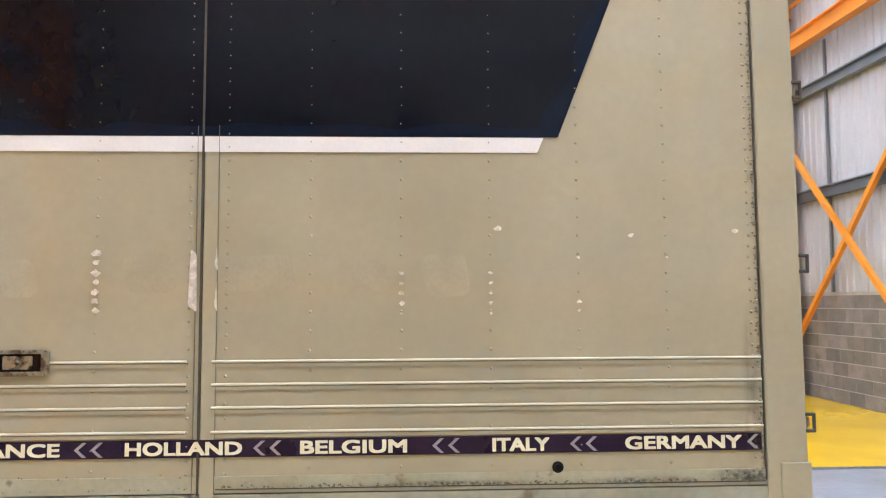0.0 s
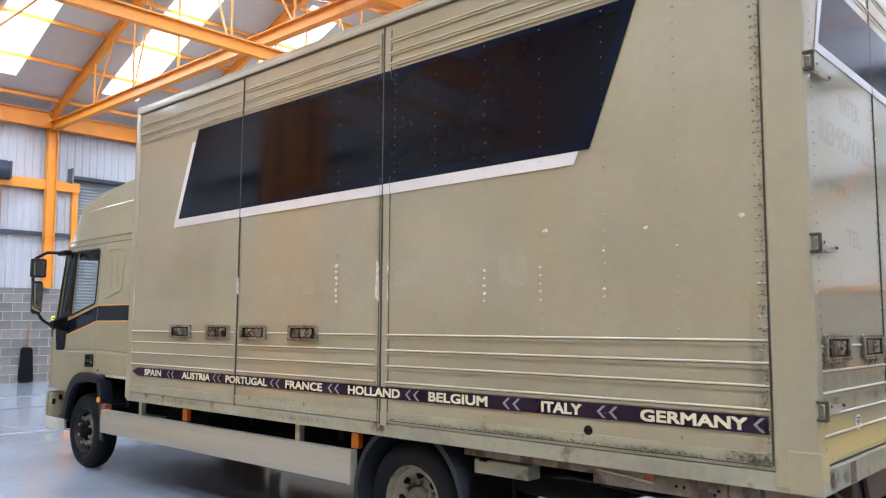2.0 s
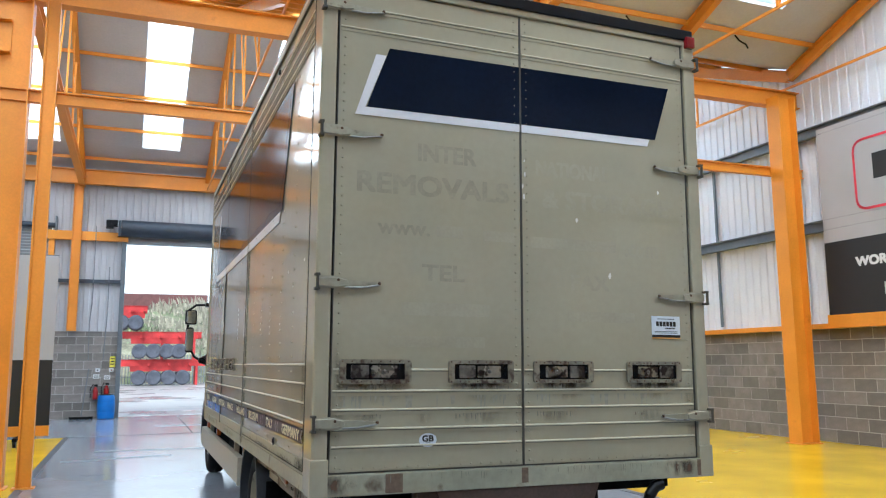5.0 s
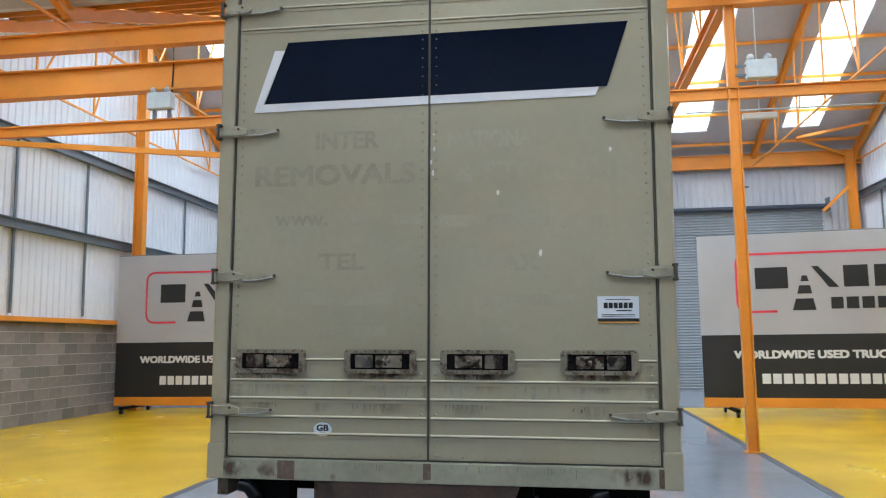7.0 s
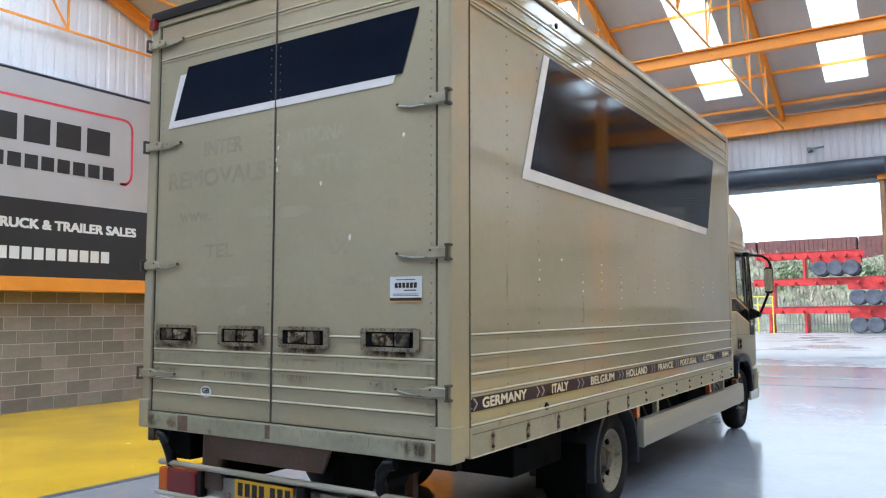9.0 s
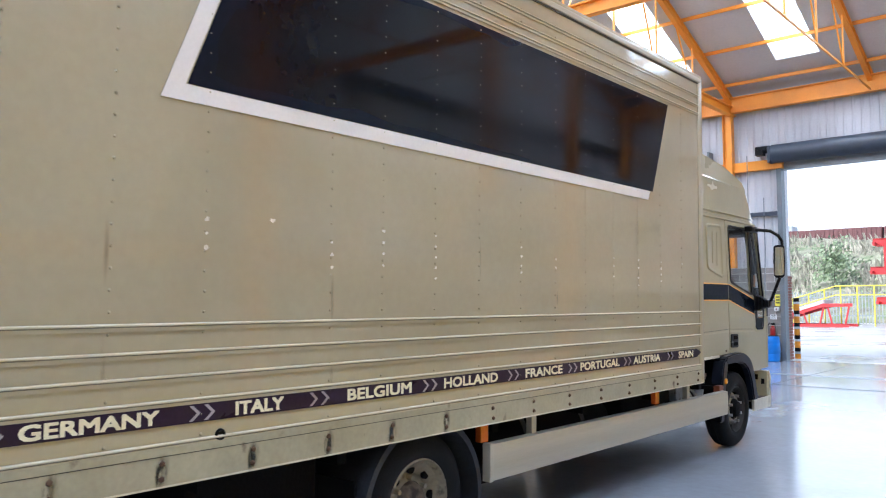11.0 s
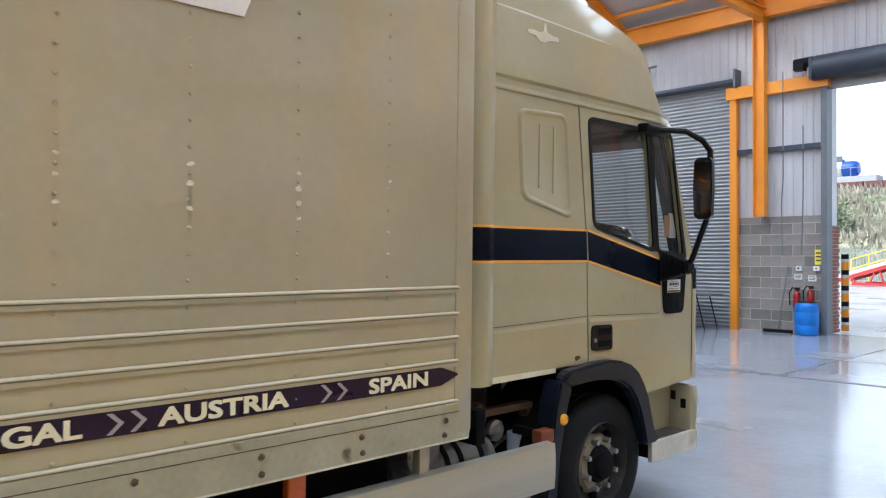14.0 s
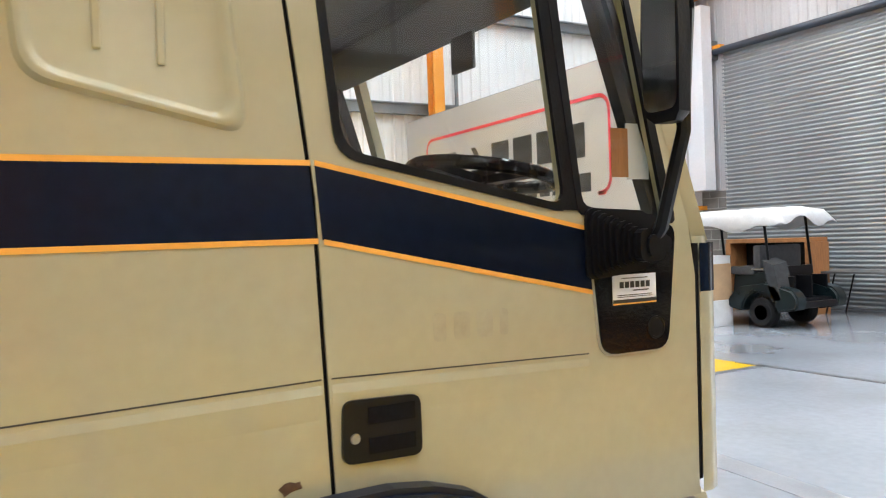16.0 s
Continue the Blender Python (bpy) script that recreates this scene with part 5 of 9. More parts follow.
for x0, x1, z0, z1 in ((-0.56, -0.40, 2.145, 2.21), (-0.28, -0.08, 2.14, 2.20), (0.02, 0.60, 2.12, 2.185), (-0.76, -0.24, 1.71, 1.78), (0.26, 0.72, 1.70, 1.76), (-0.83, -0.27, 1.54, 1.60)):
    bm = bmesh.new()
    plate(bm, [rounded([(x0, z0), (x1, z0), (x1, z1), (x0, z1)], 0.01, 2)], 0.0006, lambda u, v, w: on_rear(u, v, -0.0040 + w))
    tp("ghost_bar", bm, "faint", "faint bar of removed lettering")
for y0, y1, z0, z1 in ((3.02, 2.80, 1.74, 1.93), (2.60, 2.28, 1.75, 1.92), (2.02, 1.86, 1.74, 1.9), (1.70, 1.50, 1.72, 1.93), (4.0, 3.4, 1.72, 1.90), (4.3, 4.1, 1.60, 1.68)):
    bm = bmesh.new()
    plate(bm, [rounded([(y0, z0), (y1, z0 + 0.01), (y1 + 0.03, z1), (y0 + 0.03, z1 - 0.02)], 0.05, 4)], 0.0006, lambda u, v, w: on_left(u, v, -0.0044 + w))
    tp("ghost_bar", bm, "faint", "faint shade of removed lettering")

# rear: frame, doors, ribs, graphics
bx("rear_sill", "sill", "rust-streaked rear sill", (-W + 0.02, W - 0.02, -0.02, 0.16, 0.79, 0.897, 0.006))
bx("rear_header", "beige", "rear header", (-W + 0.03, W - 0.03, -0.012, 0.14, 3.52, ZT, 0.008))
for x0, x1 in ((-1.135, -0.042), (-0.036, 1.134)):
    d = bx("rear_door", "beige", "tall beige rear door", (x0, x1, 0.004, 0.04, 0.905, 3.515, 0.004))
    for z in (1.416, 1.306, 1.211, 1.114, 1.026, 3.275, 3.395):
        for nm, mt, pr in (("rib", "beige", LIP), ("bead", "rib", BEAD), ("grime_line", "grime", SHADE_LINE)):
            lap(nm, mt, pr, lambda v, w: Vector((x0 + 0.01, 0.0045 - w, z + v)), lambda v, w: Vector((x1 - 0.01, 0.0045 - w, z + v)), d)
    bm = bmesh.new()
    for x in (x0 + 0.035, x1 - 0.035):
        z = 0.93
        while z < 3.5:
            bmesh.ops.create_cone(bm, cap_ends=True, segments=6, radius1=0.0075, radius2=0.003, depth=0.006, matrix=Matrix.Translation((x, 0.002, z)) @ Matrix.Rotation(math.pi / 2, 4, "X"))
            z += 0.052
    x = x0 + 0.06
    while x < x1 - 0.04:
        bmesh.ops.create_cone(bm, cap_ends=True, segments=6, radius1=0.006, radius2=0.003, depth=0.006, matrix=Matrix.Translation((x, 0.002, 0.924)) @ Matrix.Rotation(math.pi / 2, 4, "X"))
        x += 0.06
    tagged(part("rivets", bm, "beige", d), kind="stuff")
    bm = bmesh.new()
    for xx in (x0, x1):
        box(bm, xx - 0.0028, xx + 0.0028, -0.001, 0.03, 0.905, 3.515)
    box(bm, x0, x1, 0.0, 0.03, 0.900, 0.9055)
    tagged(part("seal", bm, "seam", d), "thin grimy door seal", kind="stuff")
bx("door_gap", "chassis", "", (-1.14, 1.14, 0.03, 0.045, 0.9, 3.52))
bm = bmesh.new()
plate(bm, [[(-0.975, 2.838), (0.91, 2.858), (1.026, 3.21), (-0.848, 3.19)]], 0.0012, lambda u, v, w: on_rear(u, v, -0.004 + w + 0.0035))
tp("dark_panel", bm, "navy", "glossy dark navy painted panel on the doors")
bm = bmesh.new()
plate(bm, [[(-1.038, 2.79), (0.85, 2.81), (0.868, 2.856), (-0.982, 2.836), (-0.865, 3.145), (-0.925, 3.145)]], 0.001, lambda u, v, w: on_rear(u, v, -0.004 + w + 0.0035))
tp("white_strip", bm, "white", "white strip edging the dark panel")


def recessed_handle(place, u, v, w, h, flip=1):
    """A pressed-steel lock tray: rusty rim, dark well, worn lock plate and a dark paddle."""
    rect = lambda a, b, c, d: [(u + a * w, v + c * h), (u + b * w, v + c * h), (u + b * w, v + d * h), (u + a * w, v + d * h)]
    bm = bmesh.new()
    plate(bm, [rounded(rect(-0.5, 0.5, -0.5, 0.5), 0.02, 4), rect(-0.41, 0.41, -0.33, 0.33)], 0.014, lambda a, b, d: place(a, b, d - 0.002))
    hd = tp("lock_tray", bm, "tray", "rust-edged steel lock tray")
    bm = bmesh.new()
    plate(bm, [rect(-0.41, 0.41, -0.33, 0.33)], 0.002, lambda a, b, d: place(a, b, d + 0.0015))
    part("well", bm, "gloss", hd, "dark well")
    a, b = sorted((flip * 0.06, flip * -0.30))
    bm = bmesh.new()
    plate(bm, [rounded(rect(a, b, -0.25, 0.25), 0.006, 2)], 0.004, lambda p, q, d: place(p, q, d + 0.003))
    part("lock_plate", bm, "lockplate", hd, "rust-stained lock plate")
    bm = bmesh.new()
    c = place(u + (a + b) / 2 * w, v, 0.009)
    bmesh.ops.create_icosphere(bm, subdivisions=2, radius=0.011, matrix=Matrix.Translation(c))
    part("lock_barrel", bm, "paddle", hd, smooth=True)
    a, b = sorted((flip * 0.10, flip * 0.34))
    bm = bmesh.new()
    plate(bm, [rounded(rect(a, b, -0.27, 0.27), 0.008, 3)], 0.010, lambda p, q, d: place(p, q, d + 0.003))
    part("paddle", bm, "paddle", hd, "worn dark steel paddle")
    bm = bmesh.new()
    for k in range(16):
        du = (k % 8 - 3.5) / 3.5 * w * 0.46
        dv = h * 0.42 * (1 if k < 8 else -1)
        bmesh.ops.create_icosphere(bm, subdivisions=1, radius=0.0048, matrix=Matrix.Translation(place(u + du, v + dv, 0.012)))
    tagged(part("rivets", bm, "rust", hd), kind="stuff")


for x, f in ((-0.9, -1), (-0.297, -1), (0.219, 1), (0.84, 1)):
    recessed_handle(lambda a, b, d: on_rear(a, b, d + 0.003), x, 1.411, 0.39, 0.125, f)
for y, f in ((5.24, 1), (4.645, -1), (4.14, 1), (3.515, -1)):
    recessed_handle(lambda u, v, d: on_left(-u, v, d + 0.0085), -y, 1.447, 0.35, 0.115, f)


def hinge(x, z, s):
    """A strap hinge: a broad plate over the post, tapering to a strap across the door's edge, and a dark pin bracket."""
    U_ = lambda a, b, d: Vector((x - s * a, -d, z + b))
    bm = bmesh.new()
    plate(bm, [[(0.0, -0.03), (0.10, -0.034), (0.17, -0.022), (0.17, 0.018), (0.10, 0.034), (0.0, 0.03)]], 0.022, lambda a, b, d: U_(a, b, 0.008 + d))
    bmesh.ops.bevel(bm, geom=[e for e in bm.edges if len(e.link_faces) == 2 and e.calc_face_angle(0) > 0.8], offset=0.0105, segments=3, affect="EDGES")
    h = tp("hinge", bm, "palehinge", "painted steel strap hinge")
    bm = bmesh.new()
    plate(bm, [[(0.16, -0.020), (0.335, -0.010), (0.345, 0.0), (0.335, 0.007), (0.16, 0.016)]], 0.010, lambda a, b, d: U_(a, b, 0.004 + d))
    part("strap", bm, "palehinge", h)
    bm = bmesh.new()
    tube(bm, [U_(0.15, -0.024, 0.018), U_(0.24, -0.022, 0.016), U_(0.335, -0.006, 0.016), U_(0.335, 0.012, 0.016)], 0.005)
    part("stay_rod", bm, "steel", h)
    for a, b in ((0.11, 0.012), (0.335, 0.002)):
        bm = bmesh.new()
        bmesh.ops.create_icosphere(bm, subdivisions=1, radius=0.010, matrix=Matrix.Translation(U_(a, b, 0.026 if a < 0.2 else 0.016)))
        part("bolt", bm, "rust", h)
    bm = bmesh.new()
    box(bm, *sorted((x - s * 0.012, x + s * 0.014)), -0.048, -0.004, z - 0.044, z - 0.030, 0.003)
    box(bm, *sorted((x - s * 0.012, x + s * 0.014)), -0.048, -0.004, z + 0.030, z + 0.043, 0.003)
    rod(bm, (x + s * 0.002, -0.045, z - 0.04), (x + s * 0.002, -0.045, z + 0.04), 0.008, 8)
    part("pin_bracket", bm, "seam", h, "dark pin bracket")


for z in (3.39, 2.68, 1.868, 1.15):
    hinge(-W, z, -1)
    hinge(W, z, 1)
bm = bmesh.new()
box(bm, 1.155, 1.222, -0.045, 0.0, 3.5, 3.575, 0.01)
tp("marker_lamp", bm, "red", "red rear marker lamp")
bm = bmesh.new()
box(bm, -1.222, -1.155, -0.045, 0.0, 3.5, 3.575, 0.01)
tp("marker_lamp", bm, "red", "red rear marker lamp")
# rust runs and scuffs on the doors
for x0, n, z0, z1, mt in ((-0.745, 28, 3.36, 3.385, "bannerdark"), (-0.44, 9, 1.155, 1.20, "bannerdark"), (0.05, 11, 1.15, 1.20, "bannerdark"), (-0.95, 5, 1.16, 1.20, "bannerdark"), (0.7, 4, 1.155, 1.19, "rust")):
    bm = bmesh.new()
    for k in range(n):
        x = x0 + k * 0.021 + random.uniform(-0.006, 0.006)
        w = random.uniform(0.002, 0.006)
        a, b = z0 + random.uniform(0, 0.02), z1 - random.uniform(0, 0.015)
        bm.faces.new([bm.verts.new(on_rear(*q, -0.0035)) for q in ((x, a), (x + w, a + 0.004), (x + w * 0.8, b), (x - 0.001, b - 0.004))])
    tagged(tp("scuff_marks", bm, "scuff" if mt == "bannerdark" else mt, "faint scuff marks"), kind="stuff")



def strokes(name, mat, label, rows, d):
    """Thin upright drip strokes on the rear: rows of (x0, x1, count, top, shortest, longest, widest)."""
    bm = bmesh.new()
    for x0, x1, n, top, l0, l1, wide in rows:
        for k in range(n):
            x = random.uniform(x0, x1)
            w, l = random.uniform(0.25, 1.0) * wide, random.uniform(l0, l1)
            t_ = top - random.uniform(0, 0.012)
            bm.faces.new([bm.verts.new(on_rear(*q, d + k * 0.00002)) for q in ((x - w / 2, t_), (x + w / 2, t_ - 0.004), (x + w * 0.2, t_ - l), (x - w * 0.25, t_ - l * 0.93))])
    tagged(tp(name, bm, mat), label, kind="stuff")


strokes("rust_staining", "smear", "faint rust runs below the lock trays", [(c - 0.17, c + 0.17, 13, 1.345, 0.03, 0.12, 0.022) for c in (-0.9, -0.297, 0.219, 0.84)] + [(-1.1, 1.1, 30, 1.30, 0.03, 0.10, 0.03)], -0.0036)
strokes("scuffing", "scuff", "dark scuff strokes on the doors", [(c - 0.17, c + 0.17, 6, 1.342, 0.015, 0.06, 0.008) for c in (-0.9, -0.297, 0.219, 0.84)], -0.0034)
for x, w, h, mt in ((0.97, 0.22, 0.12, "rustveil"), (-1.10, 0.22, 0.14, "rustveil"), (-0.98, 0.14, 0.10, "dirtveil"), (1.05, 0.16, 0.12, "rustveil")):
    stain("sill_stain", mt, on_rear, x, 0.85, w, h, 0.0204, "soft rust and grime on the rear sill")
for c in (-0.9, -0.297, 0.219, 0.84):
    stain("rust_run", "rustveil", on_rear, c, 1.35, 0.44, 0.10, -0.0034, "rust run below the lock tray")
    stain("rust_run", "dirtveil", on_rear, c + 0.03, 1.30, 0.30, 0.14, -0.0036, "dirty run below the lock tray")
for x, z, w, h in ((-0.62, 1.17, 0.14, 0.09), (-0.28, 1.17, 0.42, 0.11), (0.17, 1.17, 0.34, 0.11), (0.80, 1.16, 0.30, 0.10), (-0.95, 1.175, 0.16, 0.09)):
    stain("scuff_veil", "dirtveil", on_rear, x, z, w, h, -0.0033, "grey scuffs low on the doors")
for x, z, w, h in ((-1.10, 1.3, 0.10, 0.7), (1.10, 1.2, 0.10, 0.6), (-0.05, 1.2, 0.08, 0.6)):
    stain("dirt_veil", "dirtveil", on_rear, x, z, w, h, -0.0036, "dirty film along the door's edge")
for x0, x1, z0 in ((-0.842, -0.748, 0.797), (-0.062, -0.022, 0.812), (1.118, 1.15, 0.80)):
    bx("rust_patch", "rustpatch", "brown rust patch across the rear sill", (x0, x1, -0.0208, -0.0195, z0, 0.892))
strokes("sill_dripping", "scuff", "dark drips on the rear sill", [(-1.15, 1.15, 30, 0.893, 0.012, 0.04, 0.005), (0.2, 1.1, 18, 0.893, 0.02, 0.06, 0.005)], 0.0212)
bm = bmesh.new()
for x, z in ((-0.012, 2.55), (-0.015, 2.63), (-0.03, 2.48), (-0.01, 3.05), (-0.005, 3.11), (0.33, 2.30), (0.76, 1.46), (0.55, 1.98), (0.92, 2.52), (-0.02, 2.42)):
    k, r = 7, random.uniform(0.006, 0.014)
    bm.faces.new([bm.verts.new(on_rear(x + r * random.uniform(0.4, 1) * math.cos(i * 2 * math.pi / k), z + 1.8 * r * random.uniform(0.4, 1) * math.sin(i * 2 * math.pi / k), -0.0025)) for i in range(k)])
tagged(tp("paint_chips", bm, "bare", "chips of bare metal along the door edges"), kind="stuff")
# stickers
bm = bmesh.new()
plate(bm, [[(-0.605 + 0.05 * math.cos(a), 1.054 + 0.036 * math.sin(a)) for a in [k * math.pi / 12 for k in range(24)]]], 0.001, lambda u, v, w: on_rear(u, v, 0.0 + w))
gb = tp("oval_sticker", bm, "paper", "white oval GB sticker")
bm = bmesh.new()
lettering(bm, "GB", on_rear, -0.638, -0.572, 1.045, 1.079, 0.0016, 0.06)
for zz in (1.038, 1.031):
    box(bm, -0.62, -0.59, -0.0018, -0.0012, zz, zz + 0.003)
part("print", bm, "bannerdark", gb)


def dealer_sticker(place, u0, u1, v0, v1):
    bm = bmesh.new()
    plate(bm, [[(u0, v0), (u1, v0), (u1, v1), (u0, v1)]], 0.001, lambda u, v, w: place(u, v, w))
    st = tp("dealer_sticker", bm, "paper", "small white printed dealer sticker")
    w, h = u1 - u0, v1 - v0
    bm = bmesh.new()
    word_bars(bm, place, u0 + 0.14 * w, u0 + 0.86 * w, v0 + 0.55 * h, v0 + 0.76 * h, 0.002, 6)
    for a, b, c, d in ((0.45, 0.82, 0.44, 0.48), (0.1, 0.9, 0.30, 0.325), (0.1, 0.9, 0.24, 0.26), (0.2, 0.8, 0.86, 0.89)):
        bm.faces.new([bm.verts.new(place(u0 + p * w, v0 + q * h, 0.002)) for p, q in ((a, c), (b, c), (b, d), (a, d))])
    part("print", bm, "bannerdark", st)
    bm = bmesh.new()
    bm.faces.new([bm.verts.new(place(u0 + p * w, v0 + q * h, 0.0018)) for p, q in ((0, 0.05), (1, 0.05), (1, 0.17), (0, 0.17))])
    part("dark_band", bm, "bannerdark", st)
    bm = bmesh.new()
    bm.faces.new([bm.verts.new(place(u0 + p * w, v0 + q * h, 0.0018)) for p, q in ((0, 0.0), (1, 0.0), (1, 0.05), (0, 0.05))])
    part("orange_band", bm, "gold", st)


dealer_sticker(on_rear, 0.837, 1.045, 1.612, 1.748)

# underneath: chassis rails, cross members, tanks, axles
for x in (-0.43, 0.36):
    bx("chassis_rail", "chassis", "grimy black chassis rail", (x, x + 0.07, 0.1, 8.2, 0.52, 0.74, 0.006))
for i, y in enumerate((0.25, 1.1, 1.9, 3.2, 4.3, 5.4, 6.4)):
    bx("cross_member", "chassis", "", (-1.1, 1.1, y, y + 0.06, 0.70, 0.86))
bm = bmesh.new()
lathe(bm, ((3.22, 0.18), (3.25, 0.24), (3.30, 0.265), (4.86, 0.265), (4.91, 0.24), (4.94, 0.18)), (0.74, 0, 0.545), "y", 28)
tank = tp("fuel_tank", bm, "chassis", "dark cylindrical tank slung under the body", smooth=True)
for y in (3.7, 4.45):
    bm = bmesh.new()
    rod(bm, (0.74, y, 0.545), (0.74, y + 0.05, 0.545), 0.271, 28)
    part("tank_strap", bm, "engine", tank, "greasy steel tank strap", smooth=True)
bx("tool_box", "chassis", "grimy black tool box under the body", (0.5, 1.02, 5.02, 5.95, 0.36, 0.76, 0.02))
bx("battery_box", "chassis", "", (-0.95, -0.5, 5.2, 5.9, 0.4, 0.72, 0.02))
bm = bmesh.new()
rod(bm, (-0.75, 3.5, 0.52), (-0.75, 4.5, 0.52), 0.2, 20)
tp("air_tank", bm, "chassis", "dark round tank", smooth=True)
bm = bmesh.new()
rod(bm, (0.62, 5.75, 0.66), (1.0, 5.75, 0.66), 0.12, 18)
rod(bm, (0.6, 6.1, 0.7), (1.02, 6.15, 0.7), 0.11, 18)
tp("air_cleaner", bm, "steel", "grimy ribbed canister behind the cab", smooth=True)
bx("bracket", "rust", "rusty angle bracket behind the cab", (0.86, 0.92, 6.975, 7.02, 0.40, 0.765, 0.004), (0.86, 0.92, 6.52, 7.02, 0.765, 0.80, 0.004), (0.5, 0.9, 6.50, 6.54, 0.80, 0.85, 0.004))
bx("relay_box", "lampgrey", "grimy grey relay box", (0.85, 0.93, 6.89, 6.97, 0.50, 0.655, 0.01))
bm = bmesh.new()
lathe(bm, ((0, 0.055), (0.03, 0.055), (0.035, 0.035), (0.05, 0.03), (0.055, 0.012)), (0.87, 6.76, 0.68), "x", 18)
tp("union_boss", bm, "steel", "round steel union", smooth=True)
bm = bmesh.new()
for k, (ya, za, yb, zb) in enumerate(((6.55, 0.78, 6.74, 0.66), (6.60, 0.70, 6.90, 0.62), (6.62, 0.62, 6.88, 0.48), (6.45, 0.74, 6.66, 0.54))):
    tube(bm, [(0.80, ya, za), (0.88, (ya + yb) / 2, min(za, zb) - 0.03), (0.84, yb, zb)], 0.011)
tagged(tp("pipework", bm, "engine", smooth=True), "greasy pipes behind the cab", kind="stuff")
bx("gearbox", "engine", "greasy grey gearbox under the cab", (0.1, 0.62, 6.35, 7.0, 0.45, 0.86, 0.04))
bm = bmesh.new()
lathe(bm, ((0, 0.07), (0.02, 0.085), (0.10, 0.085), (0.12, 0.06), (0.15, 0.06), (0.16, 0.03)), (0.66, 6.5, 0.62), "x", 18)
tp("valve_body", bm, "engine", "round greasy valve body", smooth=True)
bx("valve_block", "engine", "", (0.72, 0.86, 6.42, 6.56, 0.66, 0.80, 0.012))
bx("bracket_plate", "rust", "rusty bracket plate", (0.7, 0.92, 6.60, 6.63, 0.56, 0.84, 0.004))
bm = bmesh.new()
lathe(bm, ((6.02, 0.05), (6.03, 0.10), (6.06, 0.118), (6.66, 0.118), (6.69, 0.10), (6.70, 0.05)), (0.86, 0, 0.565), "y", 24)
can = tp("air_canister", bm, "dustmetal", "dusty round air canister slung behind the cab", smooth=True)
for y in (6.16, 6.33, 6.42, 6.56):
    bm = bmesh.new()
    rod(bm, (0.86, y, 0.565), (0.86, y + 0.032, 0.565), 0.122, 24)
    part("strap", bm, "chassis", can, "black strap", smooth=True)
bm = bmesh.new()
for p in ([(0.6, 6.3, 0.95), (0.72, 6.42, 0.8), (0.66, 6.5, 0.62), (0.8, 6.45, 0.5)], [(0.7, 6.25, 1.0), (0.8, 6.35, 0.75), (0.75, 6.4, 0.55)]):
    tube(bm, p, 0.016)
tp("air_hose", bm, "black", "black air hoses")
bm = bmesh.new()
rod(bm, (-0.95, 2.5, 0.39), (0.95, 2.5, 0.39), 0.09, 14)
lathe(bm, ((-0.2, 0.08), (-0.12, 0.19), (0.12, 0.19), (0.2, 0.08)), (0, 2.5, 0.4), "x", 18)
tp("rear_axle", bm, "chassis", "rear axle with its differential", smooth=True)
bm = bmesh.new()
rod(bm, (-0.85, 7.43, 0.39), (0.85, 7.43, 0.39), 0.06, 12)
tp("front_axle", bm, "chassis", "")


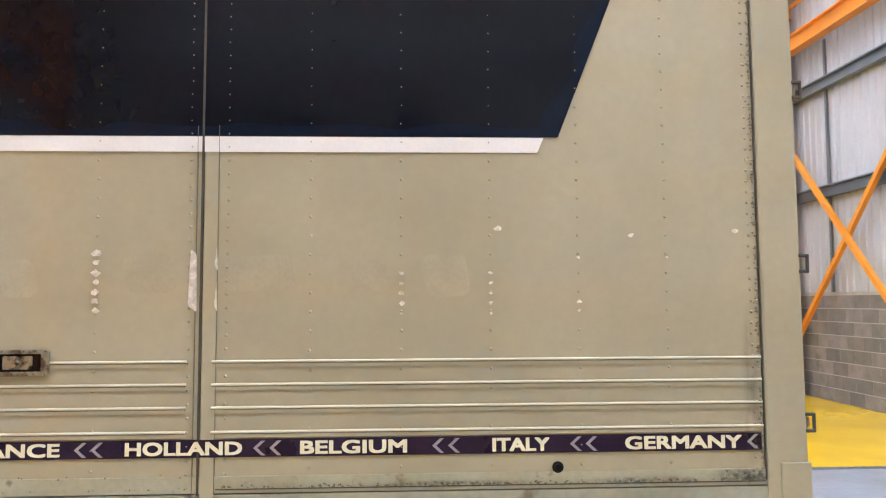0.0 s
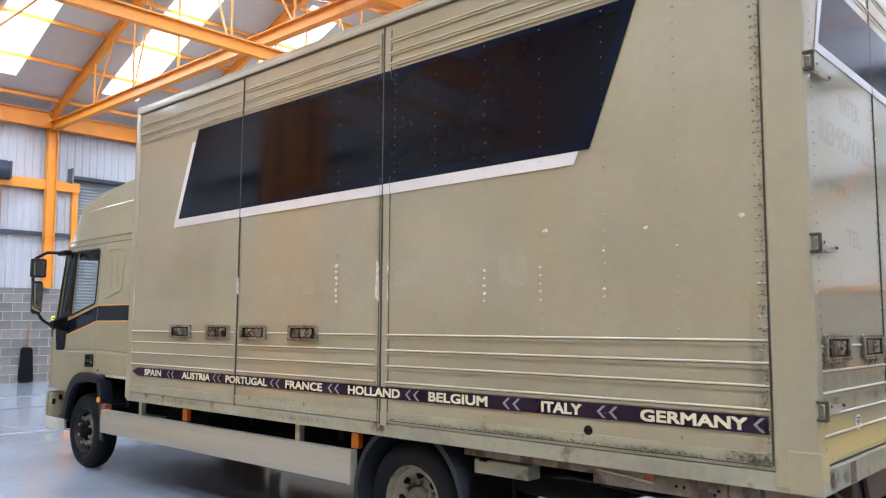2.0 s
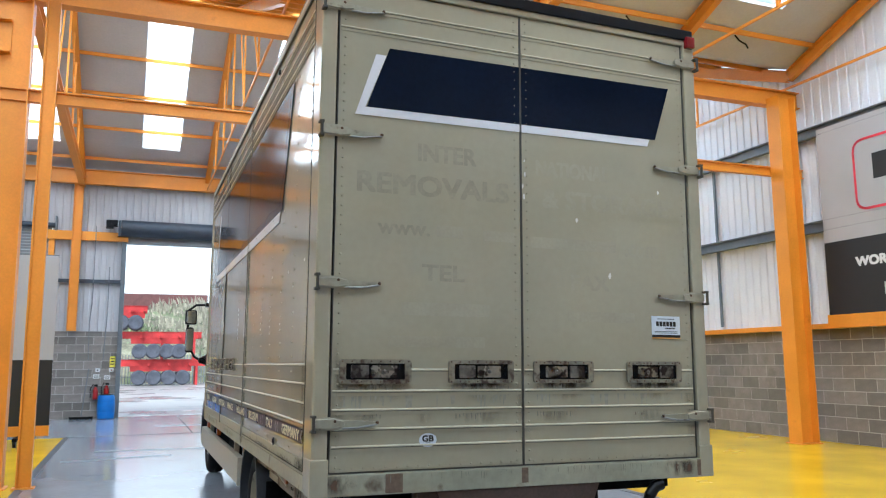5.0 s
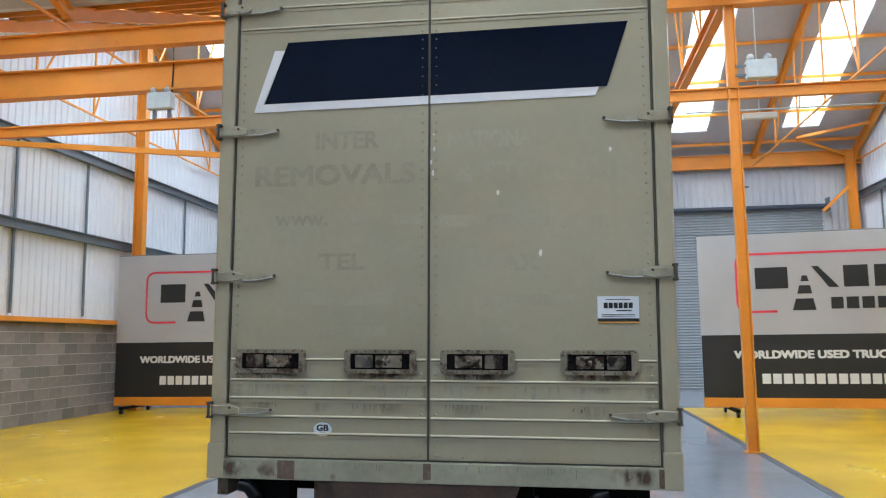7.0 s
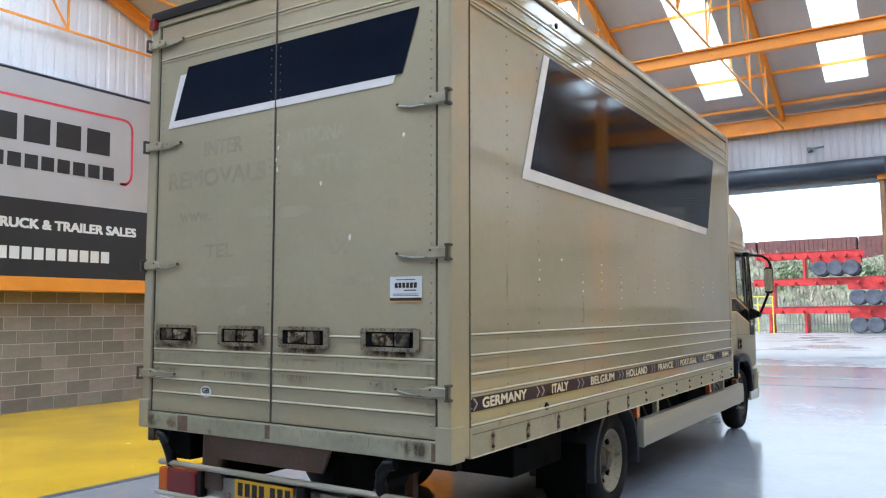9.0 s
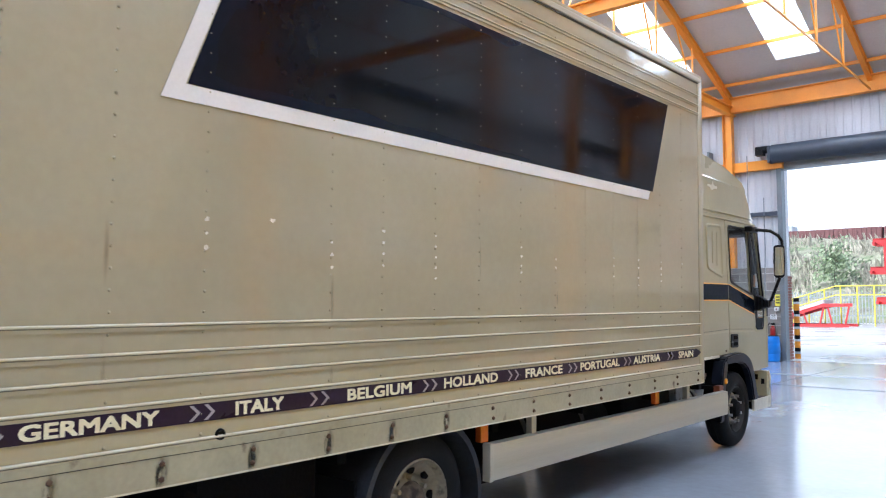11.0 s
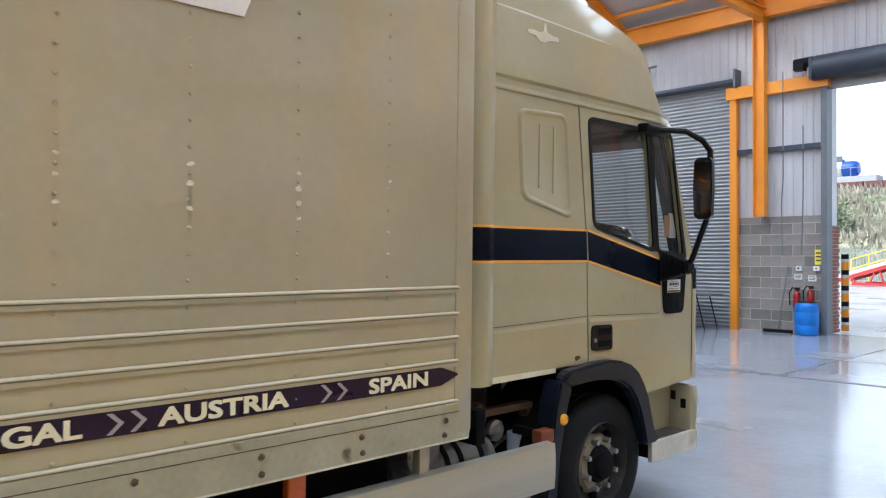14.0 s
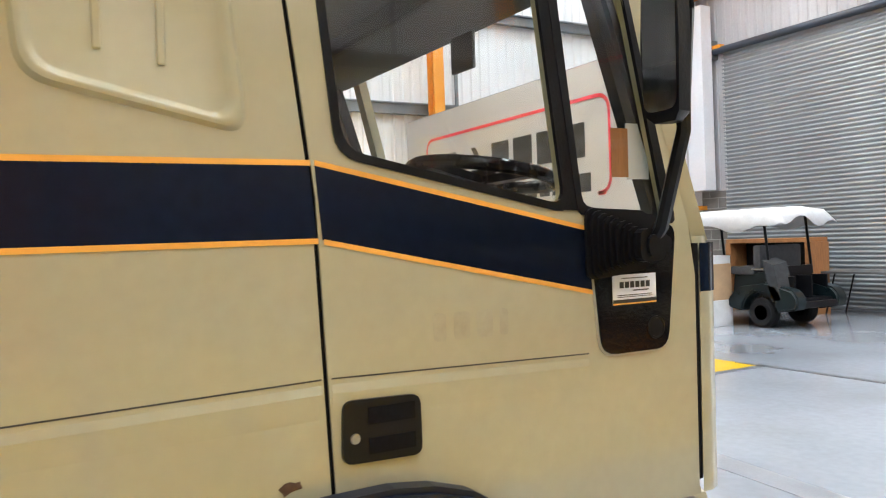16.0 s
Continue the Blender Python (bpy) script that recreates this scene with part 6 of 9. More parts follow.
def wheel(x, y, s, dual):
    """Commercial wheel: tyre with tread grooves, dished rim with hand holes, hub and nuts; s: +1 faces +x."""
    R, w = 0.39 + x * math.sin(radians(0.8)), 0.225
    bm = bmesh.new()
    P = lambda a: s * a
    prof = [(-0.20, 0.235), (-0.222, 0.26), (-0.228, 0.30), (-0.215, 0.352), (-0.19, 0.378), (-0.165, 0.388), (-0.16, 0.38), (-0.15, 0.38), (-0.145, 0.39), (-0.115, 0.39), (-0.11, 0.381), (-0.10, 0.381), (-0.095, 0.39), (-0.065, 0.388), (-0.035, 0.378), (-0.012, 0.352), (0.0, 0.30), (-0.006, 0.26), (-0.025, 0.238)]
    lathe(bm, [(P(a), r) for a, r in prof], (x, y, R), "x", 44, close=False)
    t = tp("wheel", bm, "rubber", "black tyre on a worn cream steel rim", smooth=True)
    bm = bmesh.new()
    din = -0.11 if dual else -0.02
    nr, nn = (0.122, 6) if dual else (0.138, 8)
    face = [(-0.022, 0.240), (-0.014, 0.232), (-0.03, 0.222), (-0.06, 0.212), (-0.075, 0.19), (din - 0.01, 0.15), (din, 0.12), (din + 0.012, 0.105)] if dual else [(-0.022, 0.240), (-0.014, 0.232), (-0.04, 0.222), (-0.085, 0.21), (-0.10, 0.19), (-0.092, 0.172)]
    lathe(bm, [(P(a), r) for a, r in face], (x, y, R), "x", 36, close=False)
    part("rim", bm, "wheel" if dual else "rimblack", t, "worn cream painted steel rim" if dual else "grimy black steel rim", smooth=True)
    if not dual:
        bm = bmesh.new()
        lathe(bm, [(P(a), r) for a, r in ((-0.092, 0.172), (-0.066, 0.160), (-0.052, 0.150), (-0.048, 0.1))], (x, y, R), "x", 36, close=False)
        part("wheel_disc", bm, "wheel", t, "worn cream wheel disc", smooth=True)
    for k in range(8):
        bm = bmesh.new()
        a = 2 * math.pi * k / 8
        dx = -0.104 if dual else -0.096
        c = Vector((x + P(dx + 0.010), y + (0.172 if dual else 0.188) * math.cos(a), R + (0.172 if dual else 0.188) * math.sin(a)))
        bmesh.ops.create_cone(bm, cap_ends=True, segments=12, radius1=0.026, radius2=0.026, depth=0.02, matrix=Matrix.Translation(c) @ Matrix.Rotation(math.pi / 2, 4, "Y"))
        part("hand_hole", bm, "chassis", t)
    bm = bmesh.new()
    hub = [(din, 0.105), (din + 0.05, 0.09), (din + 0.07, 0.07), (din + 0.075, 0.0)] if dual else [(-0.052, 0.108), (-0.03, 0.10), (-0.022, 0.085), (0.004, 0.075), (0.012, 0.05), (0.014, 0.0)]
    lathe(bm, [(P(a), max(r, 0.001)) for a, r in hub], (x, y, R), "x", 24)
    part("hub", bm, "rimdark" if dual else "chassis", t, "greasy wheel hub", smooth=True)
    for k in range(nn):
        a = 2 * math.pi * (k + 0.5) / nn
        bm = bmesh.new()
        c = Vector((x + P((din if dual else -0.05) + 0.018), y + nr * math.cos(a), R + nr * math.sin(a)))
        bmesh.ops.create_cone(bm, cap_ends=True, segments=6, radius1=0.018, radius2=0.015, depth=0.04, matrix=Matrix.Translation(c) @ Matrix.Rotation(math.pi / 2, 4, "Y"))
        part("wheel_nut", bm, "wheel" if dual else "steel", t)
    if dual:
        bm = bmesh.new()
        lathe(bm, [(P(a - 0.255), r) for a, r in prof], (x, y, R), "x", 32, close=False)
        part("inner_tyre", bm, "rubber", t, smooth=True)


wheel(1.06, 7.49, 1, False)
wheel(-1.06, 7.49, -1, False)
wheel(1.14, 2.5, 1, True)
wheel(-1.14, 2.5, -1, True)
for s in (-1, 1):
    bm = bmesh.new()
    arc = [(2.5 + 0.49 * math.cos(a), 0.39 + 0.49 * math.sin(a)) for a in [radians(-8 + 196 * k / 24) for k in range(25)]]
    inner = [(2.5 + 0.455 * math.cos(a), 0.39 + 0.455 * math.sin(a)) for a in [radians(188 - 196 * k / 24) for k in range(25)]]
    arc = [(y, min(z, 0.86)) for y, z in arc]
    inner = [(y, min(z, 0.83)) for y, z in inner]
    plate(bm, [arc + inner], 0.52, lambda u, v, w: Vector((s * (0.66 + w), u, v)))
    tp("mudguard", bm, "guard", "dusty dark plastic rear mudguard")
    bx("mud_flap", "chassis", "black rubber mud flap", (*sorted((s * 0.72, s * 1.12)), 2.00, 2.02, 0.24, 0.60, 0.004))
    # side guard, stays and amber lamps
    y0, y1 = (3.02, 6.78) if s < 0 else (3.06, 6.86)
    x0 = s * 1.165
    bm = bmesh.new()
    prof = [(0.0, 0.44), (0.03, 0.435), (0.035, 0.50), (0.035, 0.60), (0.03, 0.655), (-0.02, 0.66), (-0.02, 0.64), (0.0, 0.63)]
    a = [bm.verts.new((x0 + s * p, y0, z)) for p, z in prof]
    b = [bm.verts.new((x0 + s * p, y1, z)) for p, z in prof]
    for i in range(len(prof)):
        j = (i + 1) % len(prof)
        bm.faces.new((a[i], a[j], b[j], b[i]))
    bm.faces.new(a)
    bm.faces.new(b[::-1])
    bmesh.ops.recalc_face_normals(bm, faces=bm.faces)
    tp("side_guard", bm, "alu", "pale alloy side guard rail")
    bx("guard_end", "alu", "", (*sorted((x0 - s * 0.02, x0 + s * 0.042)), y0 - 0.02, y0 + 0.012, 0.432, 0.665, 0.006))
    for y in ((3.55, 6.0) if s > 0 else (3.62, 6.02)):
        bx("guard_stay", "alu", "", (*sorted((x0 - s * 0.05, x0 - s * 0.005)), y, y + 0.055, 0.6, 0.83, 0.004))
    for y in ((3.0, 5.36) if s > 0 else (2.97, 5.2)):
        bx("side_marker", "amber", "amber side marker lamp", (*sorted((s * 1.12, s * 1.165)), y, y + 0.075, 0.67, 0.775, 0.008))
# driver's side bracket bolts and rust patches
for i in range(14):
    y = 0.42 + i * 0.435
    if y > 6.15:
        break
    for z in (0.825, 0.885):
        bm = bmesh.new()
        bmesh.ops.create_icosphere(bm, subdivisions=1, radius=0.0135, matrix=Matrix.Translation((W + 0.007, y + random.uniform(-0.004, 0.004), z)))
        tp("bracket_bolt", bm, "rust")
    if y < 2.7:
        stain("oil_streak", "oilfilm", on_right, y + 0.004, 0.855, 0.075, 0.165, 0.0068, "dark oily streak round the bolts")
        stain("oil_streak", "oilfilm", on_right, y - 0.012, 0.835, 0.040, 0.12, 0.0071, "dark oily streak round the bolts")
for y, z, w, h in ((0.60, 1.30, 0.035, 0.22), (0.60, 1.72, 0.03, 0.30), (1.735, 1.55, 0.03, 0.30), (1.735, 1.17, 0.03, 0.16), (2.90, 1.78, 0.022, 0.28), (4.94, 1.75, 0.022, 0.28), (3.75, 1.55, 0.03, 0.12)):
    stain("dirt_mark", "dirtveil", on_right, y, z, w, h, 0.0052, "dark grime along a rivet line")
bm = bmesh.new()
plate(bm, [rounded([(2.62, 0.80), (2.80, 0.81), (2.79, 0.868), (2.68, 0.866)], 0.01, 3)], 0.0012, lambda u, v, w: Vector((-W - 0.0 + 0.008 - w, u, v)))
tp("rust_patch", bm, "rust", "rust patch by the side door")

bm = bmesh.new()
lathe(bm, ((-0.1, 0.2), (-0.11, 0.36), (-0.06, 0.39), (0.06, 0.39), (0.11, 0.36), (0.1, 0.2)), (0.0, 0.85, 0.55), "z", 28)
tp("spare_wheel", bm, "rubber", "spare wheel slung under the body", smooth=True)
for x, r in ((-0.82, 0.13), (-0.58, 0.11)):
    bm = bmesh.new()
    lathe(bm, ((1.15, r * 0.5), (1.19, r * 0.9), (1.24, r), (1.78, r), (1.83, r * 0.9), (1.87, r * 0.5)), (x, 0, 0.62), "y", 20)
    tp("air_reservoir", bm, "chassis", "grimy black air reservoir", smooth=True)
bx("reservoir_plate", "sill", "grimy beige box behind the rear wheel", (-1.10, -0.98, 1.60, 2.0, 0.628, 0.712, 0.008))
rn = bx("side_runner", "runner", "rust-brown steel runner below the skirt", (-1.19, -1.13, 0.02, 1.12, 0.698, 0.792, 0.004), (-1.19, -1.17, 1.12, 2.0, 0.745, 0.792, 0.004))
for y, z in ((0.16, 0.735), (0.30, 0.722), (0.45, 0.748), (0.47, 0.728), (0.62, 0.742), (0.66, 0.742)):
    bm = bmesh.new()
    rod(bm, (-1.1925, y, z), (-1.185, y, z), 0.008, 8)
    part("bolt_hole", bm, "chassis", rn)
for y, w in ((0.24, 0.020), (0.40, 0.012), (0.55, 0.016)):
    bm = bmesh.new()
    box(bm, -1.1915, -1.185, y, y + w, 0.70, 0.79)
    part("rust_streak", bm, "rust", rn)
bm = bmesh.new()
tube(bm, [(-1.197, 1.09, 0.772), (-1.197, 0.775, 0.742)], 0.006)
tp("stay_rod", bm, "palehinge", "thin pale stay rod along the runner")
bx("side_reflector", "dullamber", "dirty amber side reflector below the skirt", (-1.205, -1.19, 0.765, 0.825, 0.752, 0.795, 0.004))
bm = bmesh.new()
for p in ([(-0.95, 0.4, 0.7), (-0.9, 0.9, 0.62), (-0.95, 1.4, 0.66), (-0.9, 1.9, 0.6)], [(-0.7, 0.3, 0.66), (-0.75, 0.8, 0.5), (-0.6, 1.2, 0.46)]):
    tube(bm, p, 0.014)
tagged(tp("brake_hose", bm, "black"), "black brake hoses", kind="stuff")
for x in (-0.42, 0.36):
    bx("wheel_carrier", "rust", "rusty drop bracket of the spare wheel", (x, x + 0.06, 0.82, 0.88, 0.3, 0.8))
bx("stowage_box", "chassis", "dark stowage box under the body", (0.5, 1.0, 1.1, 1.85, 0.5, 0.76, 0.02))
bx("under_frame", "chassis", "dark underside of the load floor", (-1.15, 1.15, 0.15, 6.15, 0.80, 0.87))
bm = bmesh.new()
rod(bm, (0, 2.5, 0.42), (0, 6.6, 0.62), 0.05, 12)
tp("prop_shaft", bm, "chassis", "dark propeller shaft", smooth=True)
for x in (-0.55, 0.48):
    bm = bmesh.new()
    tube(bm, [(x, 1.7, 0.66), (x, 2.1, 0.55), (x, 2.5, 0.5), (x, 2.9, 0.55), (x, 3.3, 0.66)], 0.04)
    tp("leaf_spring", bm, "chassis", "dark leaf spring")
bx("tail_bracket", "brown", "dark brown hanging bracket under the rear sill", (-0.66, -0.47, 0.02, 0.12, 0.44, 0.8, 0.03))
bx("tail_bracket", "chassis", "grimy bracket under the rear sill", (-1.0, -0.8, 0.05, 0.2, 0.6, 0.79, 0.01))

# rear under-run: bumper bar, lamps, plate, flap and buffer horns, hung below the sill
U = 0.14
bx("under_run_bar", "steel", "grey channel under-run bar", (-1.03, 0.98, U - 0.10, U - 0.02, 0.40, 0.53, 0.006))
for x0, x1, y, z, r in ((-1.05, 1.0, U - 0.12, 0.575, 0.019), (0.56, 1.0, U - 0.15, 0.385, 0.014), (-1.05, -0.6, U - 0.15, 0.385, 0.014)):
    bm = bmesh.new()
    tube(bm, [(x0, y, z), (x1, y, z)], r, 10)
    tp("lamp_guard", bm, "alu", "pale tubular lamp guard", smooth=True)
for s, xa, xb in ((-1, -1.02, -0.66), (1, 0.60, 0.97)):
    w = 0.08 if s < 0 else 0.03
    lb = bx("tail_lamp", "red", "red and amber rear lamp cluster", (xa + (w if s < 0 else 0), xb - (0 if s < 0 else w), U - 0.16, U - 0.09, 0.40, 0.55, 0.015))
    bm = bmesh.new()
    box(bm, xa if s < 0 else xb - w, xa + w if s < 0 else xb, U - 0.158, U - 0.09, 0.402, 0.548, 0.012)
    part("indicator", bm, "amber", lb, "amber indicator lens")
    bm = bmesh.new()
    box(bm, *((xb, xb + 0.04) if s < 0 else (xa - 0.04, xa)), U - 0.15, U - 0.08, 0.395, 0.555, 0.006)
    part("lamp_body", bm, "black", lb)
    hx = -0.955 if s < 0 else 0.77
    bm = bmesh.new()
    pts = [(hx, U - 0.10, 0.56), (hx, U - 0.125, 0.64), (hx + s * 0.015, U - 0.14, 0.70), (hx + s * 0.05, U - 0.14, 0.745), (hx + s * 0.10, U - 0.13, 0.755)]
    tube(bm, [(p[0], p[1], p[2]) for p in pts], 0.034, 12)
    tp("buffer_horn", bm, "black", "curved black rubber horn", smooth=True)
    bx("under_run_stay", "chassis", "", (*sorted((s * 0.42, s * 0.5)), U - 0.03, 0.3, 0.42, 0.8))
np_ = bx("number_plate", "plate", "yellow rear number plate", (-0.345, 0.135, U - 0.125, U - 0.115, 0.425, 0.54, 0.004))
for k, x in enumerate((-0.315, -0.255, -0.195, -0.135, -0.045, 0.015, 0.075)):
    bm = bmesh.new()
    box(bm, x, x + 0.04, U - 0.127, U - 0.1245, 0.445, 0.522)
    part("plain_bar", bm, "bannerdark", np_)
bx("plate_lamp", "black", "", (0.18, 0.25, U - 0.15, U - 0.09, 0.43, 0.56, 0.012))
bm = bmesh.new()
plate(bm, [[(-0.56, 0.80), (-0.50, 0.655), (0.38, 0.655), (0.44, 0.80)]], 0.022, lambda u, v, w: Vector((u, 0.01 - w, v)))
tp("brown_flap", bm, "brown", "brown panel hanging below the sill")
bm = bmesh.new()
tube(bm, [(-0.2, 0.9, 0.62), (-0.5, 1.3, 0.5), (-0.9, 1.6, 0.74)], 0.02)
tp("exhaust_pipe", bm, "rust", "rusty exhaust pipe", smooth=True)

# ---- the cab ----
CX = 1.04
WIN = [(7.385, 1.735), (7.995, 1.605), (7.90, 2.315), (7.325, 2.315)]
QTR = [(8.045, 1.60), (8.35, 1.57), (8.175, 2.31), (7.95, 2.312)]


def arc_pts(cy, cz, r, a0, a1, n):
    return [(cy + r * math.cos(radians(a0 + (a1 - a0) * k / n)), cz + r * math.sin(radians(a0 + (a1 - a0) * k / n))) for k in range(n + 1)]


def loft(bm, sections):
    rows = [[bm.verts.new(p) for p in s] for s in sections]
    for a, b in zip(rows, rows[1:]):
        for i in range(len(a) - 1):
            bm.faces.new((a[i], a[i + 1], b[i + 1], b[i]))
    bmesh.ops.recalc_face_normals(bm, faces=bm.faces)
    return rows


for s in (-1, 1):
    side = lambda u, v, w: Vector((s * (CX - 0.03 + w), u, v))
    out = lambda u, v, w: Vector((s * (CX + w), u, v))
    bm = bmesh.new()
    arch_r = [p for p in arc_pts(7.43, 0.39, 0.585, 150, 100, 6)]
    plate(bm, [[(6.50, 0.985), (7.02, 0.985)] + [(min(y, 7.325), max(z, 0.985)) for y, z in arch_r if y < 7.3] + [(7.337, 0.985), (7.311, 1.64), (7.221, 2.385), (6.50, 2.385)]], 0.03, side)
    q = tp("cab_side", bm, "cab", "champagne beige sleeper side panel")
    bm = bmesh.new()
    pr = [(6.728, 2.305), (7.13, 2.318), (7.185, 1.758), (6.76, 1.852)]
    cy_, cz_ = 6.95, 2.06
    rings = []
    for k, d in ((1.0, -0.002), (0.965, 0.006), (0.94, 0.012), (0.905, 0.0135), (0.87, 0.012), (0.83, 0.006), (0.80, 0.004)):
        loop = rounded([((u - cy_) * k + cy_, (v - cz_) * (1 - (1 - k) * 0.72) + cz_) for u, v in pr], 0.06 * k, 5)
        rings.append([bm.verts.new(out(u, v, d)) for u, v in loop])
    for a, b in zip(rings, rings[1:]):
        for k in range(len(a)):
            bm.faces.new((a[k], a[(k + 1) % len(a)], b[(k + 1) % len(a)], b[k]))
    bm.faces.new(rings[-1])
    bmesh.ops.recalc_face_normals(bm, faces=bm.faces)
    part("pressed_frame", bm, "cab", q, "raised pressed frame of the blanked window", smooth=True)
    bm = bmesh.new()
    for y in (6.90, 7.015):
        box(bm, *sorted((s * (CX - 0.002), s * (CX + 0.009))), y - 0.008, y + 0.008, 1.915 - (y - 6.9) * 0.2, 2.235, 0.004)
    part("pressed_bead", bm, "cab", q)
    bm = bmesh.new()
    arch_f = arc_pts(7.43, 0.39, 0.60, 98, 40, 12)
    ol = [(7.348, 0.99)] + [(y, z) for y, z in arch_f] + [(7.93, 0.755), (8.2, 0.765), (8.455, 0.80), (8.455, 1.41), (8.43, 1.565), (8.13, 2.385), (7.232, 2.385), (7.322, 1.64)]
    plate(bm, [ol, rounded(WIN, 0.05, 4)[::-1], rounded(QTR, 0.03, 3)[::-1]], 0.03, side)
    door = tp("cab_door", bm, "cab", "champagne beige cab door")
    bm = bmesh.new()
    grow = lambda pts, k: [((u - cu) * k[0] + cu, (v - cv) * k[1] + cv) for u, v in pts for cu, cv in [(sum(p[0] for p in pts) / len(pts), sum(p[1] for p in pts) / len(pts))]]
    plate(bm, [rounded(grow(WIN, (1.05, 1.045)), 0.055, 4), rounded(grow(WIN, (0.985, 0.98)), 0.05, 4)[::-1]], 0.012, lambda u, v, w: out(u, v, w - 0.006))
    plate(bm, [rounded(grow(QTR, (1.14, 1.04)), 0.03, 3), rounded(grow(QTR, (0.95, 0.975)), 0.03, 3)[::-1]], 0.012, lambda u, v, w: out(u, v, w - 0.006))
    plate(bm, [[(7.992, 1.60), (8.050, 1.597), (7.955, 2.318), (7.898, 2.318)]], 0.010, lambda u, v, w: out(u, v, w - 0.006))
    part("window_seal", bm, "black", door, "black rubber window surround")
    for nm, pts in (("window_glass", WIN), ("quarter_glass", QTR)):
        bm = bmesh.new()
        bm.faces.new([bm.verts.new(out(u, v, -0.014)) for u, v in grow(pts, (1.03, 1.03))])
        g = part(nm, bm, "glass", door, "clear side glass")
        g.visible_shadow = False
    bm = bmesh.new()
    plate(bm, [rounded([(7.362, 1.05), (7.558, 1.045), (7.556, 1.185), (7.366, 1.19)], 0.025, 4)], 0.012, lambda u, v, w: out(u, v, w - 0.002))
    hd = part("door_handle", bm, "black", door, "black recessed door handle")
    bm = bmesh.new()
    for z0, z1 in ((1.066, 1.102), (1.132, 1.170)):
        plate(bm, [[(7.425, z0), (7.54, z0), (7.54, z1), (7.425, z1)]], 0.002, lambda u, v, w: out(u, v, 0.0105 + w))
    m2 = part("door_handle_recess", bm, "chassis", door)
    bm = bmesh.new()
    lathe(bm, ((0, 0.012), (s * 0.004, 0.011), (s * 0.005, 0.001)), out(7.392, 1.105, 0.010), "x", 14)
    part("key_barrel", bm, "steel", door, smooth=True)
    bm = bmesh.new()
    plate(bm, [rounded([(8.065, 1.56), (8.372, 1.56), (8.335, 1.215), (8.10, 1.215)], 0.045, 4)], 0.012, lambda u, v, w: out(u, v, w - 0.001))
    bp = part("black_panel", bm, "gloss", door, "gloss black lower mirror panel")
    bm = bmesh.new()
    plate(bm, [rounded([(8.059, 1.566), (8.378, 1.566), (8.341, 1.209), (8.094, 1.209)], 0.05, 4)], 0.007, lambda u, v, w: out(u, v, w - 0.002))
    b2 = bmesh.new()
    lathe(b2, ((0, 0.032), (s * 0.003, 0.031), (s * 0.003, 0.026), (s * 0.001, 0.025)), out(8.29, 1.275, 0.0108), "x", 24)
    part("blank_cap", b2, "black", door, "round blanking cap")
    part("panel_rim", bm, "alu", door, "pale rim of the black panel")
    # shoulder crease: a dark line over a ledge that catches the light
    for owner, ya, za, yb, zb in ((q, 6.56, 1.222, 7.322, 1.240), (door, 7.345, 1.240, 8.06, 1.222)):
        bm = bmesh.new()
        ends = []
        for y, z in ((ya, za), (yb, zb)):
            ends.append([bm.verts.new(out(y, z + dz, d)) for dz, d in ((0.0, -0.002), (-0.030, 0.0035), (-0.085, 0.0), (-0.085, -0.004))])
        a, b = ends
        for k in range(4):
            bm.faces.new((a[k], a[(k + 1) % 4], b[(k + 1) % 4], b[k]))
        bm.faces.new(a)
        bm.faces.new(b[::-1])
        bmesh.ops.recalc_face_normals(bm, faces=bm.faces)
        part("shoulder_crease", bm, "cab", owner)
        bm = bmesh.new()
        plate(bm, [[(ya, za), (yb, zb), (yb, zb + 0.0035), (ya, za + 0.0035)]], 0.002, lambda u, v, w: out(u, v, w - 0.001))
        part("crease_line", bm, "seam", owner)
    bm = bmesh.new()
    plate(bm, [[(6.50, 0.955), (7.05, 0.962), (7.05, 0.985), (6.50, 0.985)]], 0.012, lambda u, v, w: out(u, v, w - 0.006))
    part("sill_strip", bm, "palecoat", q, "pale sill edge")
    # dark band with orange pinstripes
    for pts, nm, owner in (([(6.56, 1.545), (7.322, 1.545), (7.308, 1.704), (6.56, 1.704)], "band", q), ([(7.335, 1.543), (8.085, 1.385), (8.06, 1.548), (7.322, 1.704)], "band", door)):
        bm = bmesh.new()
        plate(bm, [pts], 0.0025, lambda u, v, w: out(u, v, w - 0.0005))
        part("dark_band", bm, "navy", owner, "dark navy band")
    for a, b, owner in (((6.56, 1.709), (7.312, 1.709), q), ((6.56, 1.541), (7.325, 1.541), q), ((7.322, 1.709), (8.055, 1.553), door), ((7.338, 1.539), (8.09, 1.381), door)):
        bm = bmesh.new()
        plate(bm, [[(a[0], a[1] - 0.006), (b[0], b[1] - 0.006), (b[0], b[1] + 0.006), (a[0], a[1] + 0.006)]], 0.003, lambda u, v, w: out(u, v, w - 0.0005))
        part("pinstripe", bm, "gold", owner, "orange pinstripe")
    for u0, u1 in ((7.60, 7.635), (7.655, 7.70), (7.72, 7.765), (7.785, 7.81)):
        bm = bmesh.new()
        plate(bm, [rounded([(u0, 1.298), (u1, 1.296), (u1, 1.362), (u0, 1.364)], 0.01, 2)], 0.0006, lambda u, v, w: out(u, v, w - 0.0002))
        part("ghost_bar", bm, "cabfaint", door, "faint bar of a removed number")
    # gap seal between door and quarter
    bm = bmesh.new()
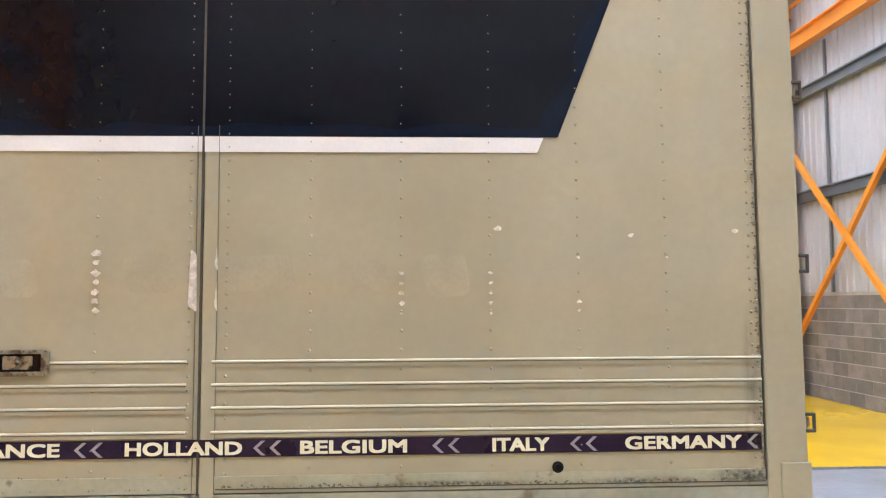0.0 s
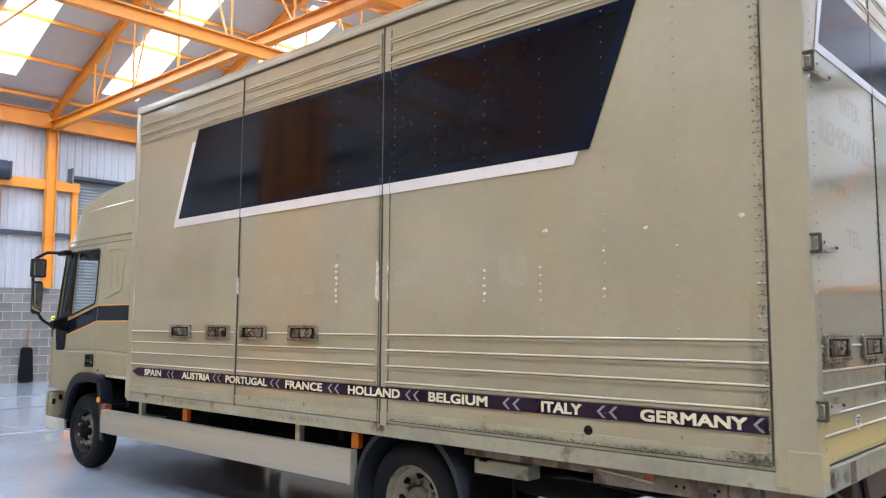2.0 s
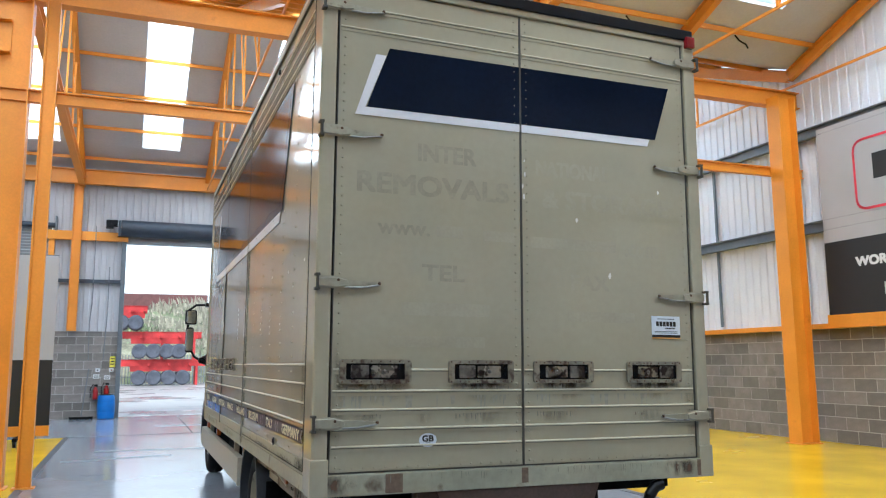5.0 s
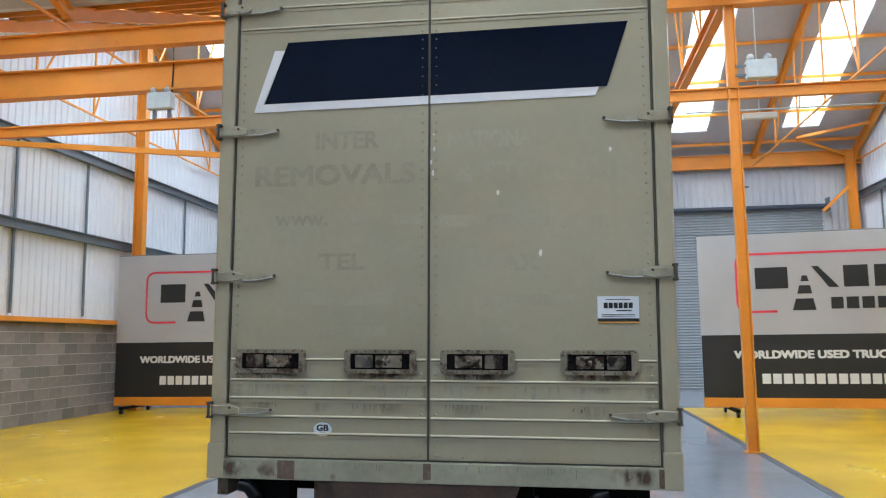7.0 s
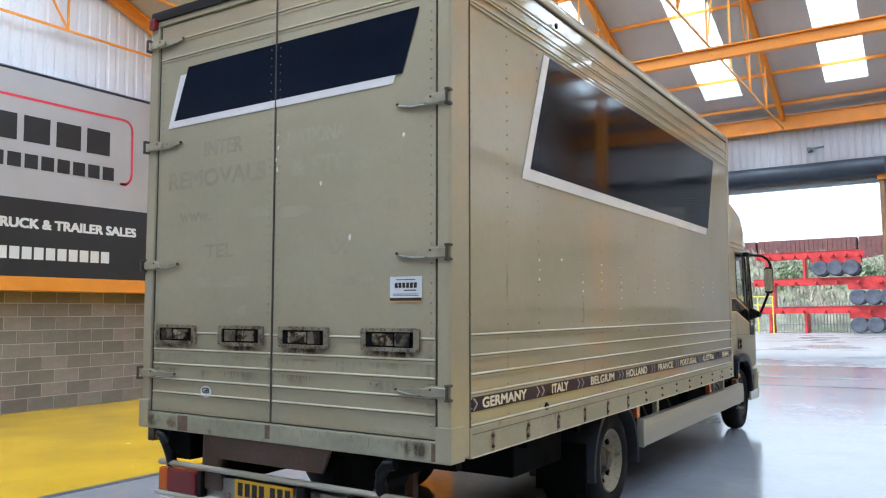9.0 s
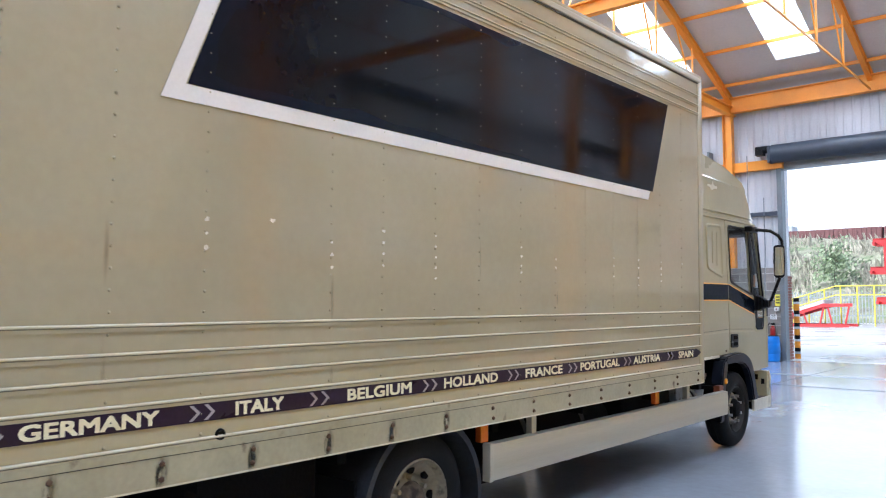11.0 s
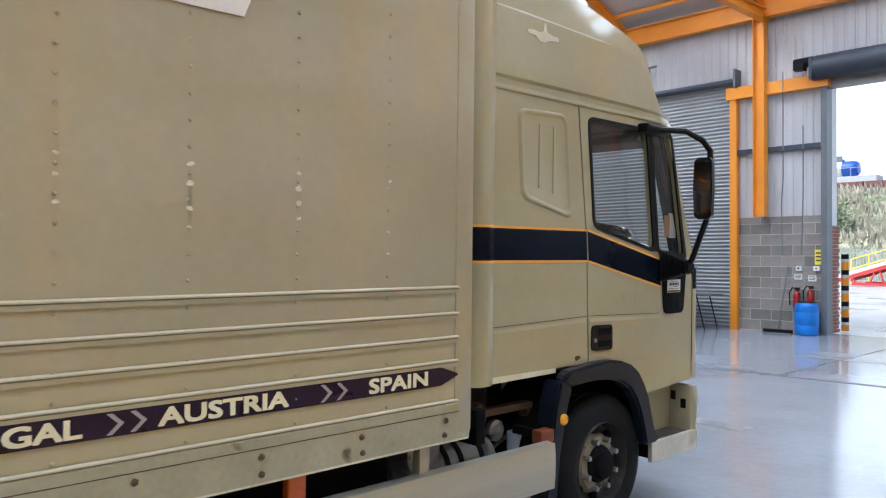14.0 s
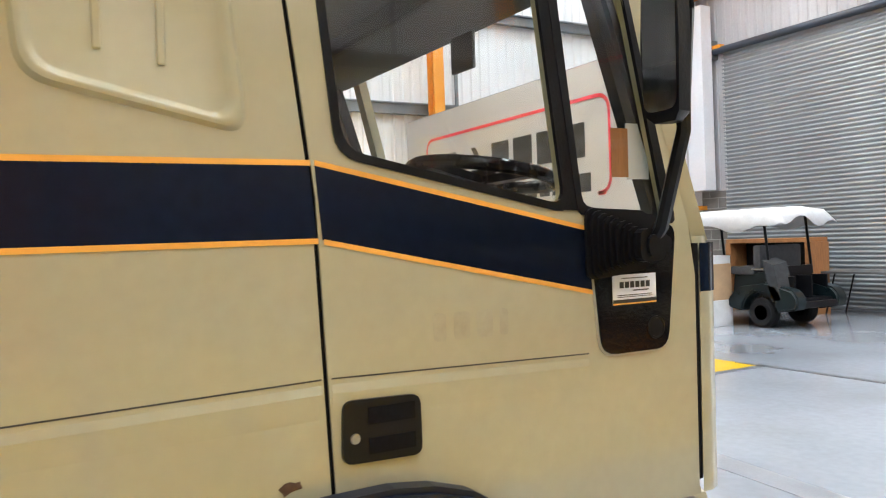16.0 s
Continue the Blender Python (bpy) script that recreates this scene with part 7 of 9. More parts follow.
    plate(bm, [[(7.325, 0.985), (7.35, 0.985), (7.323, 1.64), (7.233, 2.385), (7.21, 2.385), (7.30, 1.64)]], 0.006, lambda u, v, w: out(u, v, w - 0.013))
    tp("door_gap", bm, "chassis", "dark door gap")
    # rear edge fairing
    prof = [(1.02 + 0.072 * math.cos(radians(a)), 6.475 + 0.088 * math.sin(radians(a))) for a in (76, 60, 46)] + [(1.0715, 6.5350), (1.0815, 6.5135), (1.0895, 6.4930)] + [(1.02 + 0.072 * math.cos(radians(a)), 6.475 + 0.088 * math.sin(radians(a))) for a in (10, 0, -18, -34, -48, -60)] + [(1.0, 6.42), (0.90, 6.45)]
    bm = bmesh.new()
    rows = loft(bm, [[(s * x, y, z) for x, y in prof] for z in (0.96, 1.5, 2.0, 2.5, 2.95)] + [[(s * (x - 0.02), y + 0.02, 3.03) for x, y in prof], [(s * (x - 0.08), y + 0.05, 3.07) for x, y in prof]])
    bm.faces.new(rows[0])
    ed = tp("edge_fairing", bm, "cabgloss", "rounded vertical air fairing at the cab's rear edge", smooth=True)
    bm = bmesh.new()
    loft(bm, [[(s * (x + 0.0015), y, z) for x, y in prof[:-2]] for z in (1.547, 1.702)])
    part("dark_band", bm, "navy", ed, "dark navy band", smooth=True)
    for z in (1.541, 1.709):
        bm = bmesh.new()
        loft(bm, [[(s * (x + 0.002), y, z + dz) for x, y in prof[:-2]] for dz in (-0.006, 0.006)])
        part("pinstripe", bm, "gold", ed, "orange pinstripe", smooth=True)
    # wheel arch flare: an angular lip with a flat sloping top, and a separate rear leg
    outer = [(7.035, 0.925), (7.05, 0.955), (7.09, 0.976), (7.31, 0.996), (7.46, 0.998), (7.56, 0.985), (7.66, 0.955), (7.74, 0.905), (7.795, 0.835), (7.84, 0.753), (7.90, 0.573), (7.955, 0.472)]
    inner = [(7.815, 0.472), (7.785, 0.573), (7.744, 0.68), (7.70, 0.755), (7.64, 0.82), (7.54, 0.872), (7.43, 0.895), (7.30, 0.902), (7.10, 0.893)]
    bm = bmesh.new()
    plate(bm, [outer + inner], 0.075, lambda u, v, w: Vector((s * (CX + 0.005 + w), u, v)))
    bmesh.ops.bevel(bm, geom=[e for e in bm.edges if len(e.link_faces) == 2 and e.calc_face_angle(0) > 1.2], offset=0.014, segments=2, affect="EDGES")
    fl = tp("arch_flare", bm, "flare", "angular dark navy wheel arch flare")
    bm = bmesh.new()
    plate(bm, [arc_pts(7.43, 0.39, 0.565, -4, 180, 24) + arc_pts(7.43, 0.39, 0.545, 180, -4, 24)], 0.40, lambda u, v, w: Vector((s * (0.66 + w), u, v)))
    part("arch_liner", bm, "chassis", fl, "dark arch liner")
    leg = [(7.018, 0.935), (7.10, 0.905), (7.115, 0.875), (7.074, 0.763), (7.024, 0.55), (7.00, 0.33), (6.90, 0.33), (6.94, 0.565), (6.975, 0.80)]
    bm = bmesh.new()
    plate(bm, [leg], 0.12, lambda u, v, w: Vector((s * (CX - 0.05 + w), u, v)))
    bmesh.ops.bevel(bm, geom=[e for e in bm.edges if len(e.link_faces) == 2 and e.calc_face_angle(0) > 1.2], offset=0.012, segments=2, affect="EDGES")
    lg = tp("mudguard_leg", bm, "flare", "dark navy rear leg of the wheel arch")
    bm = bmesh.new()
    lathe(bm, ((0, 0.03), (s * 0.012, 0.028), (s * 0.016, 0.018), (s * 0.017, 0.001)), (s * (CX + 0.069), 7.035, 0.732), "x", 18)
    part("side_repeater", bm, "repeater", lg, "round amber repeater", smooth=True)
    bx("arch_marker", "dullamber", "dirty amber marker behind the front wheel", (*sorted((s * 1.06, s * 1.12)), 6.845, 6.95, 0.635, 0.70, 0.008))
    bx("marker_arm", "chassis", "", (*sorted((s * 0.9, s * 1.07)), 6.88, 6.92, 0.65, 0.69))
    # rust spot by the door's lower corner
    bm = bmesh.new()
    plate(bm, [[(7.245 + 0.026 * random.uniform(0.55, 1.2) * math.cos(k * math.pi / 6), 1.022 + 0.018 * random.uniform(0.5, 1.2) * math.sin(k * math.pi / 6)) for k in range(12)]], 0.0012, lambda u, v, w: out(u, v, w - 0.0004))
    part("rust_spot", bm, "rust", q, "flaking rust spot")
    # step well and bumper corner
    bx("step_well", "cab", "beige step well below the door", (*sorted((s * 0.86, s * 0.89)), 7.98, 8.56, 0.32, 0.80))
    tr = bx("step_tread", "tread", "grimy ribbed step tread", (*sorted((s * 0.88, s * 1.05)), 7.97, 8.48, 0.43, 0.45))
    for k in range(12):
        y = 7.98 + k * 0.04
        for y1 in (y + 0.09, y - 0.09):
            if 7.97 < y1 < 8.46:
                bm = bmesh.new()
                bar(bm, (s * 0.90, y, 0.452), (s * 1.03, y1, 0.452), 0.010, 0.008)
                part("tread_bar", bm, "tread", tr)
    bx("step_rail", "palecoat", "scuffed pale step edge", (*sorted((s * 1.035, s * 1.065)), 7.96, 8.49, 0.332, 0.455, 0.008))
    bx("bumper_corner", "cab", "beige bumper corner", (*sorted((s * 0.86, s * 1.045)), 8.455, 8.545, 0.335, 0.735, 0.03), smooth=True)
    for xs_, z0, z1 in ((0.918, 0.632, 0.69), (0.99, 0.585, 0.645)):
        bx("step_slot", "chassis", "", (*sorted((s * (xs_ - 0.018), s * (xs_ + 0.018))), 8.452, 8.462, z0, z1))
    bm = bmesh.new()
    tube(bm, [(s * 1.046, 8.475, 0.345), (s * 1.052, 8.50, 0.42), (s * 1.052, 8.50, 0.66), (s * 1.04, 8.48, 0.735)], 0.017, 10)
    tp("bumper_edge", bm, "palecoat", "scraped pale edge of the bumper corner", smooth=True)
    bx("grab_rail_gap", "chassis", "dark gap behind the front corner", (*sorted((s * 1.0, s * 1.034)), 8.455, 8.475, 0.82, 1.50))
    bx("step_roof", "cab", "", (*sorted((s * 0.86, s * 1.03)), 7.95, 8.47, 0.775, 0.795))
    # front corner panel
    fc = [(1.034, 8.478), (1.036, 8.51), (1.02, 8.55), (0.96, 8.59), (0.75, 8.625), (0.4, 8.645), (0.0, 8.65)]
    bm = bmesh.new()
    loft(bm, [[(s * x, y, z) for x, y in fc] for z in (0.78, 1.1, 1.4)] + [[(s * (x - 0.01), y - 0.02, 1.52) for x, y in fc]])
    cf = tp("front_panel", bm, "cab", "beige cab front panel", smooth=True)
    bm = bmesh.new()
    loft(bm, [[(s * (x + 0.002), y + 0.001, z) for x, y in fc[:4]] for z in (1.36, 1.50)])
    part("dark_band", bm, "navy", cf, smooth=True)
    # A-pillar and windscreen half
    bm = bmesh.new()
    bar(bm, (s * 0.985, 8.52, 1.50), (s * 0.93, 8.27, 2.40), 0.045, 0.05)
    tp("screen_pillar", bm, "cab", "beige windscreen pillar")
    bm = bmesh.new()
    bar(bm, (s * 1.000, 8.412, 1.55), (s * 0.990, 8.132, 2.36), 0.02, 0.03)
    bar(bm, (s * 0.955, 8.41, 1.52), (s * 0.935, 8.13, 2.38), 0.045, 0.05)
    tp("pillar_trim", bm, "black", "black pillar trim")
    # mirrors
    mz = (1.79, 2.15) if s > 0 else (1.62, 1.99)
    my = 8.065 if s > 0 else 8.25
    bm = bmesh.new()
    sec = []
    for z, k in ((mz[0], 0.55), (mz[0] + 0.02, 0.9), ((mz[0] + mz[1]) / 2, 1.0), (mz[1] - 0.02, 0.92), (mz[1], 0.6)):
        sec.append([(s * (1.318 + 0.060 * k * cx), my + 0.045 * k * cy + 0.02, z) for cx, cy in ((-1, -0.6), (-0.9, 0.4), (-0.4, 1.0), (0.4, 1.0), (0.9, 0.4), (1, -0.6), (-1, -0.6))])
    rows = loft(bm, sec)
    bm.faces.new(rows[0][:-1])
    bm.faces.new(rows[-1][:-1])
    mh = tp("mirror_housing", bm, "black", "black door mirror housing", smooth=True)
    bm = bmesh.new()
    bm.faces.new([bm.verts.new((s * x, my - 0.0085, z)) for x, z in rounded([(1.265, mz[0] + 0.025), (1.37, mz[0] + 0.025), (1.37, mz[1] - 0.025), (1.265, mz[1] - 0.025)], 0.03, 3)])
    part("mirror_glass", bm, "mirror", mh, "mirror glass")
    bm = bmesh.new()
    if s > 0:
        arm = [(1.04, 7.90, 2.325), (1.255, 7.975, 2.30), (1.31, 8.07, 2.25), (1.335, 8.115, 2.19), (1.335, 8.13, 2.05), (1.315, 8.135, 1.86), (1.285, 8.165, 1.78), (1.19, 8.18, 1.55), (1.15, 8.185, 1.51), (1.08, 8.17, 1.49)]
    else:
        arm = [(1.04, 8.15, 2.325), (1.24, 8.23, 2.32), (1.335, 8.29, 2.25), (1.345, 8.325, 2.12), (1.335, 8.325, 1.74), (1.23, 8.31, 1.56), (1.08, 8.31, 1.46)]
    tube(bm, [(s * x, y, z) for x, y, z in arm], 0.018)
    part("mirror_arm", bm, "black", mh, "black tubular mirror arm", smooth=True)
    bm = bmesh.new()
    for k in range(11):
        f = k / 10
        ya, yb, za, zb = 8.048 + 0.095 * f, 8.262 - 0.04 * f, 1.415 + 0.055 * f, 1.605 - 0.07 * f
        pts = rounded([(ya, za), (yb, za + 0.02), (yb, zb - 0.01), (ya, zb)], 0.03, 3)
        plate(bm, [pts], 0.009, lambda u, v, w: out(u, v, 0.010 + 0.0125 * k + w))
    plate(bm, [rounded([(8.125, 1.46), (8.215, 1.465), (8.21, 1.54), (8.125, 1.55)], 0.03, 3)], 0.125, lambda u, v, w: out(u, v, 0.008 + w))
    tagged(part("mirror_boot", bm, "black", mh, smooth=True), "ribbed black rubber mirror boot", kind="stuff")
    bm = bmesh.new()
    box(bm, *sorted((s * 1.03, s * 1.12)), *((7.80, 8.02) if s > 0 else (8.05, 8.27)), 2.29, 2.35, 0.02)
    part("mirror_bracket", bm, "black", mh)
dealer_sticker(lambda u, v, w: Vector((CX + 0.0125 + w, u, v)), 8.135, 8.29, 1.345, 1.425)

# smaller mirror above the near-side one
km = bx("kerb_mirror", "black", "rounded black upper mirror", (-1.39, -1.22, 8.255, 8.325, 2.03, 2.25, 0.03), smooth=True)
bm = bmesh.new()
bm.faces.new([bm.verts.new((x, 8.2535, z)) for x, z in rounded([(-1.37, 2.05), (-1.24, 2.05), (-1.24, 2.23), (-1.37, 2.23)], 0.025, 3)])
part("mirror_glass", bm, "mirror", km, "mirror glass")

# roof and fairing
ST = ((6.40, 2.78, 3.05, 1.04, 1.0), (6.78, 2.775, 3.022, 1.04, 1.0), (7.30, 2.765, 2.967, 1.037, 1.0), (7.66, 2.755, 2.885, 1.035, 1.0), (7.84, 2.74, 2.835, 1.03, 1.0),
      (7.93, 2.665, 2.79, 1.026, 0.995), (8.00, 2.595, 2.69, 1.022, 0.99), (8.066, 2.53, 2.59, 1.015, 0.985), (8.13, 2.468, 2.505, 1.005, 0.97), (8.20, 2.453, 2.458, 0.99, 0.95), (8.27, 2.45, 2.452, 0.97, 0.92), (8.33, 2.449, 2.451, 0.95, 0.90))
bm = bmesh.new()
sec = []
for y, zc, zr, hw, xr in ST:
    half = [(hw, 2.385), (hw, 2.408), (hw - 0.016, 2.416), (hw - 0.016, 2.436), (hw, 2.448), (hw - 0.006, zc), (hw - 0.018, zc + (zr - zc) * 0.06), (xr + 0.006, zr - (zr - zc) * 0.08), (xr - 0.03, zr), (xr * 0.8, zr + 0.03), (xr * 0.4, zr + 0.05)]
    sec.append([(x, y, z) for x, z in half] + [(-x, y, z) for x, z in half[::-1]])
rows = loft(bm, sec)
bm.faces.new(rows[0])
bm.faces.new(rows[-1])
roof = tp("roof_fairing", bm, "cab", "high beige sleeper roof with creased sides and a sloping front", smooth=True)
roof.data.set_sharp_from_angle(angle=radians(16))
bm = bmesh.new()
plate(bm, [[(6.80, 2.70), (6.85, 2.708), (6.90, 2.703), (6.93, 2.715), (6.938, 2.762), (6.95, 2.755), (6.957, 2.715), (7.0, 2.705), (7.05, 2.703), (7.055, 2.68), (6.98, 2.675), (6.93, 2.655), (6.89, 2.66), (6.87, 2.68), (6.81, 2.685)]], 0.004, lambda u, v, w: Vector((1.0345 + w, u, v)))
part("peeled_paint", bm, "palecoat", roof, "pale patch of peeled paint")
bx("roof_lip", "cab", "rolled edge below the high roof", (-1.052, 1.052, 6.5, 8.06, 2.372, 2.392, 0.008))
bx("headlining", "headliner", "grey cab headlining", (-0.98, 0.98, 6.55, 8.28, 2.335, 2.36))
bx("header_shelf", "headliner", "dark overhead shelf above the windscreen", (-0.98, 0.98, 7.90, 8.24, 2.26, 2.335, 0.02))
bx("sun_visor", "trim", "dark folded sun visor", (0.13, 0.28, 8.2, 8.215, 2.13, 2.31, 0.005))
bx("cab_back", "glossback", "glossy black painted cab back wall", (-1.0, 1.0, 6.46, 6.5, 0.96, 2.86))
bx("cab_floor", "trim", "", (-1.0, 1.0, 6.5, 8.5, 0.96, 1.02))
bx("engine_tunnel", "trim", "grey engine cover between the seats", (-0.28, 0.28, 6.9, 8.2, 1.0, 1.3, 0.05))
bm = bmesh.new()
prof = [(8.1, 1.05), (8.14, 1.42), (8.22, 1.52), (8.44, 1.50), (8.5, 1.05)]
plate(bm, [prof], 1.96, lambda u, v, w: Vector((-0.98 + w, u, v)))
tp("dashboard", bm, "trim", "dark grey dashboard")
for x in (-0.55, 0.55):
    st = bx("cab_seat", "seat", "dark cloth cab seat", (x - 0.25, x + 0.25, 6.95, 7.45, 1.15, 1.3, 0.05), smooth=True)
    bm = bmesh.new()
    box(bm, x - 0.24, x + 0.24, 6.85, 6.99, 1.28, 1.85, 0.05)
    part("backrest", bm, "seat", st, smooth=True)
    bm = bmesh.new()
    box(bm, x - 0.13, x + 0.13, 6.85, 6.95, 1.87, 2.05, 0.04)
    part("headrest", bm, "seat", st, smooth=True)
# clutter between cab and load box
bx("gearbox_cover", "chassis", "black cover low behind the cab", (-0.7, 0.86, 6.27, 6.43, 0.78, 1.10, 0.03))
bx("yellow_ratchet", "sign", "bright yellow strap end in the cab gap", (0.94, 0.96, 6.278, 6.298, 1.165, 1.195, 0.003), (0.94, 0.96, 6.28, 6.302, 1.085, 1.155, 0.003))
bm = bmesh.new()
tube(bm, [(0.9, 6.22, 1.62), (0.95, 6.3, 1.6), (0.97, 6.4, 1.58)], 0.008)
tube(bm, [(0.9, 6.24, 1.45), (0.93, 6.3, 1.25), (0.9, 6.33, 0.95)], 0.012)
tp("gap_cable", bm, "black", "black cables in the cab gap")
bm = bmesh.new()
tube(bm, [(0.93, 6.285, 1.345), (0.95, 6.33, 1.325), (0.95, 6.365, 1.295), (0.95, 6.40, 1.24), (0.94, 6.42, 1.16)], 0.006)
tp("air_line", bm, "sign", "yellow air line curling through the cab gap")
# steering wheel
bm = bmesh.new()
tilt = Matrix.Translation((0.575, 8.045, 1.725)) @ Matrix.Rotation(radians(-9), 4, "X")
ring = []
for k in range(28):
    a = 2 * math.pi * k / 28
    c = tilt @ Vector((0.225 * math.cos(a), 0.225 * math.sin(a), 0))
    ring.append(c)
tube(bm, ring + [ring[0]], 0.021, 10)
sw = tp("steering_wheel", bm, "gloss", "shiny worn black steering wheel", smooth=True)
bm = bmesh.new()
for a in (0.2, math.pi - 0.2, -math.pi / 2):
    bar(bm, tilt @ Vector((0, 0, -0.02)), tilt @ Vector((0.21 * math.cos(a), 0.21 * math.sin(a), 0)), 0.06, 0.025)
rod(bm, tilt @ Vector((0, 0, 0.01)), tilt @ Vector((0, 0.02, -0.5)), 0.045, 10)
part("spokes", bm, "black", sw)
# windscreen
bm = bmesh.new()
loft(bm, [[(x, 8.54 + 0.09 * (1 - (x / 0.98) ** 2), 1.52) for x in (-0.98, -0.6, 0, 0.6, 0.98)], [(x, 8.31 + 0.05 * (1 - (x / 0.95) ** 2), 2.385) for x in (-0.95, -0.6, 0, 0.6, 0.95)]])
o = tp("windscreen", bm, "glass", "clear curved windscreen", smooth=True)
o.visible_shadow = False
bx("front_bumper", "cab", "beige front bumper", (-0.9, 0.9, 8.48, 8.66, 0.30, 0.72, 0.04), smooth=True)
bx("grille", "black", "black grille slats", *[(-0.7, 0.7, 8.62, 8.665, z, z + 0.03) for z in (0.85, 0.92, 0.99, 1.06)])
wc = bx("window_card", "paper", "white-edged card behind the quarter glass", (0.985, 0.99, 8.255, 8.335, 1.685, 1.84))
bm = bmesh.new()
box(bm, 0.9902, 0.9915, 8.197, 8.258, 1.69, 1.825)
part("card_print", bm, "wood", wc, "brown print")

# ---- outside the open door ----
bm = bmesh.new()
g = [bm.verts.new(p) for p in ((-900, YF + 0.3, -0.03), (900, YF + 0.3, -0.03), (900, 1500, -0.03), (-900, 1500, -0.03))]
bm.faces.new(g)
tagged(part("ground", bm, "yard"), "wide pale wet concrete yard outside the door", "ground", kind="structure")
def bank_foot(x):
    """How far off the bank's foot lies: it swings away beyond the right-hand side of the yard."""
    f = min(1.0, max(0.0, (x - 4.0) / 8.0))
    return 62 + 46 * f * f * (3 - 2 * f)


bm = bmesh.new()
NX, NY = 90, 14
rows = []
for j in range(NY + 1):
    r = []
    for i in range(NX + 1):
        x = -120 + 240 * i / NX
        u = j / NY
        y = bank_foot(x) + 26 * u
        z = 7.0 * min(1, u * 1.5) ** 0.8 + (noise.noise(Vector((x * 0.12, y * 0.15, 0))) * 1.2 + noise.noise(Vector((x * 0.6, y * 0.6, 3))) * 0.45) * min(1, u * 4) - (0.3 if j == 0 else 0)
        r.append(bm.verts.new((x, y, z)))
    rows.append(r)
for a, b in zip(rows, rows[1:]):
    for i in range(NX):
        bm.faces.new((a[i], a[i + 1], b[i + 1], b[i]))
tagged(part("scrub_bank", bm, "bank", smooth=True), "grassy scrub bank behind the yard fence", "bank", kind="structure")
bm = bmesh.new()
for k in range(5200):
    x, u = random.uniform(-48, 34), random.random()
    y = bank_foot(x) + 14 * u
    z = 7.0 * min(1, 14 * u / 26 * 1.5) ** 0.8 + noise.noise(Vector((x * 0.12, y * 0.15, 0))) * 1.2 * min(1, 14 * u / 6.5)
    if noise.noise(Vector((x * 0.2, y * 0.3, 7))) < -0.05:
        continue
    s = random.uniform(0.08, 0.2)
    c = Vector((x, y, z + random.uniform(0.0, 0.9)))
    d = Vector((random.uniform(-1, 1), random.uniform(-1, 1), random.uniform(-0.3, 1))).normalized()
    e = d.orthogonal().normalized()
    f = d.cross(e)
    bm.faces.new([bm.verts.new(c + q) for q in (e * s, f * s * 0.5 + d * 0.05, -e * s, -f * s * 0.5)])
tagged(part("scrub_leaves", bm, "leaf"), "loose green scrub growing over the bank", "scrub", kind="stuff")
bm = bmesh.new()
for k in range(9000):
    x, u = random.uniform(-44, 30), random.random()
    y = bank_foot(x) + 3.5 + 14 * u
    if noise.noise(Vector((x * 0.25, y * 0.35, 11))) < -0.12:
        continue
    z = 7.0 * min(1, (3.5 + 14 * u) / 26 * 1.5) ** 0.8 + noise.noise(Vector((x * 0.12, y * 0.15, 0))) * 1.2 * min(1, (3.5 + 14 * u) / 6.5) - 0.2
    h, w = random.uniform(0.5, 1.3), random.uniform(0.03, 0.09)
    c, lean = Vector((x, y, z)), Vector((random.uniform(-0.4, 0.4), random.uniform(-0.4, 0.2), 0))
    bm.faces.new([bm.verts.new(c + q) for q in (Vector((-w, 0, 0)), Vector((w, 0, 0)), Vector((w * 1.6, 0, h * 0.7)) + lean * 0.5, Vector((0, 0, h)) + lean)])
tagged(part("dry_grass", bm, "drygrass"), "tall pale dry grass over the bank", "dry grass", kind="stuff")


def bush(x, y, h, n):
    t = thing("bush", (x, y, 2.0), "ragged green bush on the bank", "bush", group="bushes on the bank")
    bm = bmesh.new()
    for k in range(5):
        a = k * 1.3
        tube(bm, [(x, y, 2.4), (x + 0.3 * math.cos(a), y + 0.3 * math.sin(a), 3.0 + h * 0.5), (x + 0.8 * math.cos(a), y + 0.6 * math.sin(a), 3.2 + h * 0.8)], 0.018, 5)
    part("stems", bm, "brown", t)
    bm = bmesh.new()
    for k in range(n):
        v = Vector((random.gauss(0, 0.75), random.gauss(0, 0.7), min(1.05, abs(random.gauss(0.4, 0.28))) * h))
        s = random.uniform(0.09, 0.22)
        d = Vector((random.uniform(-1, 1), random.uniform(-1, 1), random.uniform(-0.5, 1))).normalized()
        e = d.orthogonal().normalized()
        f = d.cross(e)
        c = Vector((x, y, 3.2)) + v
        bm.faces.new([bm.verts.new(c + q) for q in (e * s, f * s * 0.6, -e * s, -f * s * 0.6)])
    part("leaves", bm, "leaf", t)


for x, y, h in ((-13.5, 68, 3.4), (-8, 70, 2.6), (-20, 69, 3.0), (19.5, 112, 6.5), (17.6, 114, 5.0), (21.5, 113, 5.6), (-2, 71, 2.4), (-26, 70, 3.2)):
    bush(x, y, h, 800)


def container_row():
    for k, x in enumerate((-40, -29.8, -19.6, -9.4, 0.8)):
        t = thing("goods_wagon", (x, 92, 0), "maroon steel goods wagon along the top of the bank", "wagon", group="wagons on the bank")
        bm = bmesh.new()
        box(bm, x - 5, x + 5, 91, 93.5, -0.1, 9.4, 0.05)
        for i in range(22):
            xx = x - 4.9 + i * 0.46
            box(bm, xx, xx + 0.16, 90.93, 91.0, 7.0, 9.3)
        part("body", bm, "maroon", t)


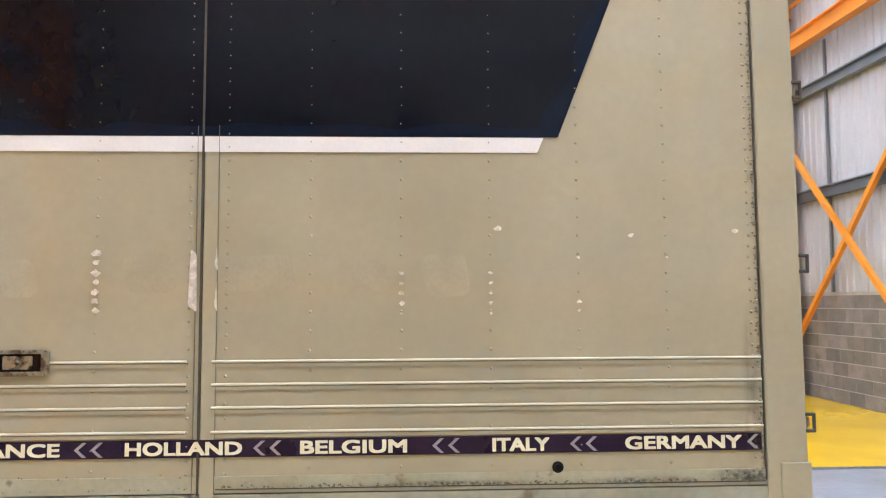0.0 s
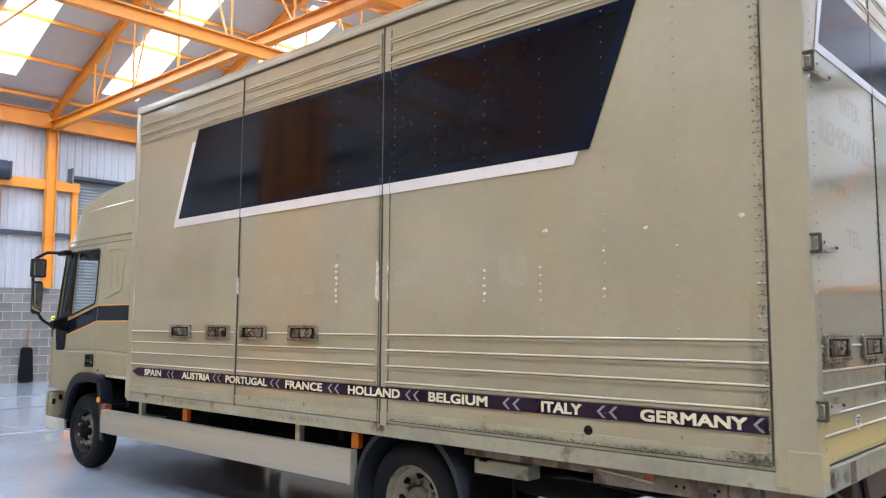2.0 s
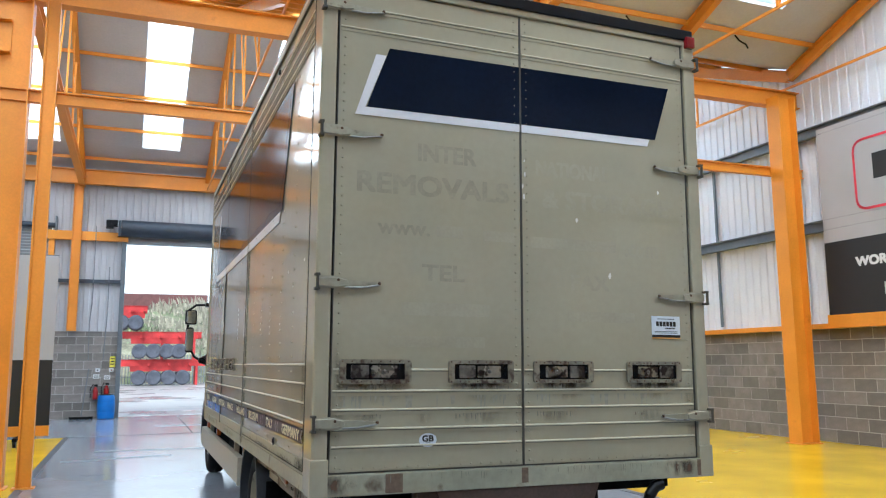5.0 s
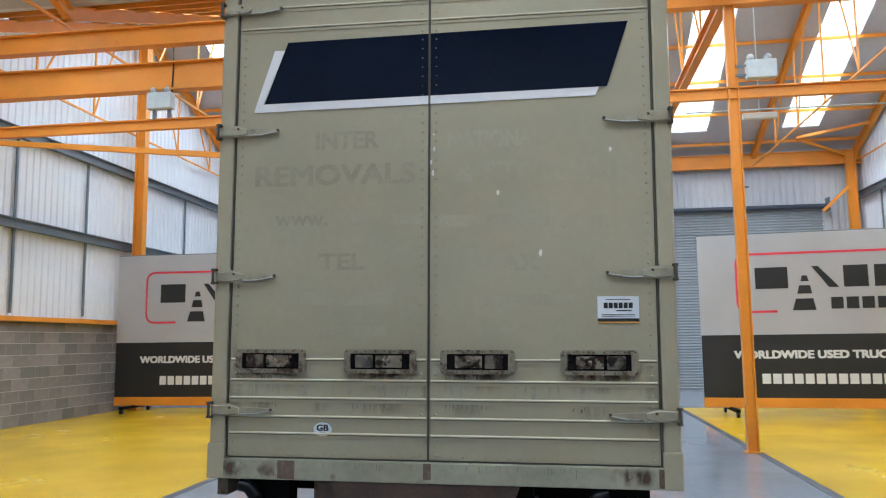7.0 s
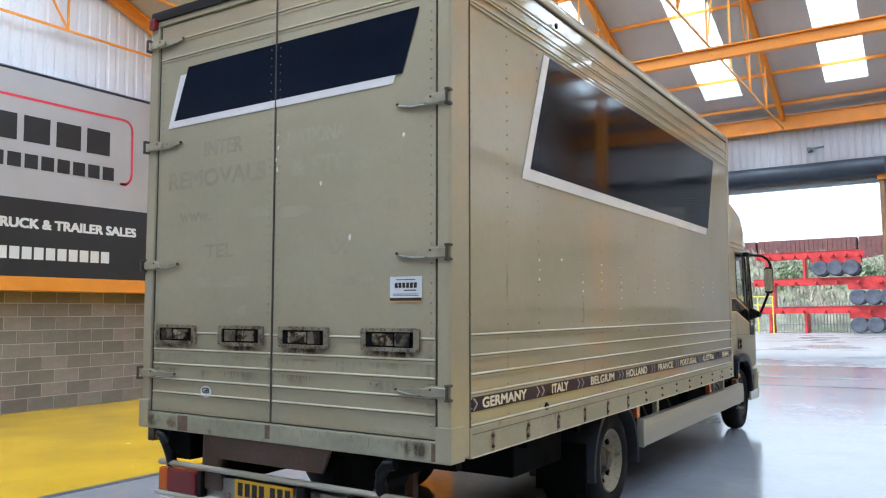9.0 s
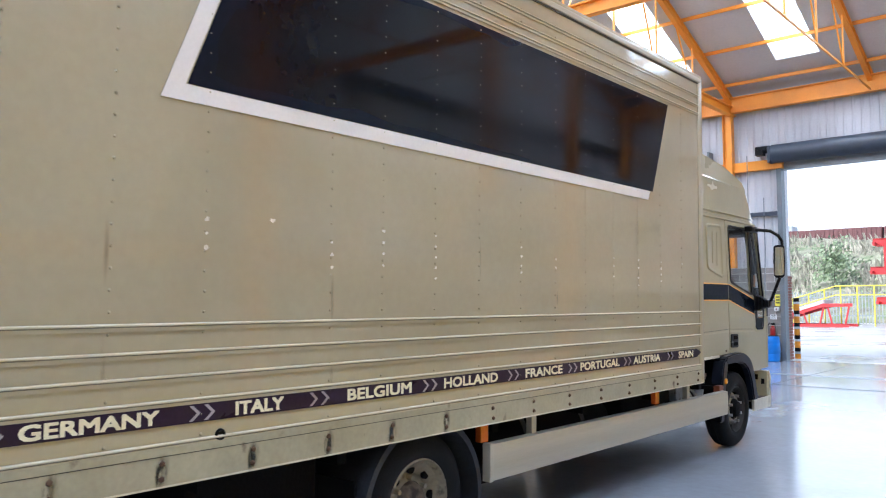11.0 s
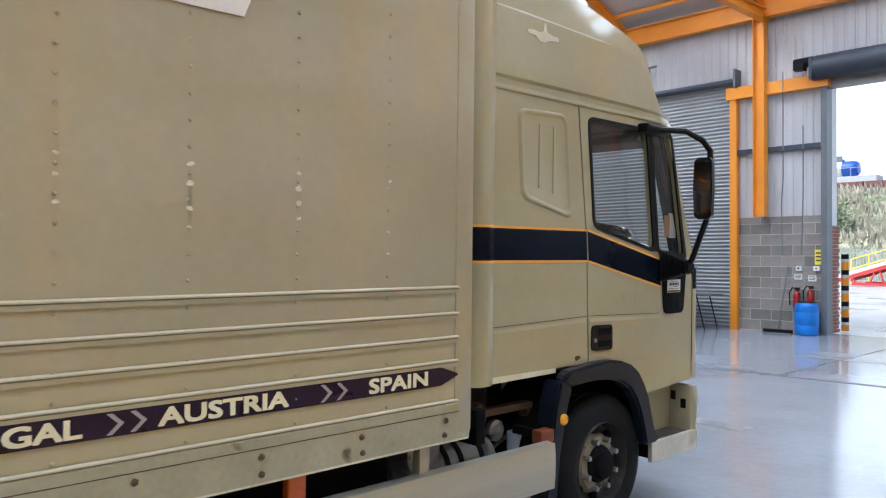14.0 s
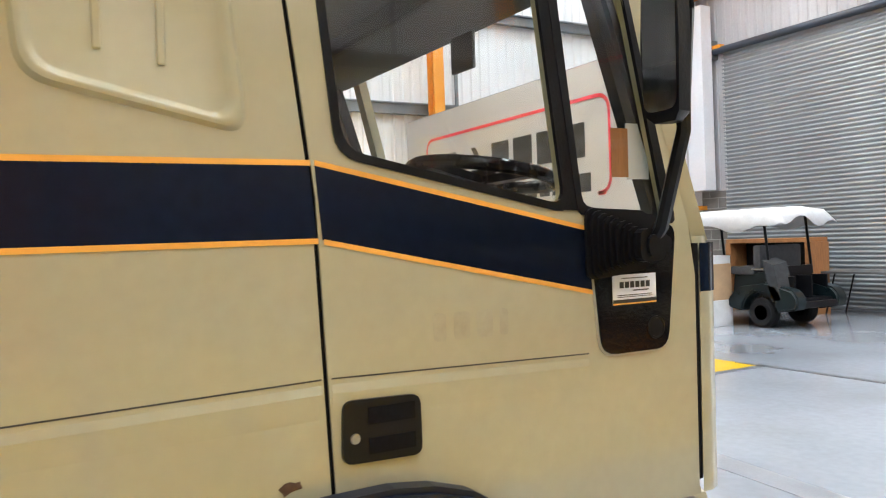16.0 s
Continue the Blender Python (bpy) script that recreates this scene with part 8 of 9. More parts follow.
def fence():
    t = thing("palisade_fence", (-10, 60, 0), "grey galvanised palisade fence along the yard", "fence")
    me = bpy.data.meshes.new("pale")
    b = bmesh.new()
    box(b, -0.035, 0.035, -0.01, 0.01, -0.04, 2.2)
    b.to_mesh(me)
    b.free()
    me.materials.append(M["fence"])
    for k in range(280):
        o = new("pale", me)
        o.parent = t
        o.location = (-46 + k * 0.21 + 10, 0, 0)
    for z in (0.5, 1.8):
        bm = bmesh.new()
        box(bm, -46, 13, 60.02, 60.07, z, z + 0.06)
        part("rail", bm, "fence", t)


def mesh_fence():
    t = thing("mesh_fence", (30, 106, 0), "teal mesh fence with steel posts along the far yard", "fence")
    for k in range(16):
        x = 8 + k * 2.8
        bm = bmesh.new()
        box(bm, x, x + 2.74, 106.0, 106.03, 0.0, 3.0)
        part("mesh_panel", bm, "bankgreen", t)
        bm = bmesh.new()
        box(bm, x - 0.05, x + 0.01, 105.94, 106.06, -0.03, 3.1)
        part("post", bm, "fence", t)
    t = thing("barrier_rail", (18, 82, 0), "white tubular barrier rail in the yard", "railing")
    for k in range(6):
        bm = bmesh.new()
        tube(bm, [(12.5 + k * 2.2, 82, -0.03), (12.5 + k * 2.2, 82, 1.15)], 0.05)
        part("post", bm, "bannerwhite", t)
    for z in (0.6, 1.15):
        bm = bmesh.new()
        tube(bm, [(12.5, 82, z), (23.5, 82, z)], 0.045)
        part("rail", bm, "bannerwhite", t)


def ramp_top(x):
    return 0.30 + 1.1 * min(1.0, max(0.0, (x + 13.2) / 3.4))


def yellow_railing():
    t = thing("safety_railing", (-10, 53.9, 0), "yellow painted tubular safety railing behind the ramp", "railing")
    for k in range(8):
        x = -13.4 + k * 0.97
        bm = bmesh.new()
        tube(bm, [(x, 53.9, -0.03), (x, 53.9, ramp_top(x) + 1.15)], 0.045)
        part("post", bm, "sign", t)
    for z in (0.55, 1.12):
        bm = bmesh.new()
        tube(bm, [(x, 53.9, ramp_top(x) + z) for x in (-13.4, -9.8, -6.6)], 0.04)
        part("rail", bm, "sign", t)


def loading_ramp():
    t = thing("loading_ramp", (-10.6, 52, 0), "red steel loading ramp with a pale deck", "ramp")
    top = [(x, ramp_top(x)) for x in (-13.2, -9.8, -8.7)]
    for y in (51.0, 53.2):
        bm = bmesh.new()
        plate(bm, [top + [(x, z - 0.20) for x, z in top[::-1]]], 0.12, lambda u, v, w: Vector((u, y + w, v)))
        part("side_beam", bm, "redpaint", t)
        bm = bmesh.new()
        box(bm, -12.4, -8.4, y, y + 0.12, -0.03, 0.14)
        part("ground_beam", bm, "redpaint", t)
    bm = bmesh.new()
    plate(bm, [[(x, z + 0.02) for x, z in top[:2]] + [(x, z + 0.22) for x, z in top[1::-1]]], 2.1, lambda u, v, w: Vector((u, 51.04 + w, v)))
    part("deck", bm, "plastic", t, "pale deck")
    for k in range(6):
        x = -12.2 + k * 0.72
        bm = bmesh.new()
        bar(bm, (x, 51.06, 0.1), (x + (0.25 if k % 2 else -0.25), 51.06, ramp_top(x) - 0.15), 0.09, 0.09)
        part("strut", bm, "redpaint", t)


def trailer_stack(y):
    """Skeletal trailers laid one on another: left end, right end, height of the frame, wheel centres."""
    t = thing("trailer_stack", (-3, y, 0), "stack of red skeletal trailers on twin tyres", "trailer")
    for x0, x1, z, wz, axles in ((-8.0, 3.4, 1.42, 0.53, (-1.6, -0.62, 0.4, 1.35)), (-8.3, 2.6, 3.40, 2.40, (-1.62, -0.7, 0.2, 1.06)), (-8.1, -1.2, 5.25, 4.42, (-3.85, -2.9, -1.95))):
        bm = bmesh.new()
        for dy in (-0.5, 0.5):
            ibeam(bm, (x0, y + dy, z + 0.15), (x1, y + dy, z + 0.15), 0.15, 0.48)
            box(bm, axles[0] - 0.6, axles[-1] + 0.6, y + dy - 0.05, y + dy + 0.05, z - 0.45, z - 0.08)
        for i in range(9):
            xx = x0 + 0.1 + i * (x1 - x0 - 0.4) / 8
            box(bm, xx, xx + 0.15, y - 1.2, y + 1.2, z - 0.06, z + 0.12)
        part("chassis_frame", bm, "redpaint", t)
        for xx in axles:
            for dy in (-0.95, 0.95):
                bm = bmesh.new()
                lathe(bm, ((-0.17, 0.26), (-0.2, 0.32), (-0.2, 0.46), (-0.12, 0.53), (0.12, 0.53), (0.2, 0.46), (0.2, 0.32), (0.17, 0.26)), (xx, y + dy, wz), "y", 18)
                part("tyre", bm, "dusty", t, smooth=True)
                bm = bmesh.new()
                lathe(bm, ((-0.165, 0.265), (-0.09, 0.21), (-0.08, 0.10), (-0.14, 0.08), (-0.14, 0.001), (0.14, 0.001), (0.09, 0.21), (0.165, 0.265)), (xx, y + dy, wz), "y", 14)
                part("rim", bm, "lampgrey", t, smooth=True)
    for xx in (-7.2, -4.9, 2.3):
        bm = bmesh.new()
        box(bm, xx - 0.08, xx + 0.08, y - 0.9, y + 0.9, -0.03, 1.36)
        part("landing_leg", bm, "redpaint", t)
    for xx in (-7.0, -0.1, 2.1):
        bm = bmesh.new()
        box(bm, xx - 0.08, xx + 0.08, y - 0.6, y + 0.6, 1.7, 3.36)
        part("spacer", bm, "redpaint", t)
    for xx in (-7.4, -4.9):
        bm = bmesh.new()
        box(bm, xx - 0.08, xx + 0.08, y - 0.6, y + 0.6, 3.7, 5.2)
        part("spacer", bm, "redpaint", t)


def bollard(x, y):
    t = thing("bollard", (x, y, 0), "orange steel bollard with black and grey bands by the door", "bollard", group="door bollards")
    z = 0.0
    for h, mt in ((0.13, "orange"), (0.06, "lampgrey"), (0.10, "black"), (0.17, "orange"), (0.06, "lampgrey"), (0.10, "black"), (0.17, "orange"), (0.06, "lampgrey"), (0.10, "black"), (0.17, "orange"), (0.06, "lampgrey"), (0.10, "black"), (0.17, "orange"), (0.06, "lampgrey"), (0.10, "black")):
        bm = bmesh.new()
        rod(bm, (x, y, z), (x, y, z + h), 0.075, 16)
        part("band", bm, mt, t, smooth=True)
        z += h


container_row()
fence()
mesh_fence()
yellow_railing()
loading_ramp()
trailer_stack(57)
bollard(-2.46, 21.3)
bollard(2.30, 21.3)


def tank_wagon():
    y, z, r = 92.2, 10.87, 0.85
    dx = -2.1
    t = thing("tank_wagon", (-26, y, 9.4), "blue and white tank lying above the bank", "tank")
    for nm, mt, prof in (("tank_end", "tankblue", ((-25.0, r), (-24.0, r), (-23.7, r * 0.93), (-23.5, r * 0.7), (-23.45, 0.01))), ("tank_body", "bannerwhite", ((-30, 0.01), (-29.9, r), (-25.0, r)))):
        bm = bmesh.new()
        lathe(bm, [(x, q) for x, q in prof], (dx, y, z), "x", 24)
        part(nm, bm, mt, t, smooth=True)
    bm = bmesh.new()
    box(bm, -30.2 + dx, -21.5 + dx, y - 1.0, y + 1.0, 9.37, 10.02, 0.03)
    part("deck", bm, "lampgrey", t)
    for k in range(9):
        bm = bmesh.new()
        rod(bm, (-30 + k + dx, y - 0.95, 10.0), (-30 + k + dx, y - 0.95, 10.9), 0.03, 6)
        part("rail_post", bm, "lampgrey", t)
    bm = bmesh.new()
    rod(bm, (-30 + dx, y - 0.95, 10.9), (-22 + dx, y - 0.95, 10.9), 0.03, 6)
    part("hand_rail", bm, "lampgrey", t)
    bm = bmesh.new()
    box(bm, -29 + dx, -25.0 + dx, y - 0.3, y + 0.3, 11.7, 11.95, 0.03)
    box(bm, -26.0 + dx, -25.2 + dx, y - 0.2, y + 0.2, 11.9, 12.3, 0.03)
    part("walkway", bm, "greysteel", t)


tank_wagon()
bm = bmesh.new()
f = [bm.verts.new(p) for p in ((-420, 380, -0.5), (420, 380, -0.5), (420, 380, 230), (-420, 380, 230))]
bm.faces.new(f[::-1])
tagged(part("backdrop", bm, "overcast"), "bright overcast sky far behind the yard", "sky", kind="structure")
for x0, x1 in ((DOOR[0] - 0.5, DOOR[0] - 0.02), (DOOR[1] + 0.02, DOOR[1] + 0.5)):
    solid("door_reveal", "bannerwhite", "white outer reveal of the open roller door", "door jamb", "structure", "", False, None, (x0, x1, YF + 0.3, YF + 0.6, 2.2, 5.4))
    jamb = solid("door_jamb", "mortar", "red brick outer jamb of the door opening", "door jamb", "structure", "", False, None, (x0, x1, YF + 0.305, YF + 0.6, 0, 2.2))
    edge = x1 if x0 < 0 else x0
    me = bpy.data.meshes.new("brick")
    b2 = bmesh.new()
    box(b2, -0.006, 0.006, -0.1025, 0.1025, -0.0325, 0.0325, 0.003)
    b2.to_mesh(me)
    b2.free()
    me.materials.append(M["brick"])
    for k in range(29):
        for n in range(2):
            o = new("brick", me)
            o.parent = jamb
            o.location = (edge, YF + 0.355 + n * 0.215 - (0.05 if k % 2 else 0) + 0.05, 0.045 + k * 0.075)

# ---- loose things in the hall ----


def emergency_lamp(x, y, z, hang):
    t = thing("emergency_lamp", (x, y, z), "grey twin-headed emergency lamp box on the steelwork", "emergency lamp", group="emergency lamps")
    bm = bmesh.new()
    box(bm, x - 0.2, x + 0.2, y - 0.12, y + 0.02, z, z + 0.26, 0.015)
    part("case", bm, "lampgrey", t)
    for dx in (-0.13, 0.1):
        bm = bmesh.new()
        lathe(bm, ((0.0, 0.045), (-0.04, 0.05), (-0.07, 0.03), (-0.08, 0.01)), (x + dx, y - 0.02, z + 0.31), "y", 14)
        rod(bm, (x + dx, y - 0.05, z + 0.25), (x + dx, y - 0.05, z + 0.3), 0.02, 8)
        part("lamp_head", bm, "lampgrey", t, smooth=True)
    if hang:
        for dx in (-0.12, 0.12):
            bm = bmesh.new()
            box(bm, x + dx - 0.02, x + dx + 0.02, y - 0.03, y + 0.03, z - 0.14, z + 0.02)
            part("bracket", bm, "greysteel", t)
        bm = bmesh.new()
        tube(bm, [(x + 0.15, y, z + 0.2), (x + 0.17, y, z + 0.8), (x + 0.16, y, z + 1.0)], 0.012)
        part("cable", bm, "black", t)
    else:
        for zz in (z + 0.05, z + 0.18):
            bm = bmesh.new()
            box(bm, x - 0.34, x - 0.18, y - 0.06, y - 0.03, zz, zz + 0.03)
            part("bracket", bm, "greysteel", t)


def strip_lamp(x, y, z):
    t = thing("strip_lamp", (x, y, z), "white strip lamp hung from the steelwork", "lamp")
    bm = bmesh.new()
    box(bm, x - 0.28, x + 0.28, y - 0.06, y + 0.06, z, z + 0.1, 0.015)
    part("body", bm, "bannerwhite", t)
    bm = bmesh.new()
    rod(bm, (x - 1.2, y, z + 0.16), (x + 4.0, y, z + 0.16), 0.015, 8)
    rod(bm, (x, y, z + 0.1), (x, y, roof_z(y) + 0.02), 0.01, 6)
    part("conduit", bm, "lampgrey", t)


def drum(x, y):
    t = thing("plastic_drum", (x, y, 0), "blue plastic drum on the floor against the block pier", "drum")
    bm = bmesh.new()
    lathe(bm, ((0, 0.19), (0.02, 0.215), (0.18, 0.228), (0.2, 0.222), (0.22, 0.23), (0.44, 0.23), (0.46, 0.222), (0.48, 0.228), (0.6, 0.215), (0.64, 0.19)), (x, y, 0), "z", 28)
    part("body", bm, "blue", t, smooth=True)
    bm = bmesh.new()
    lathe(bm, ((0.635, 0.18), (0.655, 0.18), (0.66, 0.15)), (x, y, 0), "z", 24)
    part("lid", bm, "black", t, smooth=True)


def extinguisher(x, y, z):
    t = thing("fire_extinguisher", (x, y, z), "red fire extinguisher hung on the block pier", "fire extinguisher", group="fire extinguishers")
    bm = bmesh.new()
    lathe(bm, ((0, 0.055), (0.02, 0.065), (0.24, 0.065), (0.30, 0.045), (0.34, 0.02)), (x, y - 0.1, z), "z", 18)
    part("cylinder", bm, "extinguisher", t, smooth=True)
    bm = bmesh.new()
    tube(bm, [(x, y - 0.1, z + 0.37), (x - 0.06, y - 0.14, z + 0.41), (x - 0.13, y - 0.14, z + 0.3), (x - 0.12, y - 0.13, z + 0.05)], 0.014)
    box(bm, x - 0.02, x + 0.06, y - 0.12, y - 0.08, z + 0.35, z + 0.41)
    box(bm, x - 0.03, x + 0.03, y - 0.03, y, z + 0.2, z + 0.3)
    part("hose", bm, "black", t)


def wall_sign(x, z, w, h, mat, label):
    bm = bmesh.new()
    box(bm, x - w / 2, x + w / 2, YF - 0.012, YF - 0.001, z - h / 2, z + h / 2, 0.002)
    o = tagged(part("wall_sign", bm, mat), label, "sign")
    for k in range(3):
        b2 = bmesh.new()
        zz = z + h * (0.28 - 0.25 * k)
        box(b2, x - w * 0.35, x + w * 0.35, YF - 0.0145, YF - 0.0125, zz - h * 0.05, zz + h * 0.05)
        part("print_bar", b2, "bannerdark", o)


def broom(x, y, lean):
    t = thing("floor_squeegee", (x, y, 0), "long-handled floor squeegee leaning on the pier", "squeegee")
    bm = bmesh.new()
    tube(bm, [(x, y - 0.25, 0.06), (x + lean, y - 0.03, 1.35)], 0.014)
    part("handle", bm, "greysteel", t)
    bm = bmesh.new()
    box(bm, x - 0.3, x + 0.3, y - 0.28, y - 0.22, 0.0, 0.07, 0.01)
    part("head", bm, "black", t)


def brush_panel(x):
    t = thing("floor_brush", (x, YF - 0.1, 0), "dark worn brush propped on the block pier", "brush")
    bm = bmesh.new()
    pts = rounded([(x - 0.18, 0.02), (x + 0.18, 0.02), (x + 0.13, 0.9), (x - 0.13, 0.9)], 0.08, 4)
    plate(bm, [pts], 0.07, lambda u, v, w: Vector((u, YF - 0.02 - w, v)))
    part("bristles", bm, "black", t)
    bm = bmesh.new()
    rod(bm, (x, YF - 0.05, 0.88), (x + 0.05, YF - 0.04, 1.45), 0.016, 8)
    part("handle", bm, "wood", t)


def golf_buggy(x, y):
    """Faces away towards -x; its tail towards the aisle."""
    t = thing("golf_buggy", (x, y, 0), "dark green golf buggy draped with white plastic sheet", "golf buggy")
    for wx in (x, x - 1.65):
        for wy in (y - 0.45, y + 0.45):
            bm = bmesh.new()
            lathe(bm, ((-0.1, 0.12), (-0.11, 0.2), (-0.07, 0.235), (0.07, 0.235), (0.11, 0.2), (0.1, 0.12)), (wx, wy, 0.235), "y", 22)
            w = part("wheel", bm, "rubber", t, "black buggy tyre", smooth=True)
            bm = bmesh.new()
            lathe(bm, ((-0.1, 0.125), (-0.06, 0.06), (-0.06, 0.01)), (wx, wy, 0.235), "y", 16)
            part("hub_cap", bm, "chrome", w, "bright hub cap", smooth=True)
    arch = [(x + 0.31 * math.cos(a), 0.25 + 0.31 * math.sin(a)) for a in [math.pi * k / 10 for k in range(11)]]
    for yy in (y - 0.60, y + 0.36):
        bm = bmesh.new()
        plate(bm, [rounded([(x + 0.66, 0.30), (x + 0.70, 0.46), (x + 0.60, 0.60), (x + 0.12, 0.72), (x - 0.35, 0.66), (x - 0.62, 0.42), (x - 0.62, 0.30)], 0.06, 3)[::-1] + arch], 0.24, lambda u, v, w: Vector((u, yy + w, v)))
        bmesh.ops.bevel(bm, geom=[e for e in bm.edges if len(e.link_faces) == 2 and e.calc_face_angle(0) > 1.2], offset=0.03, segments=3, affect="EDGES")
        part("rear_fender", bm, "teal", t, "dark green rear fender", smooth=True)
    bm = bmesh.new()
    prof = rounded([(x - 0.62, 0.34), (x + 0.2, 0.36), (x + 0.2, 0.72), (x + 0.0, 0.86), (x - 0.55, 0.84)], 0.07, 4)
    plate(bm, [prof], 0.9, lambda u, v, w: Vector((u, y - 0.45 + w, v)))
    part("seat_base", bm, "teal", t, "glossy dark green seat base", smooth=True)
    bm = bmesh.new()
    box(bm, x + 0.2, x + 0.6, y - 0.4, y + 0.4, 0.40, 0.46, 0.01)
    box(bm, x + 0.2, x + 0.24, y - 0.4, y + 0.4, 0.46, 0.95, 0.01)
    for dy in (-0.40, 0.0, 0.37):
        box(bm, x + 0.22, x + 0.5, y + dy, y + dy + 0.03, 0.46, 0.80, 0.008)
    part("bag_well", bm, "black", t, "open black bag well at the tail")
    bm = bmesh.new()
    prof = rounded([(x - 2.2, 0.32), (x - 0.7, 0.30), (x - 0.75, 0.42), (x - 1.5, 0.44), (x - 1.62, 0.9), (x - 2.1, 0.82)], 0.08, 4)
    plate(bm, [prof], 1.1, lambda u, v, w: Vector((u, y - 0.55 + w, v)))
    part("front_body", bm, "teal", t, "glossy dark green front cowl", smooth=True)
    bm = bmesh.new()
    box(bm, x + 0.25, x + 0.66, y - 0.55, y + 0.55, 0.32, 0.42, 0.02)
    part("rear_bumper", bm, "black", t)
    bm = bmesh.new()
    box(bm, x - 0.62, x - 0.15, y - 0.5, y + 0.5, 0.82, 0.95, 0.04)
    box(bm, x - 0.16, x - 0.02, y - 0.5, y + 0.5, 0.92, 1.28, 0.04)
    part("seat", bm, "seat", t, smooth=True)
    for q in ((x + 0.16, y - 0.5), (x + 0.16, y + 0.5), (x - 1.55, y - 0.5), (x - 1.55, y + 0.5)):
        bm = bmesh.new()
        tube(bm, [(q[0], q[1], 0.8), (q[0] - 0.1, q[1], 1.78)], 0.022)
        part("canopy_post", bm, "black", t)
    bm = bmesh.new()
    nx, ny = 16, 12
    rows = []
    for i in range(nx + 1):
        r = []
        for j in range(ny + 1):
            u, v = i / nx, j / ny
            px, py = x - 1.85 + 2.35 * u, y - 0.66 + 1.32 * v
            e = max(abs(v - 0.5) * 2, abs(u - 0.5) * 2)
            z = 1.80 + 0.06 * (1 - (2 * v - 1) ** 2) - 0.20 * max(0, e - 0.86) / 0.14 * (1 + noise.noise(Vector((px * 2, py * 2, 1)))) + 0.015 * noise.noise(Vector((px * 6, py * 6, 0)))
            r.append(bm.verts.new((px, py, z)))
        rows.append(r)
    for a, b in zip(rows, rows[1:]):
        for j in range(ny):
            bm.faces.new((a[j], a[j + 1], b[j + 1], b[j]))
    o = part("plastic_cover", bm, "plastic", t, "crumpled white plastic sheet over the canopy", smooth=True)
    md = o.modifiers.new("thickness", "SOLIDIFY")
    md.thickness = 0.012
    bm = bmesh.new()
    pts = [(x + 0.1, y - 0.6, 1.05), (x + 0.3, y - 0.61, 0.98), (x + 0.42, y - 0.6, 0.45), (x + 0.25, y - 0.6, 0.42)]
    f = [bm.verts.new(p) for p in pts] + [bm.verts.new((p[0] + 0.05, p[1] + 0.25, p[2] + 0.04)) for p in pts]
    for q in ((0, 1, 2, 3), (7, 6, 5, 4), (0, 4, 5, 1), (1, 5, 6, 2), (2, 6, 7, 3), (3, 7, 4, 0)):
        bm.faces.new([f[k] for k in q])
    part("draped_coat", bm, "cloth", t, "dark cloth draped over the seat back")
    bm = bmesh.new()
    box(bm, x - 0.1, x + 0.12, y - 0.605, y - 0.585, 0.90, 0.925)
    part("name_strip", bm, "chrome", t)


def carton_stack(x, y):
    for k, (z0, z1, mt, lab) in enumerate(((0.0, 0.42, "plastic", "white box on the floor under a cardboard carton"), (0.42, 1.0, "card", "brown cardboard carton on a white box"), (1.0, 1.13, "plastic", "folded white sheet on a cardboard carton"))):
        bm = bmesh.new()
        d = 0.02 * k
        box(bm, x - 0.24 + d, x + 0.24 - d * 0.5, y - 0.24, y + 0.24, z0, z1, 0.008)
        o = tagged(part("carton", bm, mt), lab, "box", group="stacked boxes")
        if mt == "card":
            b2 = bmesh.new()
            box(b2, x - 0.03, x + 0.03, y - 0.243, y - 0.2395, z0, z1)
            part("tape", b2, "brown", o)


def folding_table(x, y):
    t = thing("folding_table", (x, y, 0), "dark folding table standing before the shutter", "table")
    bm = bmesh.new()
    box(bm, x - 0.85, x + 0.85, y - 0.35, y + 0.35, 0.72, 0.76, 0.01)
    part("tabletop", bm, "trim", t)
    for dx in (-0.75, 0.75):
        for dy in (-0.28, 0.28):
            bm = bmesh.new()
            tube(bm, [(x + dx * 0.75, y + dy, 0.72), (x + dx, y + dy, 0.0)], 0.015)
            part("leg", bm, "black", t)


def wooden_unit(x, y):
    t = thing("wooden_unit", (x, y, 0), "warm brown wooden cabinet behind the buggy", "cabinet")
    bm = bmesh.new()
    box(bm, x - 0.9, x + 0.9, y - 0.25, y + 0.25, 1.28, 1.36, 0.008)
    for dx in (-0.86, 0.86):
        box(bm, x + dx - 0.06, x + dx + 0.06, y - 0.25, y + 0.25, 0, 1.28, 0.004)
    part("frame", bm, "wood", t)
    bm = bmesh.new()
    box(bm, x - 0.8, x + 0.8, y + 0.2, y + 0.24, 0.05, 1.28)
    box(bm, x - 0.8, x + 0.8, y - 0.24, y + 0.2, 0.7, 0.73)
    part("back_panel", bm, "black", t)


def roof_hook(x, y, z):
    bm = bmesh.new()
    tube(bm, [(x, y, z), (x + 0.05, y - 0.05, z - 0.12), (x + 0.16, y - 0.08, z - 0.18), (x + 0.2, y - 0.08, z - 0.25)], 0.015, 6)
    tagged(part("cable_hook", bm, "black"), "short black cable loop below the roof lining", "cable loop", group="cable loops")


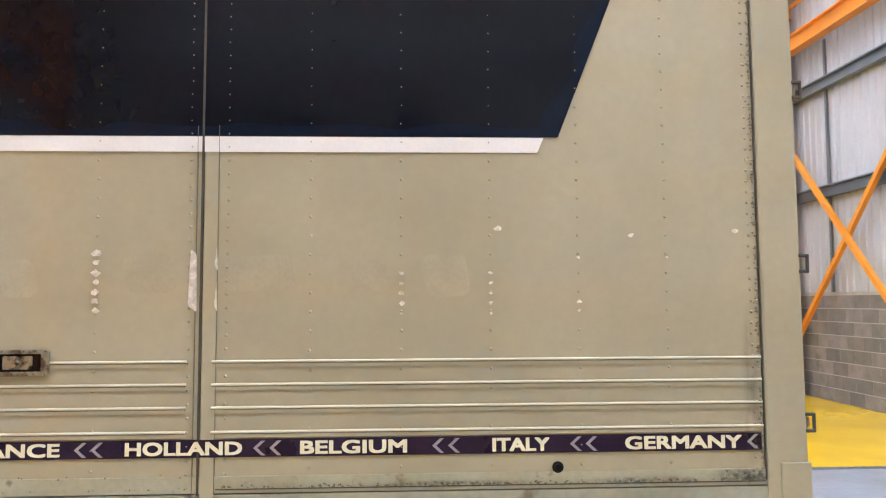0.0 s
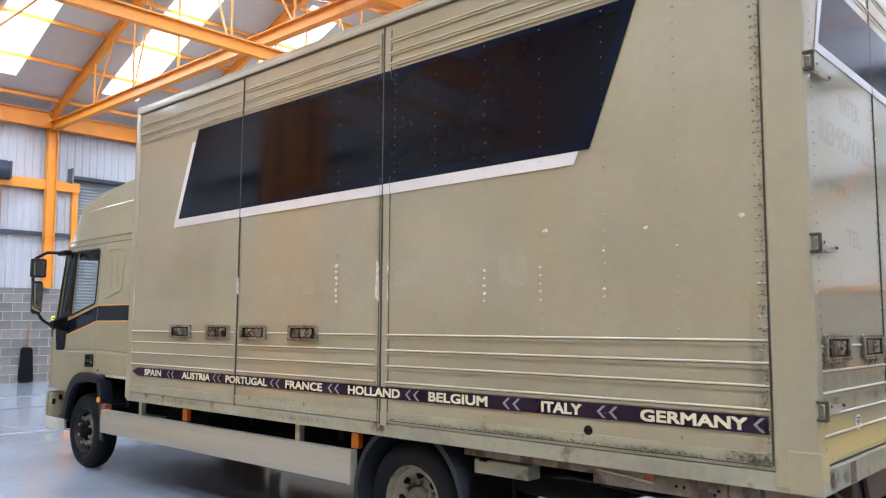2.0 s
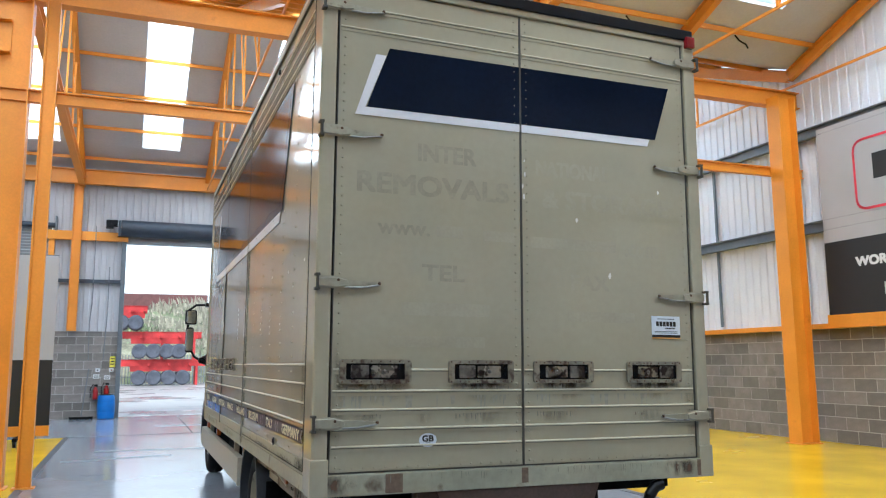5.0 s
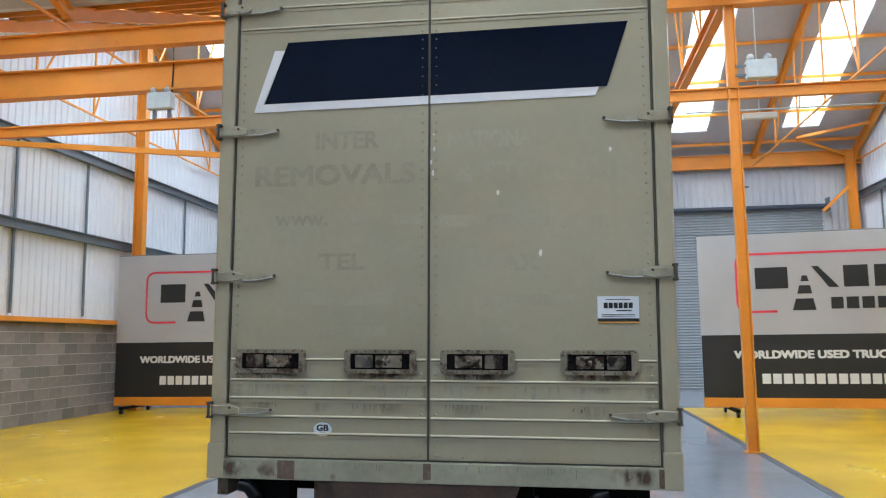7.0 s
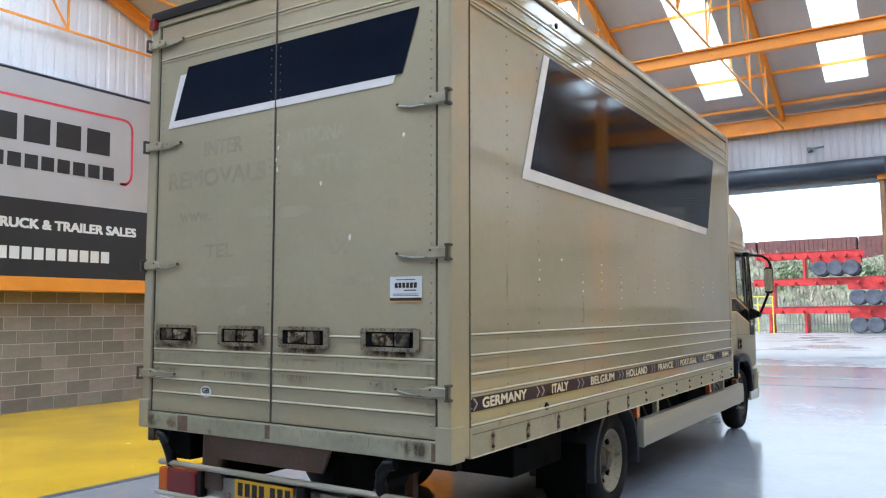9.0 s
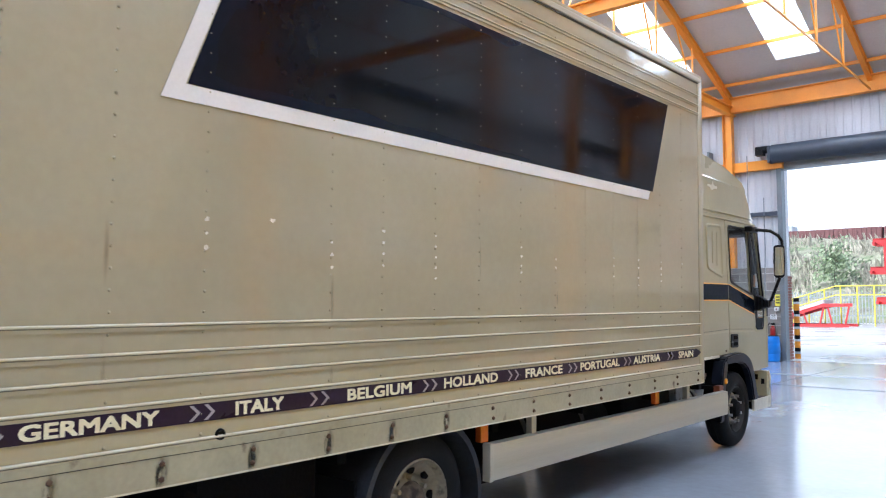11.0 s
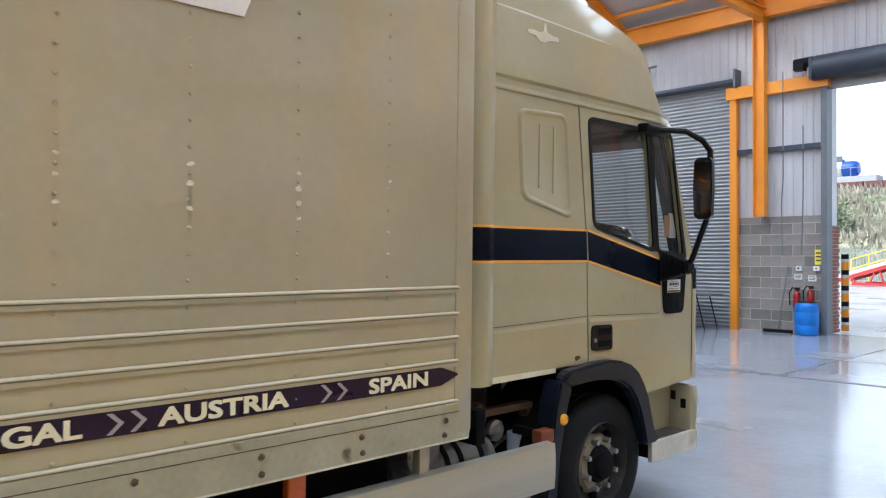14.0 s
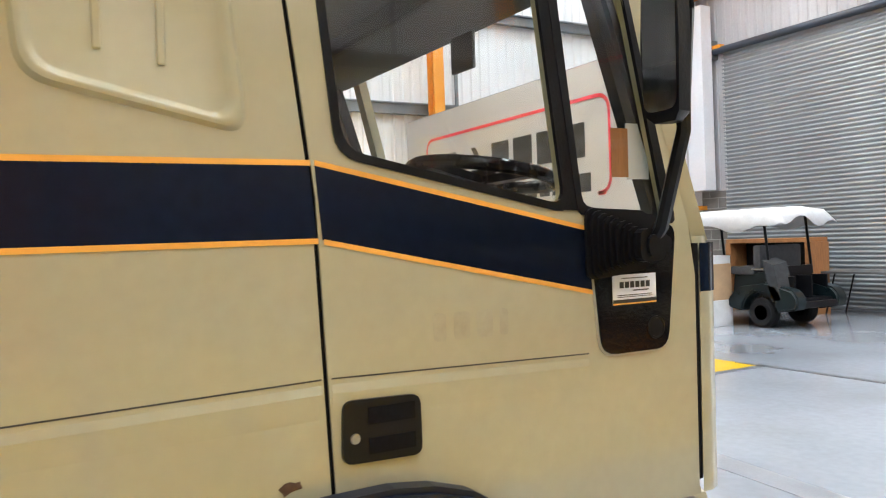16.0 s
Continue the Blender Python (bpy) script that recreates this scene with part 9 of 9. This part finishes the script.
emergency_lamp(-5.32, YV - 0.05, 5.13, True)
emergency_lamp(3.55, YV - 0.05, 5.08, False)
strip_lamp(4.15, 9.5, 5.2)
drum(-2.68, YF - 0.35)
extinguisher(-2.98, YF, 0.52)
extinguisher(-2.70, YF, 0.56)
for x in (-2.95, -2.60):
    bm = bmesh.new()
    box(bm, x - 0.06, x + 0.06, YF - 0.07, YF + 0.002, 1.27, 1.37, 0.01)
    sb = tagged(part("switch_box", bm, "bannerwhite"), "small white door switch box on the block pier", "switch box", group="switch boxes")
    b2 = bmesh.new()
    rod(b2, (x, YF - 0.07, 1.32), (x, YF - 0.085, 1.32), 0.018, 12)
    part("button", b2, "red" if x > -2.8 else "black", sb)
wall_sign(-2.58, 1.55, 0.14, 0.3, "sign", "yellow notice fixed to the block pier")
wall_sign(-2.98, 1.15, 0.16, 0.12, "bannerwhite", "small white notice above the extinguisher")
wall_sign(-2.70, 1.12, 0.16, 0.12, "bannerwhite", "small white notice above the extinguisher")
wall_sign(3.6, 1.55, 0.12, 0.28, "sign", "yellow notice fixed to the block pier")
broom(-3.3, YF, 0.12)
brush_panel(2.95)
golf_buggy(-5.55, 17.5)
carton_stack(-6.35, 16.75)
folding_table(-5.3, 19.55)
wooden_unit(-7.0, 19.2)
for k in range(8):
    for y in (YV - 0.55,):
        roof_hook(-8.4 + k * 2.3, y, roof_z(y) - 0.02)

# ---- block walls, pieces last ----
block_wall("wall_left_base", (XL, YF), (XL, YB), 2.0, "grey concrete block base of the side wall", lambda p: 2.0 < p.y < 15.5)
block_wall("wall_right_base", (XR, YB), (XR, YF), 2.0, "grey concrete block base of the side wall", lambda p: -5.5 < p.y < 8.0)
block_wall("wall_back_base", (XL, YB), (XR, YB), 1.85, "grey concrete block base of the back wall", lambda p: False)
block_wall("pier_left", (DOOR[0], YF), (SHUT_L[1], YF), 2.4, "grey concrete block pier between shutter and door", lambda p: True)
block_wall("pier_right", (SHUT_R[0], YF), (DOOR[1], YF), 2.4, "grey concrete block pier between door and shutter", lambda p: True)
block_wall("pier_far_left", (SHUT_L[0], YF), (XL, YF), 2.4, "grey concrete block pier in the corner", lambda p: True)
block_wall("pier_far_right", (XR, YF), (SHUT_R[1], YF), 2.4, "grey concrete block pier in the corner", lambda p: True)
